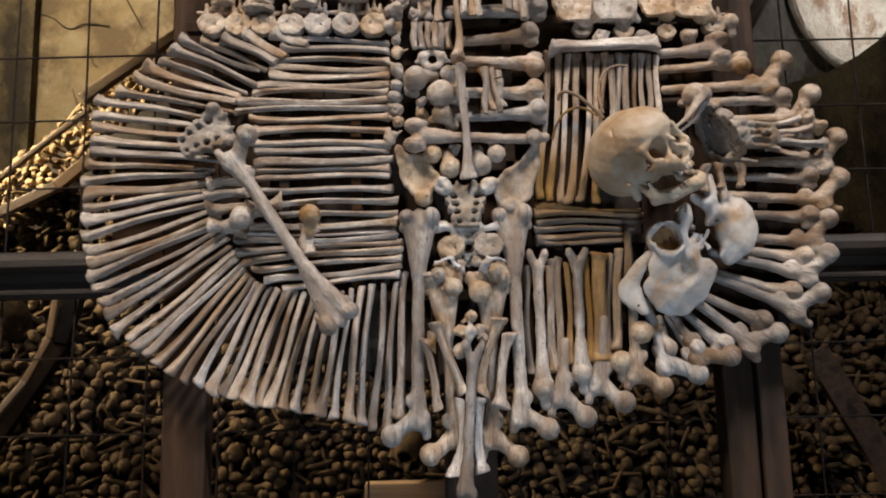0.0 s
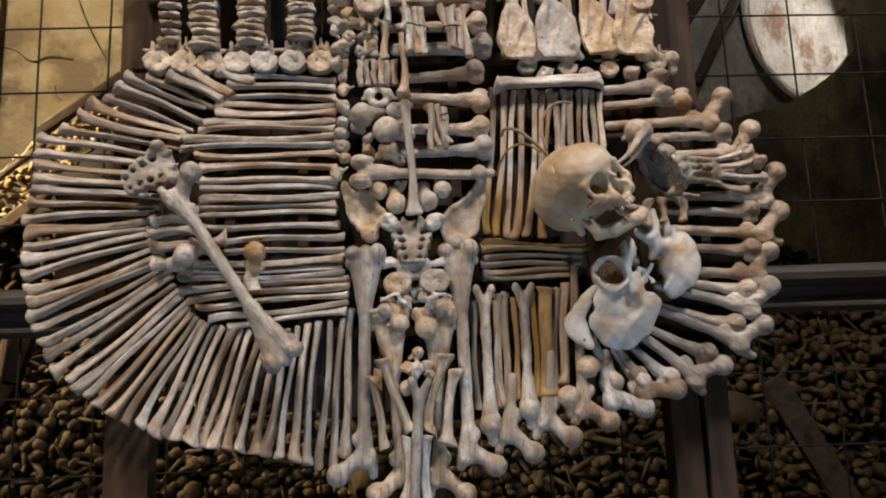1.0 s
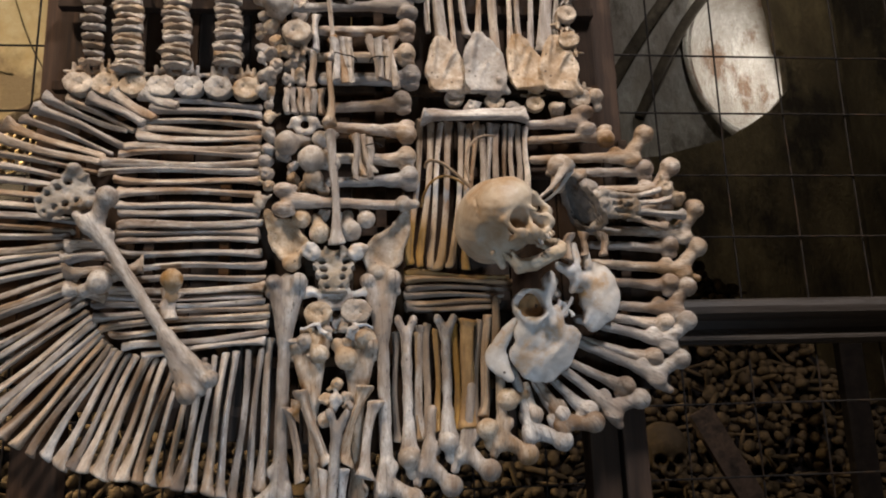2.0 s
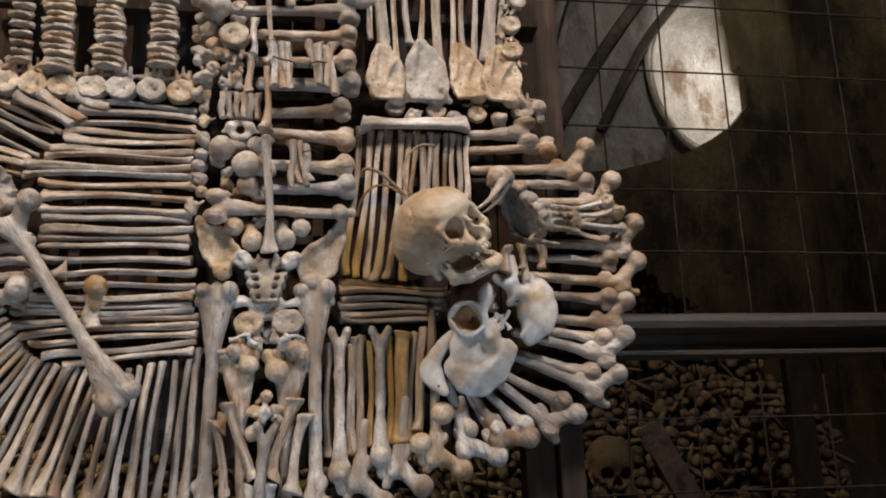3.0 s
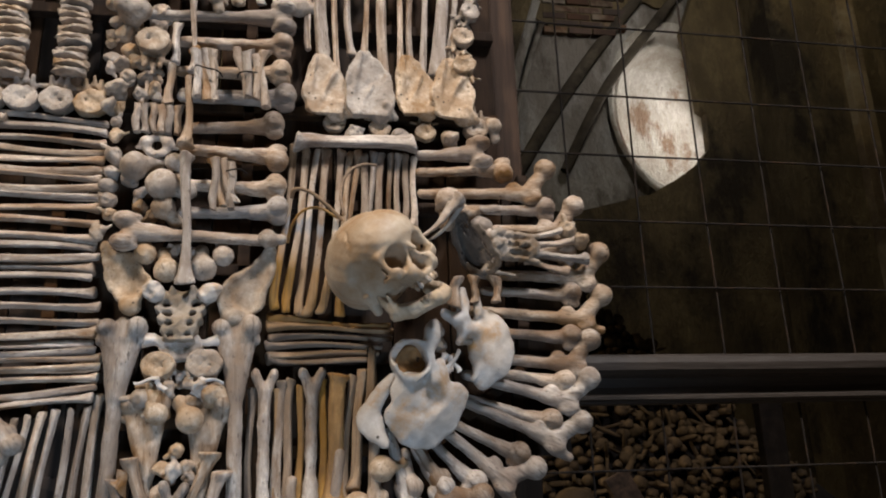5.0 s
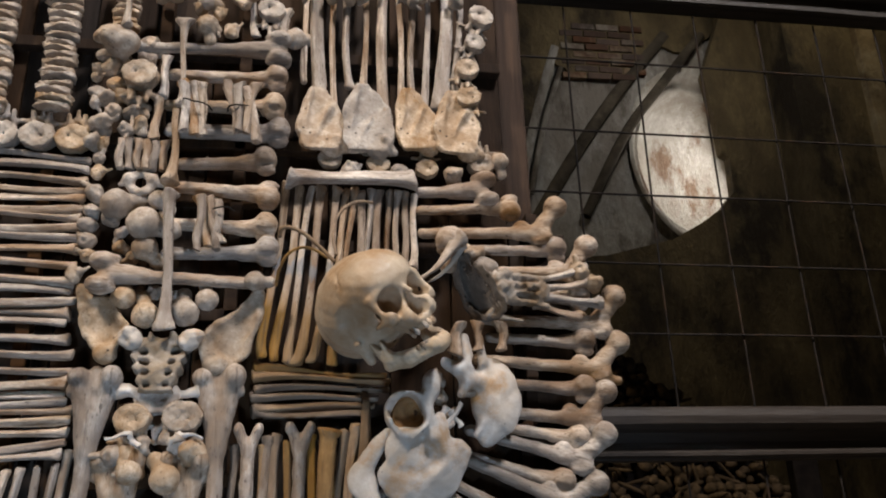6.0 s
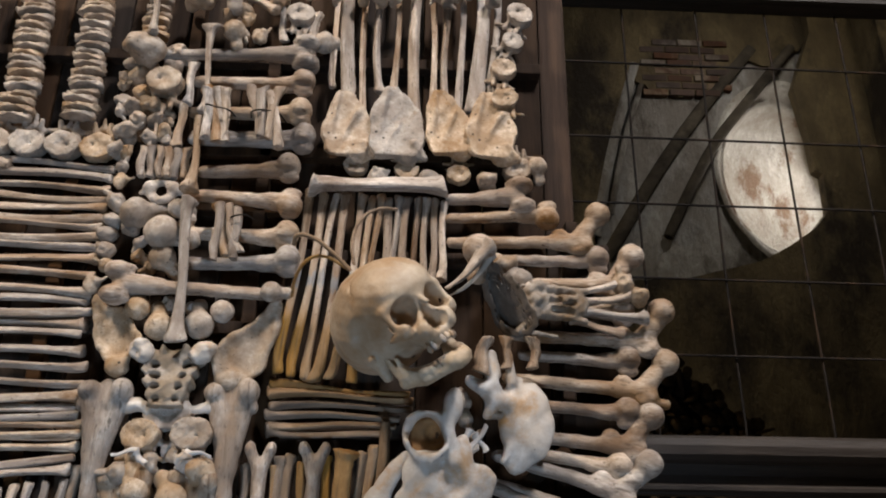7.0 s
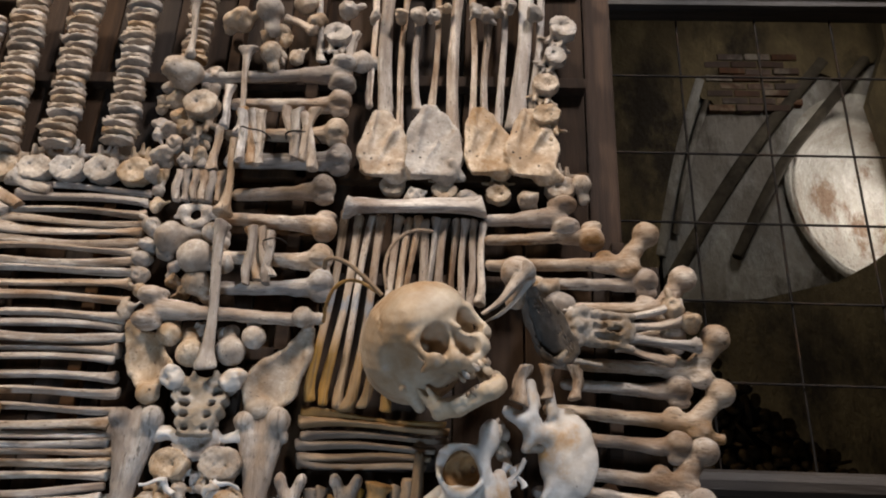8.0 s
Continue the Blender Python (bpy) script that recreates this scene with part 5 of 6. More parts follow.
for u, v, turn, size, n, step, lean, group in (
    (-0.418, 2.440, 0, 0.72, 14, 0.0190, -0.05, "stack of vertebrae"),
    (-0.348, 2.424, 0, 0.95, 23, 0.0138, -0.052, "stack of vertebrae"),
    (-0.258, 2.432, 0, 0.92, 22, 0.0136, -0.025, "stack of vertebrae"),
    (-0.158, 2.440, 0, 0.88, 22, 0.0136, -0.020, "stack of vertebrae"),
    (-0.064, 2.604, 0, 0.73, 12, 0.0140, 0.035, "stack of vertebrae"),
):
    for i in range(n):
        rng = random.Random(i + 100 * n)
        plate(u + lean * step * i + rng.uniform(-0.003, 0.003), v + step * i + rng.uniform(-0.0015, 0.0015), rng.uniform(-7, 7), size * rng.uniform(0.9, 1.1), group)

# ---- middle column ----
chunk(-0.076, 2.409, 0.018, 1.0, 309)
chunk(-0.079, 2.377, 0.018, 0.85, 16)
chunk(-0.077, 2.354, 0.018, 0.8, 90)
chunk(-0.078, 2.327, 0.018, 0.8, 152)
chunk(-0.076, 2.291, 0.018, 1.15, 256)
chunk(-0.077, 2.262, 0.018, 0.9, 331)
chunk(-0.080, 2.239, 0.018, 0.9, 10)
chunk(-0.078, 2.209, 0.018, 1.0, 109)
chunk(-0.076, 2.188, 0.018, 0.9, 180)
chunk(-0.049, 2.250, 0.018, 1.1, 176)
chunk(-0.031, 2.225, 0.018, 0.8, 1)
chunk(-0.031, 2.204, 0.018, 0.8, 55)
chunk(0.036, 2.277, 0.018, 1.0, 280)
chunk(0.030, 2.254, 0.018, 0.9, 305)
chunk(-0.010, 2.186, 0.018, 0.9, 240)
chunk(-0.093, 2.154, 0.018, 0.9, 165)
slim(-0.042, 2.382, -0.042, 2.329, 0.0130, 0.0130, "short tan finger bone in a tight block", "block of finger bones", d=0.036, knob2=1.0, knob1=1.0, cut=True)
slim(-0.029, 2.382, -0.029, 2.328, 0.0130, 0.0130, "short tan finger bone in a tight block", "block of finger bones", d=0.036, knob2=1.0, knob1=1.0, cut=True)
slim(-0.016, 2.382, -0.015, 2.328, 0.0130, 0.0130, "short tan finger bone in a tight block", "block of finger bones", d=0.036, knob2=1.0, knob1=1.0, cut=True)
slim(-0.002, 2.381, -0.002, 2.328, 0.0130, 0.0130, "short tan finger bone in a tight block", "block of finger bones", d=0.036, knob2=1.0, knob1=1.0, cut=True)
slim(0.011, 2.381, 0.011, 2.327, 0.0130, 0.0130, "short tan finger bone in a tight block", "block of finger bones", d=0.036, knob2=1.0, knob1=1.0, cut=True)
slim(0.024, 2.381, 0.024, 2.327, 0.0130, 0.0130, "short tan finger bone in a tight block", "block of finger bones", d=0.036, knob2=1.0, knob1=1.0, cut=True)
slim(-0.032, 2.456, -0.032, 2.385, 0.0069, 0.0069, "thin yellowish stick beside the finger bones", "sticks of the middle column", d=0.03)
slim(0.005, 2.455, 0.004, 2.384, 0.0069, 0.0069, "thin yellowish stick beside the finger bones", "sticks of the middle column", d=0.03)
chunk(-0.013, 2.448, 0.026, 0.62, -372)
chunk(-0.014, 2.431, 0.026, 0.62, 62)
chunk(-0.014, 2.415, 0.026, 0.62, 496)
chunk(-0.014, 2.398, 0.026, 0.62, 930)
placed("vertebra", atlas_mesh(3), -0.007, 2.307, 0.03, 0, "tan ring-shaped neck vertebra with a dark hole", "vertebra", "vertebrae of the middle column", 0.85)
knuckle(-0.041, 2.269, 0.03, 1.15, 100)
knuckle(0.008, 2.233, 0.042, 1.25, 70)
knuckle(0.010, 2.198, 0.03, 0.95, 30)
knuckle(0.023, 2.279, 0.03, 0.75, 40)
knuckle(-0.011, 2.115, 0.04, 0.85, 180, broken=True)
knuckle(0.023, 2.087, 0.04, 0.95, 180, broken=False)
knuckle(0.080, 2.091, 0.04, 1.0, 180, broken=False)
knuckle(0.111, 2.113, 0.04, 0.82, 180, broken=False)
chunk(0.027, 2.123, 0.025, 0.9, 0)
chunk(0.065, 2.118, 0.025, 0.9, 0)
slim(0.043, 2.430, 0.045, 2.297, 0.0114, 0.0137, "long thin tan bone standing upright", "rods of the middle column", d=0.055, knob2=1.7, knob1=1.0)
slim(0.047, 2.281, 0.055, 2.059, 0.0157, 0.0157, "long thin pale bone standing upright", "rods of the middle column", d=0.058, knob2=1.9, knob1=1.4)
humerus(0.023, 2.413, 0.216, 2.413, 1, d=0.018, label='tan limb bone laid level with a notched round head', group='level limb bones', thick=1.2)
humerus(0.044, 2.346, 0.213, 2.357, 1, d=0.022, label='tan limb bone laid level with a notched round head', group='level limb bones', thick=1.2)
humerus(0.032, 2.307, 0.209, 2.296, -1, d=0.022, label='tan limb bone laid level with a notched round head', group='level limb bones', thick=1.2)
humerus(0.030, 2.244, 0.207, 2.238, 1, d=0.018, label='tan limb bone laid level with a notched round head', group='level limb bones', thick=1.2)
humerus(0.034, 2.193, 0.209, 2.198, 1, d=0.018, label='tan limb bone laid level with a notched round head', group='level limb bones', thick=1.2)
slim(0.092, 2.278, 0.090, 2.186, 0.0112, 0.0124, "short pale finger bone tied in a bundle", "tied bundle", d=0.056, knob1=1.3, knob2=1.0, cut=True)
slim(0.087, 2.280, 0.106, 2.194, 0.0112, 0.0124, "short pale finger bone tied in a bundle", "tied bundle", d=0.05, knob1=1.3, knob2=1.0, cut=True)
slim(0.102, 2.276, 0.122, 2.201, 0.0112, 0.0123, "short pale finger bone tied in a bundle", "tied bundle", d=0.05, knob1=1.3, knob2=1.0, cut=True)
slim(0.119, 2.275, 0.117, 2.190, 0.0112, 0.0123, "short pale finger bone tied in a bundle", "tied bundle", d=0.05, knob1=1.3, knob2=1.0, cut=True)
condyle(0.196, 2.136, -0.067, 2.150, d=0.048, label='cream thigh bone laid level above the pelvis')
knuckle(0.181, 2.139, 0.056, 0.72, 80)
WING_LEFT = ((0.006, -0.052), (0.030, -0.024), (0.030, -0.012), (0.006, 0.028), (-0.004, 0.034), (-0.034, 0.034), (-0.044, 0.058), (-0.040, 0.020), (-0.022, -0.030))
WING_RIGHT = ((-0.018, -0.050), (0.014, -0.046), (0.032, -0.010), (0.044, 0.056), (0.036, 0.062), (0.022, 0.038), (-0.012, 0.012), (-0.042, -0.022))
placed("hip_bone", wing_mesh(1, WING_LEFT, 0.008, (0.25, 0.05), (-0.07, -0.085, -0.04), (0.06, 0.085, 0.04)), -0.034, 2.080, 0.034, 0, "curved greyish-brown wing of a hip bone", "bone", "pelvis wings", 1.0, 0, 0)
placed("hip_bone", wing_mesh(3, WING_RIGHT, 0.007, (-0.18, 0.08), (-0.075, -0.085, -0.04), (0.075, 0.09, 0.04)), 0.146, 2.066, 0.034, 0, "curved tan wing of a hip bone", "bone", "pelvis wings", (1.05, 1.05, 1.0), 0, 0)
def ear_mesh(seed):
    """The rough white side of a sacrum."""
    def f(p):
        d = blend(ball(p, (0, 0, 0), (0.017, 0.021, 0.013)), ball(p, (0.006, 0.012, 0.004), (0.011, 0.009, 0.010)), 0.005)
        return carve(d, ball(p, (-0.010, -0.006, 0.014), (0.010, 0.012, 0.008)), 0.004) + worn(p, seed, 1.6)

    return solid("ear", f, (-0.03, -0.035, -0.025), (0.03, 0.035, 0.025), 0.0022, PALE)


# Grey body stands in for the shade of its hollow; ears stay pale.
pelvis_sacrum = placed("sacrum", sacrum_mesh(5, GREYBONE, 0.8), 0.050, 2.013, 0.045, 0, "sacrum bone, greyed for shade, with white ears between two pelvis wings", "bone", "", (1.0, 0.80, 1.0), -12)
for side in (1, -1):
    part("ear", ear_mesh(6 + side), pelvis_sacrum, Matrix.Translation((0.043 * side, 0.040, 0.014)) @ Matrix.Rotation(radians(-25 * side), 4, "Z"), "rough white side of the sacrum")

# lower middle: mirrored thigh bones and small spine bones
femur(-0.038, 2.008, -0.049, 1.593, -1, d=0.03, full=True, label='long thigh bone standing on its ball end', group='upright thigh bones')
femur(0.136, 2.009, 0.143, 1.589, 1, d=0.03, full=True, label='long thigh bone standing on its ball end', group='upright thigh bones')
femur(0.002, 1.892, 0.021, 1.546, -1, d=0.02, full=True, label='brownish thigh bone standing behind the smaller ones', thick=0.95, group='upright thigh bones')
femur(0.094, 1.890, 0.087, 1.547, 1, d=0.02, full=True, label='brownish thigh bone standing behind the smaller ones', thick=0.95, group='upright thigh bones')
vertebra(0.052, 1.966, 180, 1.15, 0.03, 'vertebrae of the middle column')
for side in (1, -1):
    slim(0.052 + 0.022 * side, 1.968, 0.052 + 0.056 * side, 1.976, 0.014, 0.017, "short pale side spine of a vertebra", "spines of the middle column", d=0.036, knob1=1.0, knob2=1.2, mat=PALE)
    slim(0.055 + 0.030 * side, 1.912, 0.055 + 0.066 * side, 1.905, 0.007, 0.004, "thin pale side spine of a vertebra", "spines of the middle column", d=0.05, knob1=1.4, knob2=0.8, mat=PALE)
    slim(0.055 + 0.034 * side, 1.910, 0.055 + 0.018 * side, 1.896, 0.009, 0.007, "thin pale side spine of a vertebra", "spines of the middle column", d=0.052, knob1=1.2, knob2=1.0, mat=PALE)
vertebra(0.020, 1.934, 180, 0.92, 0.04, 'vertebrae of the middle column')
vertebra(0.090, 1.936, 180, 1.0, 0.04, 'vertebrae of the middle column')
chunk(-0.005, 1.885, 0.034, 1.25, 210)
chunk(0.021, 1.882, 0.034, 1.1, 8)
chunk(0.037, 1.900, 0.034, 0.9, 245)
chunk(0.085, 1.894, 0.034, 1.0, 165)
chunk(0.111, 1.888, 0.034, 1.3, 345)
chunk(0.067, 1.908, 0.034, 0.8, 297)
chunk(0.053, 1.805, 0.034, 0.9, 240)
chunk(0.034, 1.780, 0.034, 0.8, 70)
chunk(0.052, 1.774, 0.034, 1.1, 210)
chunk(0.071, 1.779, 0.034, 0.8, 245)
chunk(0.030, 1.744, 0.034, 0.9, 80)
chunk(0.075, 1.763, 0.034, 0.8, 75)
knuckle(0.022, 1.860, 0.04, 0.85, 150)
knuckle(0.072, 1.850, 0.04, 1.0, 200)
slim(-0.032, 1.765, -0.016, 1.635, 0.0149, 0.0181, "curved pale collar bone hanging in a pair", "curved bones of the lower middle", d=0.045, bow=0.07, knob1=1.7, knob2=1.4)
slim(-0.014, 1.794, 0.034, 1.664, 0.0149, 0.0181, "curved pale collar bone hanging in a pair", "curved bones of the lower middle", d=0.045, bow=0.03, knob1=1.7, knob2=1.4)
slim(0.106, 1.801, 0.065, 1.663, 0.0149, 0.0182, "curved pale collar bone hanging in a pair", "curved bones of the lower middle", d=0.045, bow=-0.03, knob1=1.7, knob2=1.4)
slim(0.127, 1.772, 0.104, 1.638, 0.0149, 0.0181, "curved pale collar bone hanging in a pair", "curved bones of the lower middle", d=0.045, bow=-0.08, knob1=1.7, knob2=1.4)
slim(0.032, 1.656, 0.018, 1.522, 0.0147, 0.0179, "curved pale collar bone hanging in a pair", "curved bones of the lower middle", d=0.045, bow=0.05, knob1=1.7, knob2=1.4)
slim(0.064, 1.659, 0.068, 1.525, 0.0147, 0.0179, "curved pale collar bone hanging in a pair", "curved bones of the lower middle", d=0.045, bow=-0.03, knob1=1.7, knob2=1.4)
slim(-0.013, 1.775, -0.029, 1.753, 0.0149, 0.0181, "curved pale collar bone hanging in a pair", "curved bones of the lower middle", d=0.045, bow=0, knob1=1.7, knob2=1.4)
fork(0.057, 1.757, 0.035, 1.483, 0.055, "long pale forked bone at the foot of the shield")

# ---- right field: upright bundle and level bones ----
slim(0.435, 2.329, 0.222, 2.329, 0.0293, 0.0226, "cream limb bone laid level over the upright bundle", "level limb bones", d=0.032, knob1=1.45, knob2=1.5)
slim(0.220, 2.326, 0.190, 2.029, 0.0113, 0.0135, "thin bone browned below a grey band, in a bundle", "upright thin bones", d=0.012, knob1=1.3, knob2=1.25, mat=TIDEBONE)
slim(0.244, 2.322, 0.211, 2.024, 0.0113, 0.0135, "thin bone browned below a grey band, in a bundle", "upright thin bones", d=0.012, knob1=1.3, knob2=1.25, mat=TIDEBONE)
slim(0.263, 2.321, 0.231, 2.019, 0.0113, 0.0135, "thin bone browned below a grey band, in a bundle", "upright thin bones", d=0.012, knob1=1.3, knob2=1.25, mat=TIDEBONE)
slim(0.280, 2.321, 0.252, 2.017, 0.0113, 0.0135, "thin bone browned below a grey band, in a bundle", "upright thin bones", d=0.012, knob1=1.3, knob2=1.25, mat=TIDEBONE)
slim(0.306, 2.320, 0.274, 2.021, 0.0113, 0.0135, "thin bone browned below a grey band, in a bundle", "upright thin bones", d=0.012, knob1=1.3, knob2=1.25, mat=TIDEBONE)
slim(0.320, 2.317, 0.298, 2.018, 0.0113, 0.0135, "thin bone browned below a grey band, in a bundle", "upright thin bones", d=0.012, knob1=1.3, knob2=1.25, mat=TIDEBONE)
slim(0.333, 2.320, 0.312, 2.084, 0.0113, 0.0135, "thin tan rib-like bone standing in a bundle", "upright thin bones", d=0.012, knob1=1.3, knob2=1.25)
slim(0.346, 2.316, 0.334, 2.084, 0.0113, 0.0135, "thin tan rib-like bone standing in a bundle", "upright thin bones", d=0.012, knob1=1.3, knob2=1.25)
slim(0.362, 2.319, 0.349, 2.084, 0.0113, 0.0135, "thin tan rib-like bone standing in a bundle", "upright thin bones", d=0.012, knob1=1.3, knob2=1.25)
slim(0.376, 2.318, 0.362, 2.083, 0.0113, 0.0135, "thin tan rib-like bone standing in a bundle", "upright thin bones", d=0.012, knob1=1.3, knob2=1.25)
slim(0.391, 2.317, 0.388, 2.139, 0.0113, 0.0135, "thin tan rib-like bone standing in a bundle", "upright thin bones", d=0.012, knob1=1.3, knob2=1.25)
slim(0.406, 2.317, 0.402, 2.162, 0.0113, 0.0135, "thin tan rib-like bone standing in a bundle", "upright thin bones", d=0.012, knob1=1.3, knob2=1.25)
slim(0.421, 2.317, 0.416, 2.173, 0.0113, 0.0135, "thin tan rib-like bone standing in a bundle", "upright thin bones", d=0.012, knob1=1.3, knob2=1.25)
slim(0.434, 2.314, 0.432, 2.178, 0.0113, 0.0135, "thin tan rib-like bone standing in a bundle", "upright thin bones", d=0.012, knob1=1.3, knob2=1.25)
slim(0.387, 2.003, 0.182, 2.018, 0.0085, 0.0118, "thin brown-stained bone lying level under the bundle", "level thin bones", knob2=1.6, mat=BROWNED)
slim(0.392, 1.994, 0.181, 2.001, 0.0085, 0.0118, "thin brown-stained bone lying level under the bundle", "level thin bones", knob2=1.6, mat=BROWNED)
slim(0.391, 1.983, 0.184, 1.985, 0.0085, 0.0118, "thin brown-stained bone lying level under the bundle", "level thin bones", knob2=1.6, mat=BROWNED)
slim(0.374, 1.969, 0.180, 1.970, 0.0085, 0.0118, "thin brown-stained bone lying level under the bundle", "level thin bones", knob2=1.6, mat=BROWNED)
slim(0.368, 1.957, 0.185, 1.954, 0.0085, 0.0118, "thin brown-stained bone lying level under the bundle", "level thin bones", knob2=1.6, mat=BROWNED)
slim(0.362, 1.944, 0.182, 1.944, 0.0085, 0.0118, "thin brown-stained bone lying level under the bundle", "level thin bones", knob2=1.6, mat=BROWNED)
slim(0.162, 1.900, 0.163, 1.698, 0.0119, 0.0125, "upright brown-stained limb bone in the lower row", "upright limb bones", d=0.015, knob2=1.4, mat=BROWNED)
slim(0.209, 1.910, 0.204, 1.704, 0.0162, 0.0170, "upright tan limb bone in the lower row", "upright limb bones", d=0.015, knob2=1.4)
slim(0.223, 1.915, 0.218, 1.704, 0.0151, 0.0159, "upright brown-stained limb bone in the lower row", "upright limb bones", d=0.015, knob2=1.4, mat=BROWNED)
slim(0.239, 1.904, 0.237, 1.713, 0.0119, 0.0125, "upright brown-stained limb bone in the lower row", "upright limb bones", d=0.015, knob2=1.4, mat=BROWNED)
slim(0.276, 1.914, 0.273, 1.718, 0.0130, 0.0136, "upright brown-stained limb bone in the lower row", "upright limb bones", d=0.015, knob2=1.4, mat=BROWNED)
slim(0.302, 1.921, 0.289, 1.715, 0.0260, 0.0273, "upright brown-stained limb bone in the lower row", "upright limb bones", d=0.015, knob2=1.4, mat=BROWNED)
slim(0.322, 1.920, 0.307, 1.717, 0.0130, 0.0136, "upright brown-stained limb bone in the lower row", "upright limb bones", d=0.015, knob2=1.4, mat=BROWNED)
slim(0.341, 1.929, 0.325, 1.737, 0.0195, 0.0205, "upright brown-stained limb bone in the lower row", "upright limb bones", d=0.015, knob2=1.4, mat=BROWNED)
slim(0.201, 1.899, 0.203, 1.699, 0.0108, 0.0113, "upright brown-stained limb bone in the lower row", "upright limb bones", d=0.015, knob2=1.4, mat=BROWNED)
fork(0.182, 1.927, 0.184, 1.668, 0.022, "pale forked limb bone in the lower row")
knuckle(0.183, 1.671, 0.03, 0.95, 0)
fork(0.257, 1.929, 0.256, 1.692, 0.022, "pale forked limb bone in the lower row")
knuckle(0.255, 1.695, 0.03, 0.9, 0)
knuckle(0.328, 1.716, 0.03, 0.95, 0)

# ---- right border: thigh and upper-arm bones fanned outwards ----
condyle(0.438, 2.313, 0.585, 2.324, d=0.018)
humerus(0.436, 2.281, 0.612, 2.292, -1, d=0.016)
femur(0.440, 2.238, 0.675, 2.246, 1, d=0.022, thick=0.84)
femur(0.534, 2.173, 0.743, 2.176, 1, d=0.022, thick=0.84)
femur(0.528, 2.093, 0.758, 2.085, 1, d=0.022, thick=0.84)
femur(0.523, 2.027, 0.765, 2.009, 1, d=0.022, thick=0.84)
femur(0.520, 1.947, 0.740, 1.929, 1, d=0.022, thick=0.84)
femur(0.507, 1.918, 0.712, 1.863, 1, d=0.022, thick=0.84)
femur(0.489, 1.881, 0.683, 1.796, 1, d=0.022, thick=0.84)
femur(0.444, 1.850, 0.594, 1.725, 1, d=0.022, thick=0.84)
femur(0.411, 1.830, 0.497, 1.684, 1, d=0.022, thick=0.84)
femur(0.379, 1.830, 0.427, 1.669, 1, d=0.022, thick=0.84)
femur(0.357, 1.820, 0.356, 1.654, 1, d=0.022, thick=0.84)
femur(0.303, 1.800, 0.283, 1.646, 1, d=0.022, thick=0.84)
femur(0.228, 1.760, 0.214, 1.625, 1, d=0.022, thick=0.84)
humerus(0.471, 2.212, 0.696, 2.216, 1, d=0.016)
humerus(0.564, 2.132, 0.724, 2.133, 1, d=0.016)
humerus(0.547, 2.064, 0.719, 2.056, 1, d=0.016)
humerus(0.542, 1.992, 0.714, 1.979, 1, d=0.016)
humerus(0.526, 1.929, 0.702, 1.899, 1, d=0.016)
humerus(0.501, 1.882, 0.665, 1.833, 1, d=0.016)
humerus(0.487, 1.839, 0.616, 1.773, 1, d=0.016)
humerus(0.448, 1.813, 0.528, 1.731, 1, d=0.016)
humerus(0.421, 1.803, 0.478, 1.713, 1, d=0.016)
humerus(0.405, 1.799, 0.415, 1.710, 1, d=0.016)
knuckle(0.369, 1.769, 0.03, 1.0, 90)

# ---- row of shoulder blades with the sticks above ----
blade(0.270, 2.441, 6, 0.92)
blade(0.349, 2.446, 4, 1.0)
blade(0.433, 2.449, 10, 0.92)
blade(0.505, 2.446, 2, 0.95)
slim(0.234, 2.815, 0.242, 2.517, 0.0134, 0.0127, "slender tan bone standing above the shoulder blades", "sticks above the shoulder blades", d=0.014, knob1=1.2, knob2=1.2)
slim(0.258, 2.842, 0.269, 2.491, 0.0259, 0.0246, "slender tan bone standing above the shoulder blades", "sticks above the shoulder blades", d=0.014, knob1=1.2, knob2=1.2)
slim(0.293, 2.803, 0.293, 2.464, 0.0133, 0.0126, "slender tan bone standing above the shoulder blades", "sticks above the shoulder blades", d=0.014, knob1=1.2, knob2=1.2)
slim(0.313, 2.715, 0.320, 2.508, 0.0140, 0.0133, "slender tan bone standing above the shoulder blades", "sticks above the shoulder blades", d=0.014, knob1=1.2, knob2=1.2)
slim(0.351, 2.817, 0.346, 2.497, 0.0133, 0.0126, "slender tan bone standing above the shoulder blades", "sticks above the shoulder blades", d=0.014, knob1=1.2, knob2=1.2)
slim(0.385, 2.843, 0.381, 2.455, 0.0247, 0.0235, "slender tan bone standing above the shoulder blades", "sticks above the shoulder blades", d=0.014, knob1=1.2, knob2=1.2)
slim(0.405, 2.817, 0.414, 2.446, 0.0122, 0.0116, "slender tan bone standing above the shoulder blades", "sticks above the shoulder blades", d=0.014, knob1=1.2, knob2=1.2)
slim(0.435, 2.717, 0.432, 2.478, 0.0139, 0.0132, "slender tan bone standing above the shoulder blades", "sticks above the shoulder blades", d=0.014, knob1=1.2, knob2=1.2)
slim(0.460, 2.818, 0.457, 2.483, 0.0122, 0.0116, "slender tan bone standing above the shoulder blades", "sticks above the shoulder blades", d=0.014, knob1=1.2, knob2=1.2)
slim(0.500, 2.818, 0.485, 2.479, 0.0264, 0.0251, "slender tan bone standing above the shoulder blades", "sticks above the shoulder blades", d=0.014, knob1=1.2, knob2=1.2)
slim(0.530, 2.780, 0.508, 2.511, 0.0130, 0.0124, "slender tan bone standing above the shoulder blades", "sticks above the shoulder blades", d=0.014, knob1=1.2, knob2=1.2)
chunk(0.244, 2.686, 0.034, 0.7, 195)
chunk(0.289, 2.692, 0.034, 0.8, 336)
chunk(0.316, 2.693, 0.034, 1.0, 60)
chunk(0.345, 2.689, 0.034, 0.8, 150)
chunk(0.364, 2.705, 0.034, 0.7, 210)
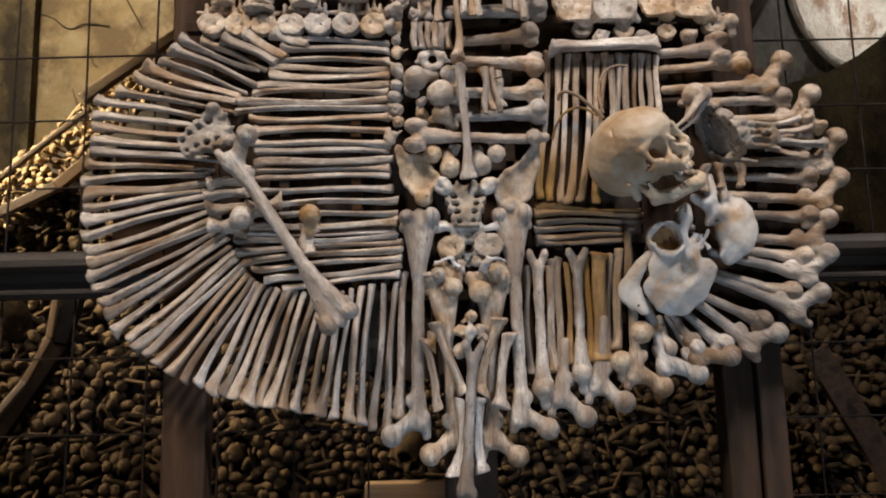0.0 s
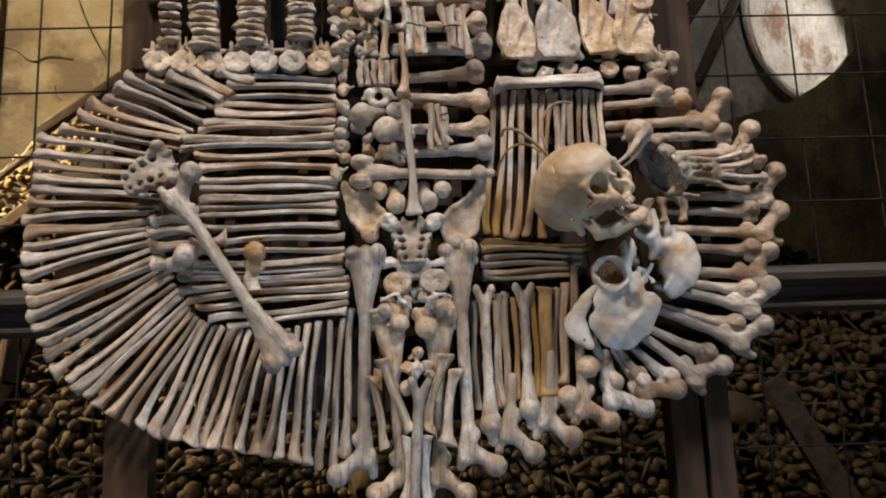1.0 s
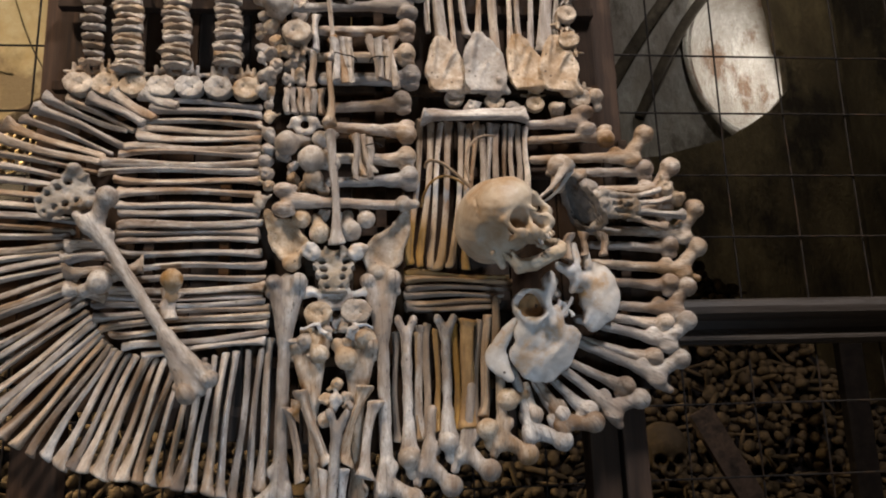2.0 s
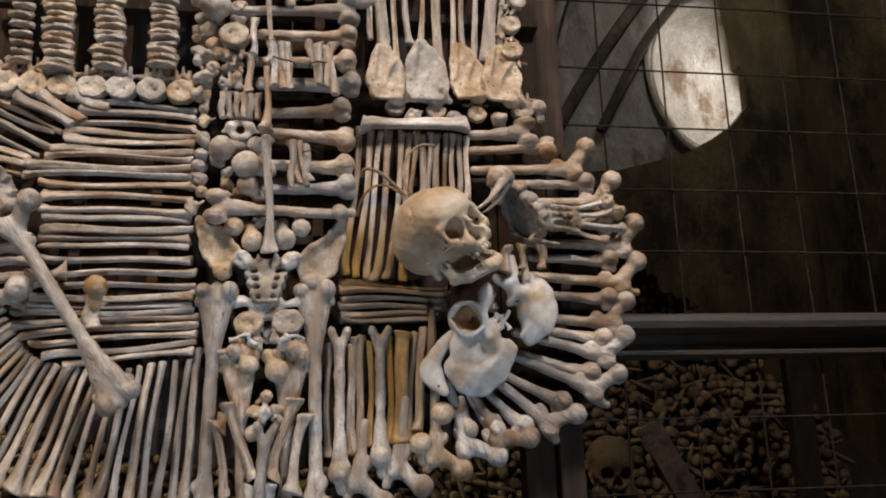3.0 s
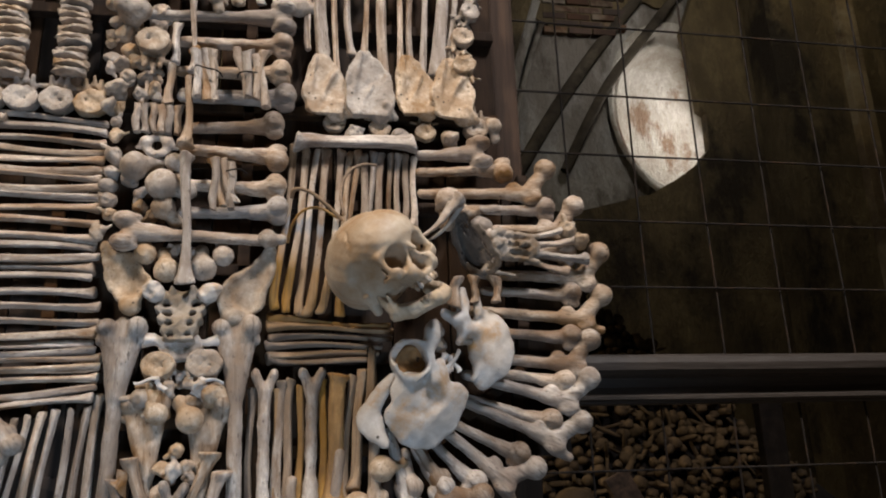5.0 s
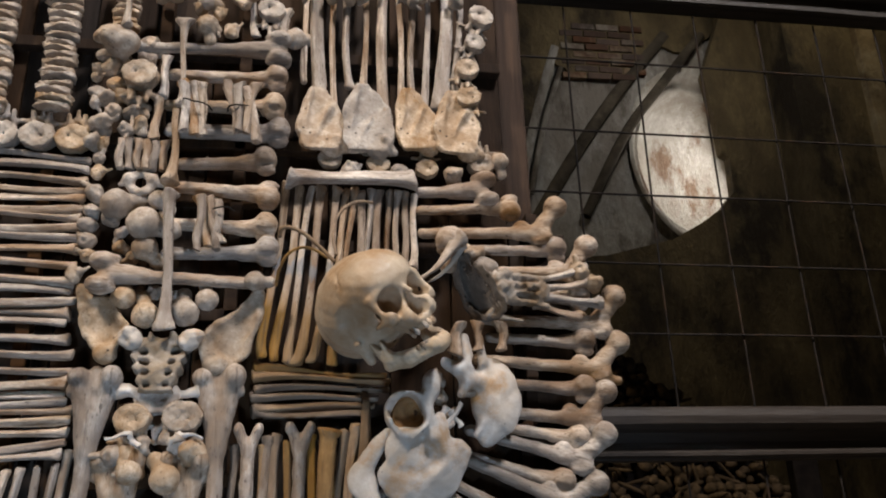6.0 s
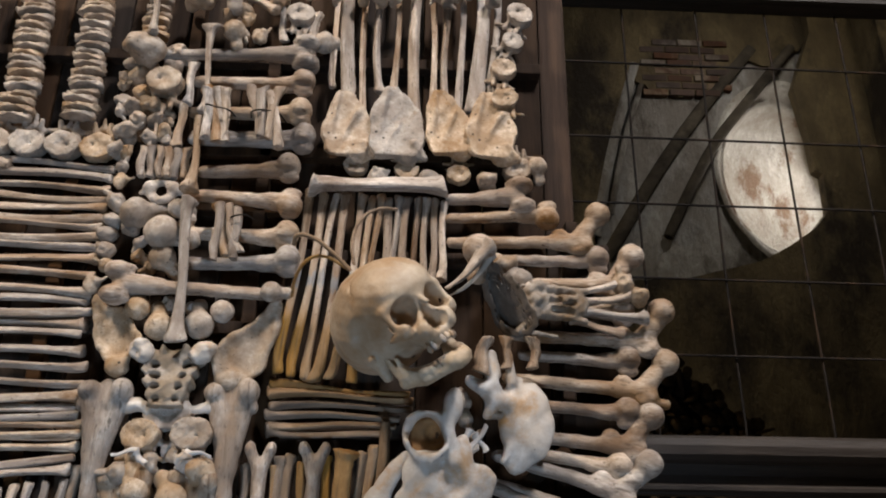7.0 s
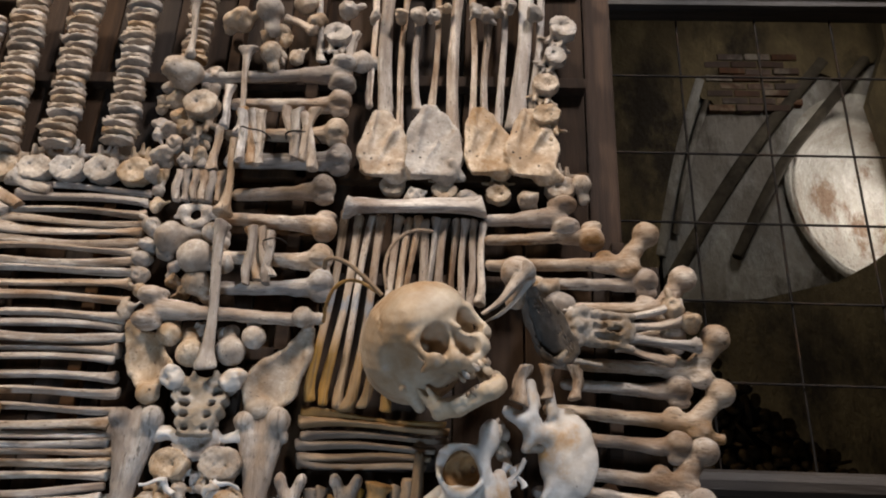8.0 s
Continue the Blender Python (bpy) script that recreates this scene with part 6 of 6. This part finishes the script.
chunk(0.417, 2.700, 0.034, 0.9, 15)
chunk(0.433, 2.688, 0.034, 1.0, 66)
chunk(0.450, 2.698, 0.034, 0.7, 120)
chunk(0.517, 2.695, 0.034, 0.9, 330)
chunk(0.474, 2.713, 0.034, 0.8, 195)
vertebra(0.561, 2.667, 150, 0.85, 0.03, 'vertebrae beside the sticks')
vertebra(0.547, 2.610, 140, 0.72, 0.03, 'vertebrae beside the sticks')
vertebra(0.530, 2.554, 165, 0.78, 0.03, 'vertebrae beside the sticks')
vertebra(0.531, 2.495, 190, 0.8, 0.03, 'vertebrae beside the sticks')
vertebra(0.183, 2.650, 176, 0.85, 0.03, 'vertebrae beside the sticks')
vertebra(-0.022, 2.494, 180, 1.05, 0.048, 'vertebrae of the middle column')
condyle(-0.040, 2.556, 0.224, 2.568, d=0.034, label="large tan thigh bone laid level", group="level limb bones")
humerus(0.016, 2.513, 0.217, 2.514, 1, d=0.022, label='tan limb bone laid level with a notched round head', group='level limb bones', thick=1.2)
humerus(0.014, 2.457, 0.209, 2.460, 1, d=0.018, label='tan limb bone laid level with a notched round head', group='level limb bones', thick=1.2)
humerus(0.021, 2.407, 0.221, 2.409, 1, d=0.018, label='tan limb bone laid level with a notched round head', group='level limb bones', thick=1.2)
slim(0.044, 2.600, 0.049, 2.432, 0.0120, 0.0110, "long thin tan bone standing upright", "rods of the middle column", d=0.06, knob1=2.3, knob2=1.0)
slim(-0.052, 2.690, -0.048, 2.572, 0.0110, 0.0100, "pale limb bone standing upright", "rods of the middle column", d=0.07, knob1=1.8, knob2=1.2)
slim(0.050, 2.478, 0.058, 2.387, 0.0124, 0.0124, "short pale finger bone tied in a bundle", "tied bundle", d=0.06, knob1=1.5, knob2=1.0, cut=True)
slim(0.050, 2.482, 0.076, 2.385, 0.0124, 0.0124, "short pale finger bone tied in a bundle", "tied bundle", d=0.055, knob1=1.5, knob2=1.0, cut=True)
slim(0.067, 2.477, 0.084, 2.385, 0.0124, 0.0124, "short pale finger bone tied in a bundle", "tied bundle", d=0.055, knob1=1.5, knob2=1.0, cut=True)
slim(0.077, 2.482, 0.085, 2.383, 0.0124, 0.0124, "short pale finger bone tied in a bundle", "tied bundle", d=0.055, knob1=1.5, knob2=1.0, cut=True)
slim(0.121, 2.483, 0.142, 2.391, 0.0123, 0.0123, "short pale finger bone tied in a bundle", "tied bundle", d=0.055, knob1=1.5, knob2=1.0, cut=True)
slim(0.141, 2.477, 0.142, 2.390, 0.0123, 0.0123, "short pale finger bone tied in a bundle", "tied bundle", d=0.065, knob1=1.5, knob2=1.0, cut=True)
slim(0.168, 2.477, 0.150, 2.386, 0.0123, 0.0123, "short pale finger bone tied in a bundle", "tied bundle", d=0.065, knob1=1.5, knob2=1.0, cut=True)
slim(0.155, 2.472, 0.173, 2.371, 0.0123, 0.0123, "short pale finger bone tied in a bundle", "tied bundle", d=0.065, knob1=1.5, knob2=1.0, cut=True)
slim(0.014, 2.543, 0.014, 2.462, 0.0136, 0.0136, "short pale stick of bone", "sticks of the middle column", d=0.035)
slim(0.007, 2.462, 0.006, 2.384, 0.0132, 0.0132, "short pale stick of bone", "sticks of the middle column", d=0.035)
chunk(-0.093, 2.542, 0.026, 0.75, 81)
chunk(-0.097, 2.512, 0.026, 0.7, 38)
chunk(-0.095, 2.498, 0.026, 0.7, 51)
chunk(-0.092, 2.471, 0.026, 0.8, 62)
chunk(-0.092, 2.450, 0.026, 0.85, 54)
chunk(-0.076, 2.455, 0.026, 1.1, 175)
chunk(-0.075, 2.515, 0.026, 1.1, 204)
chunk(-0.065, 2.488, 0.026, 1.0, 271)
chunk(-0.065, 2.434, 0.026, 1.1, 251)
chunk(-0.050, 2.466, 0.026, 0.9, 15)
chunk(-0.031, 2.435, 0.026, 1.0, 150)
chunk(-0.030, 2.456, 0.026, 0.9, 165)
chunk(-0.018, 2.409, 0.026, 0.9, 245)
chunk(-0.039, 2.399, 0.026, 0.9, 80)
chunk(-0.057, 2.537, 0.026, 0.9, 345)
chunk(-0.018, 2.532, 0.026, 1.0, 270)
chunk(0.014, 2.672, 0.034, 1.7, 145)
chunk(0.057, 2.648, 0.026, 0.8, 115)
chunk(0.089, 2.660, 0.026, 0.8, 350)
chunk(0.092, 2.637, 0.026, 0.8, 10)
chunk(0.086, 2.607, 0.026, 0.9, 325)
chunk(0.115, 2.602, 0.026, 0.9, 180)
chunk(0.141, 2.679, 0.026, 1.1, 0)
chunk(-0.098, 2.582, 0.026, 1.0, 60)
chunk(-0.056, 2.560, 0.05, 1.8, 10)
chunk(-0.019, 2.566, 0.026, 1.3, 275)
chunk(0.197, 2.704, 0.026, 1.3, 40)
chunk(0.122, 2.715, 0.026, 1.2, 225)
chunk(-0.078, 2.413, 0.026, 1.2, 145)
chunk(-0.090, 2.382, 0.026, 1.0, 35)
knuckle(0.064, 2.690, 0.045, 1.1, 0)
knuckle(0.078, 2.598, 0.05, 0.85, 0)
knuckle(0.224, 2.602, 0.02, 0.9, 90)
knuckle(0.195, 2.572, 0.03, 0.85, 20)
slim(0.142, 2.758, 0.152, 2.601, 0.0143, 0.0122, "short pale stick of bone", "sticks of the middle column", d=0.02)
slim(0.208, 2.661, 0.201, 2.591, 0.0178, 0.0217, "short pale stick of bone", "sticks of the middle column", d=0.02)
slim(0.088, 2.682, 0.143, 2.660, 0.0120, 0.0150, "short pale limb bone end", "small bones", d=0.03, knob2=1.6)


# ---- the skull and its neighbours ----
def cranium_mesh(seed, mat, cell=0.0023):
    """A skull without its jaw: +x is the face, +z the crown."""
    def f(p):
        d = ball(p, (-0.016, 0, 0.024), (0.094, 0.076, 0.076))
        d = blend(d, ball(p, (-0.045, 0, 0.010), (0.056, 0.068, 0.060)), 0.02)
        d = blend(d, ball(p, (0.038, 0, 0.034), (0.038, 0.053, 0.042)), 0.02)
        d = blend(d, ball(p, (0.044, 0, -0.028), (0.027, 0.033, 0.034)), 0.010)
        for s in (1, -1):
            # the hollow of the temple and its upper line
            d = carve(d, ball(p, (0.024, 0.070 * s, -0.004), (0.036, 0.012, 0.032)), 0.012)
            d = blend(d, rod(p, (0.056, 0.050 * s, 0.012), (0.072, 0.012 * s, 0.017), 0.0070, 0.0062), 0.005)
            d = blend(d, ball(p, (0.057, 0.043 * s, -0.026), (0.014, 0.013, 0.014)), 0.006)
            d = blend(d, ball(p, (0.066, 0.020 * s, -0.040), (0.014, 0.014, 0.016)), 0.006)
            d = blend(d, rod(p, (0.052, 0.052 * s, -0.026), (-0.014, 0.066 * s, -0.022), 0.0052, 0.0042), 0.003)
            d = blend(d, rod(p, (0.056, 0.049 * s, -0.022), (0.053, 0.051 * s, 0.014), 0.0058, 0.0058), 0.004)
            d = blend(d, rod(p, (-0.024, 0.052 * s, -0.024), (-0.032, 0.050 * s, -0.052), 0.013, 0.008), 0.008)
        d = blend(d, rod(p, (0.046, 0.0, -0.040), (0.054, 0, -0.050), 0.023, 0.019), 0.006)
        d = carve(d, ball(p, (0.012, 0, -0.088), (0.046, 0.026, 0.036)), 0.004)
        d = carve(d, ball(p, (0.046, 0, -0.078), (0.018, 0.014, 0.014)), 0.003)
        for s in (1, -1):
            d = carve(d, ball(p, (0.060, 0.0285 * s, -0.005), (0.050, 0.0192, 0.0190)), 0.0012)
            d = carve(d, ball(p, (0.063, 0.0310 * s, -0.010), (0.040, 0.0178, 0.0170)), 0.0012)
            d = carve(d, ball(p, (0.020, 0.062 * s, -0.024), (0.030, 0.0075, 0.020)), 0.004)
            d = carve(d, ball(p, (0.078, 0.0068 * s, -0.036), (0.040, 0.0090, 0.0140)), 0.001)
        d = carve(d, ball(p, (0.080, 0, -0.024), (0.030, 0.0070, 0.014)), 0.001)
        d = blend(d, rod(p, (0.071, 0, 0.006), (0.081, 0, -0.010), 0.0052, 0.0040), 0.003)
        # the seam across the crown
        shell = np.abs(ball(p, (-0.016, 0, 0.024), (0.094, 0.076, 0.076)))
        d = carve(d, np.abs(x_line(p, 0.022)) + 0.6 * shell - 0.0016, 0.001)
        return d + lumpy(p, 0.0008, 75, seed) + lumpy(p, 0.0004, 190, seed)

    return solid("cranium", f, (-0.128, -0.095, -0.10), (0.112, 0.095, 0.112), cell, mat, 2)


def x_line(p, x0):
    """A wavering line across the crown at x0."""
    return p[0] - x0 - 0.004 * np.sin(p[1] * 210) - 0.002 * np.sin(p[1] * 530)


def jaw_mesh(mat):
    def f(p):
        d = rod(p, (0.072, 0.010, -0.100), (0.072, -0.010, -0.100), 0.0125)
        d = blend(d, ball(p, (0.074, 0, -0.108), (0.010, 0.014, 0.008)), 0.006)
        for s in (1, -1):
            d = blend(d, rod(p, (0.070, 0.010 * s, -0.106), (0.034, 0.037 * s, -0.100), 0.0085, 0.0080), 0.005)
            d = blend(d, rod(p, (0.068, 0.013 * s, -0.091), (0.034, 0.036 * s, -0.087), 0.0080, 0.0080), 0.006)
            d = blend(d, rod(p, (0.034, 0.037 * s, -0.100), (-0.002, 0.048 * s, -0.086), 0.0080, 0.0090), 0.005)
            d = blend(d, rod(p, (0.034, 0.036 * s, -0.087), (0.006, 0.046 * s, -0.074), 0.0080, 0.0085), 0.006)
            d = blend(d, rod(p, (0.000, 0.046 * s, -0.080), (-0.008, 0.050 * s, -0.034), 0.011, 0.005), 0.008)
            d = blend(d, rod(p, (0.008, 0.046 * s, -0.072), (0.014, 0.049 * s, -0.042), 0.007, 0.0035), 0.006)
        for i in range(9):
            a = radians(-80 + 20 * i)
            d = carve(d, ball(p, (0.050 + 0.024 * math.cos(a), 0.027 * math.sin(a), -0.084), (0.0032, 0.0032, 0.005)), 0.001)
        return d + worn(p, 3, 1.1)

    return solid("jaw", f, (-0.035, -0.07, -0.125), (0.10, 0.07, -0.015), 0.0022, mat)


def tooth_mesh():
    def f(p):
        d = ball(p, (0, 0, 0), (0.0036, 0.0040, 0.0060))
        return blend(d, rod(p, (0, 0, 0), (0, 0, 0.009), 0.0028, 0.0018), 0.002)

    return solid("tooth", f, (-0.006, -0.006, -0.008), (0.006, 0.006, 0.013), 0.0014, CREAM)


CRANIUM = cranium_mesh(1, SKULLM)
SKULL_AT, SKULL_TURN = (0.3485, 1.390, 2.0925), (-57, 36.5, -16.2)
skull = tagged(new("skull"), "tan human-sized skull with open jaw, tilted sideways", "skull")
skull.matrix_world = Matrix.Translation(SKULL_AT) @ Matrix.Rotation(radians(SKULL_TURN[0]), 4, "Z") @ Matrix.Rotation(radians(SKULL_TURN[1]), 4, "X") @ Matrix.Rotation(radians(SKULL_TURN[2]), 4, "Y") @ Matrix.Scale(0.95, 4) @ Matrix.Translation((0.016, 0, -0.024))
part("cranium", CRANIUM, skull)
JAW_OPEN = Matrix.Translation((-0.008, 0, -0.034)) @ Matrix.Rotation(radians(5), 4, "Y") @ Matrix.Diagonal((0.92, 1.0, 0.84, 1)) @ Matrix.Translation((0.008, 0, 0.034))
part("jaw", jaw_mesh(SKULLM), skull, JAW_OPEN, "open lower jaw of tan bone")
TOOTH = tooth_mesh()
for i in range(9):
    a = radians(-80 + 20 * i)
    if i not in (2, 6):
        part("tooth", TOOTH, skull, Matrix.Translation((0.046 + 0.024 * math.cos(a), 0.023 * math.sin(a), -0.064)) @ Matrix.Rotation(a, 4, "Z"), "worn yellowish tooth")
    if i not in (3, 4, 8):
        part("tooth", TOOTH, skull, JAW_OPEN @ Matrix.Translation((0.050 + 0.024 * math.cos(a), 0.027 * math.sin(a), -0.088)) @ Matrix.Rotation(a, 4, "Z") @ Matrix.Rotation(math.pi, 4, "X"), "worn yellowish tooth")

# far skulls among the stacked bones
OLDCRANIUM = cranium_mesh(2, DIMBONE, 0.005)
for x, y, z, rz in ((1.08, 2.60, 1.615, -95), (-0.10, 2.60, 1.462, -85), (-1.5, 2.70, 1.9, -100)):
    ob = tagged(new("old_skull", OLDCRANIUM), "brown skull among stacked bones, coloured dark for the dim space", "skull", "skulls of the pile")
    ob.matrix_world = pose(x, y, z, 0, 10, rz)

# two white hip bones under the skull
hip = placed("hip_bone", lower_hip_mesh(4, PALE), 0.437, 1.850, 0.058, 0, "white hip bone with a broad smooth wing and an open cup", "bone", "white hip bones", 1.0)
part("socket", socket_mesh(), hip, None, "brown stained socket of the hip joint")
part("hip_rim", crescent_mesh(6, PALE), hip, Matrix.Translation((-0.090, 0.008, -0.012)) @ Matrix.Diagonal((1.15, 1.15, 1.0, 1.0)))
placed("hip_bone", upper_hip_mesh(6, PALE), 0.549, 1.956, 0.054, 0, "white hip bone with a smooth half-round wing and lumpy joint", "bone", "white hip bones", 1.0)
slim(0.352, 1.962, 0.345, 1.850, 0.016, 0.022, "brown curved bone standing behind the white hip bone", "raven bones", d=0.03, bow=0.06, knob1=0.7, mat=BROWNED)
for u1, v1, u2, v2 in ((0.462, 1.906, 0.496, 1.948), (0.470, 1.945, 0.462, 1.918), (0.478, 1.940, 0.490, 1.915), (0.452, 1.912, 0.482, 1.922)):
    slim(u1, v1, u2, v2, 0.008, 0.006, "thin splintered white claw bone", "splinters between the hip bones", d=0.068, knob1=1.4, knob2=1.1, mat=PALE)
for u, v, d, s in ((0.474, 1.935, 0.05, 0.8), (0.505, 1.975, 0.05, 0.9), (0.465, 1.962, 0.045, 0.9), (0.455, 1.990, 0.05, 1.1)):
    chunk(u, v, d, s, u * 900, "small bones round the hip bones")

# the raven of bones: a hooded head, a blade and a small spread claw of finger bones
RAVEN_BLADE = ((0.014, 0.058), (0.024, 0.030), (0.030, -0.010), (0.026, -0.052), (0.004, -0.054), (-0.016, -0.034), (-0.018, 0.010), (-0.002, 0.056))


def raven_blade_mesh():
    """A hollow shoulder blade that stands edge on, with thick pale rims."""
    def f(p):
        d = sheet(p, RAVEN_BLADE, 0.0026, 0.026, 0.0042, 9, (1.3, 0.0), 0.003, 0.016)
        d = blend(d, rod(p, (0.014, 0.060, 0.012), (0.020, 0.085, 0.014), 0.009, 0.008), 0.006)
        return d + worn(p, 9, 1.2)

    return solid("shoulder_blade", f, (-0.05, -0.085, -0.06), (0.06, 0.11, 0.06), 0.0025, SHADEBONE)


placed("shoulder_blade", raven_blade_mesh(), 0.520, 2.126, 0.060, 30, "hollow shoulder blade standing beside the skull, coloured dark for shade", "bone", "", (0.72, 1.0, 1.0))
placed("beak_bone", knuckle_mesh(7, BONE), 0.484, 2.204, 0.080, -20, "rounded tan bone above a pointed beak", "bone", "", (1.2, 1.15, 1.15), 0, 0)
slim(0.497, 2.204, 0.434, 2.136, 0.019, 0.007, "pointed upper beak of pale bone", "raven bones", d=0.098, knob1=1.5, knob2=0.6, name="beak", bow=0.04)
slim(0.506, 2.196, 0.442, 2.122, 0.011, 0.005, "thin lower splint of the beak", "raven bones", d=0.088, knob1=1.0, knob2=0.6, name="splint", mat=PALE)
placed("palm", palm_mesh(9), 0.597, 2.134, 0.055, -6, "flat whitish hand bone with long slots", "bone", "raven bones", (0.95, 1.0, 1.0))
for u1, v1, u2, v2 in ((0.63, 2.152, 0.715, 2.176), (0.64, 2.138, 0.715, 2.150), (0.64, 2.122, 0.735, 2.118), (0.62, 2.110, 0.70, 2.094), (0.545, 2.178, 0.585, 2.156), (0.54, 2.160, 0.57, 2.14)):
    slim(u1, v1, u2, v2, 0.011, 0.012, "thin pale finger bone of the claw", "raven bones", d=0.045, knob2=1.5)
for u, v, s in ((0.527, 2.198, 1.4), (0.545, 2.176, 1.4), (0.555, 2.150, 1.1), (0.705, 2.172, 1.3), (0.52, 2.20, 0.9), (0.56, 2.085, 0.8), (0.725, 2.15, 1.1)):
    chunk(u, v, 0.04, s, u * 700, "small bones of the claw")
slim(0.483, 2.020, 0.489, 2.070, 0.022, 0.014, "short white prong of bone", "raven bones", d=0.08)
slim(0.520, 2.030, 0.527, 2.074, 0.014, 0.011, "short white prong of bone", "raven bones", d=0.07)
slim(0.560, 2.030, 0.565, 2.074, 0.014, 0.013, "short white prong of bone", "raven bones", d=0.07)

# bent stems on the crown of the skull
cord("bent_stem", [(0.300, 1.375, 2.150), (0.272, 1.37, 2.176), (0.245, 1.365, 2.194), (0.224, 1.365, 2.196), (0.219, 1.375, 2.186)], 0.0032, "bent tan stem curling from the skull", BROWNED, "stem")
cord("bent_stem", [(0.292, 1.385, 2.158), (0.262, 1.38, 2.172), (0.238, 1.39, 2.170), (0.220, 1.41, 2.150), (0.214, 1.43, 2.128)], 0.0024, "thin bent tan stem curling from the skull", BROWNED, "stem")
cord("bent_stem", [(0.303, 1.39, 2.165), (0.298, 1.40, 2.205), (0.310, 1.41, 2.245), (0.335, 1.42, 2.266), (0.360, 1.43, 2.270)], 0.0026, "thin bent tan stem above the skull", BROWNED, "stem")
for pts in ([(0.048, 1.455, 2.446), (0.055, 1.432, 2.443), (0.069, 1.428, 2.437), (0.088, 1.432, 2.435), (0.096, 1.455, 2.436)], [(0.121, 1.455, 2.435), (0.128, 1.432, 2.434), (0.148, 1.428, 2.434), (0.168, 1.432, 2.430), (0.177, 1.455, 2.428)]):
    cord("tie_wire", pts, 0.0013, "dark wire round a bundle of sticks", IRON)
cord("tie_wire", [(0.106, 1.452, 2.256), (0.118, 1.435, 2.254), (0.133, 1.437, 2.257), (0.143, 1.452, 2.256)], 0.0012, "dark wire round a bundle of sticks", IRON)
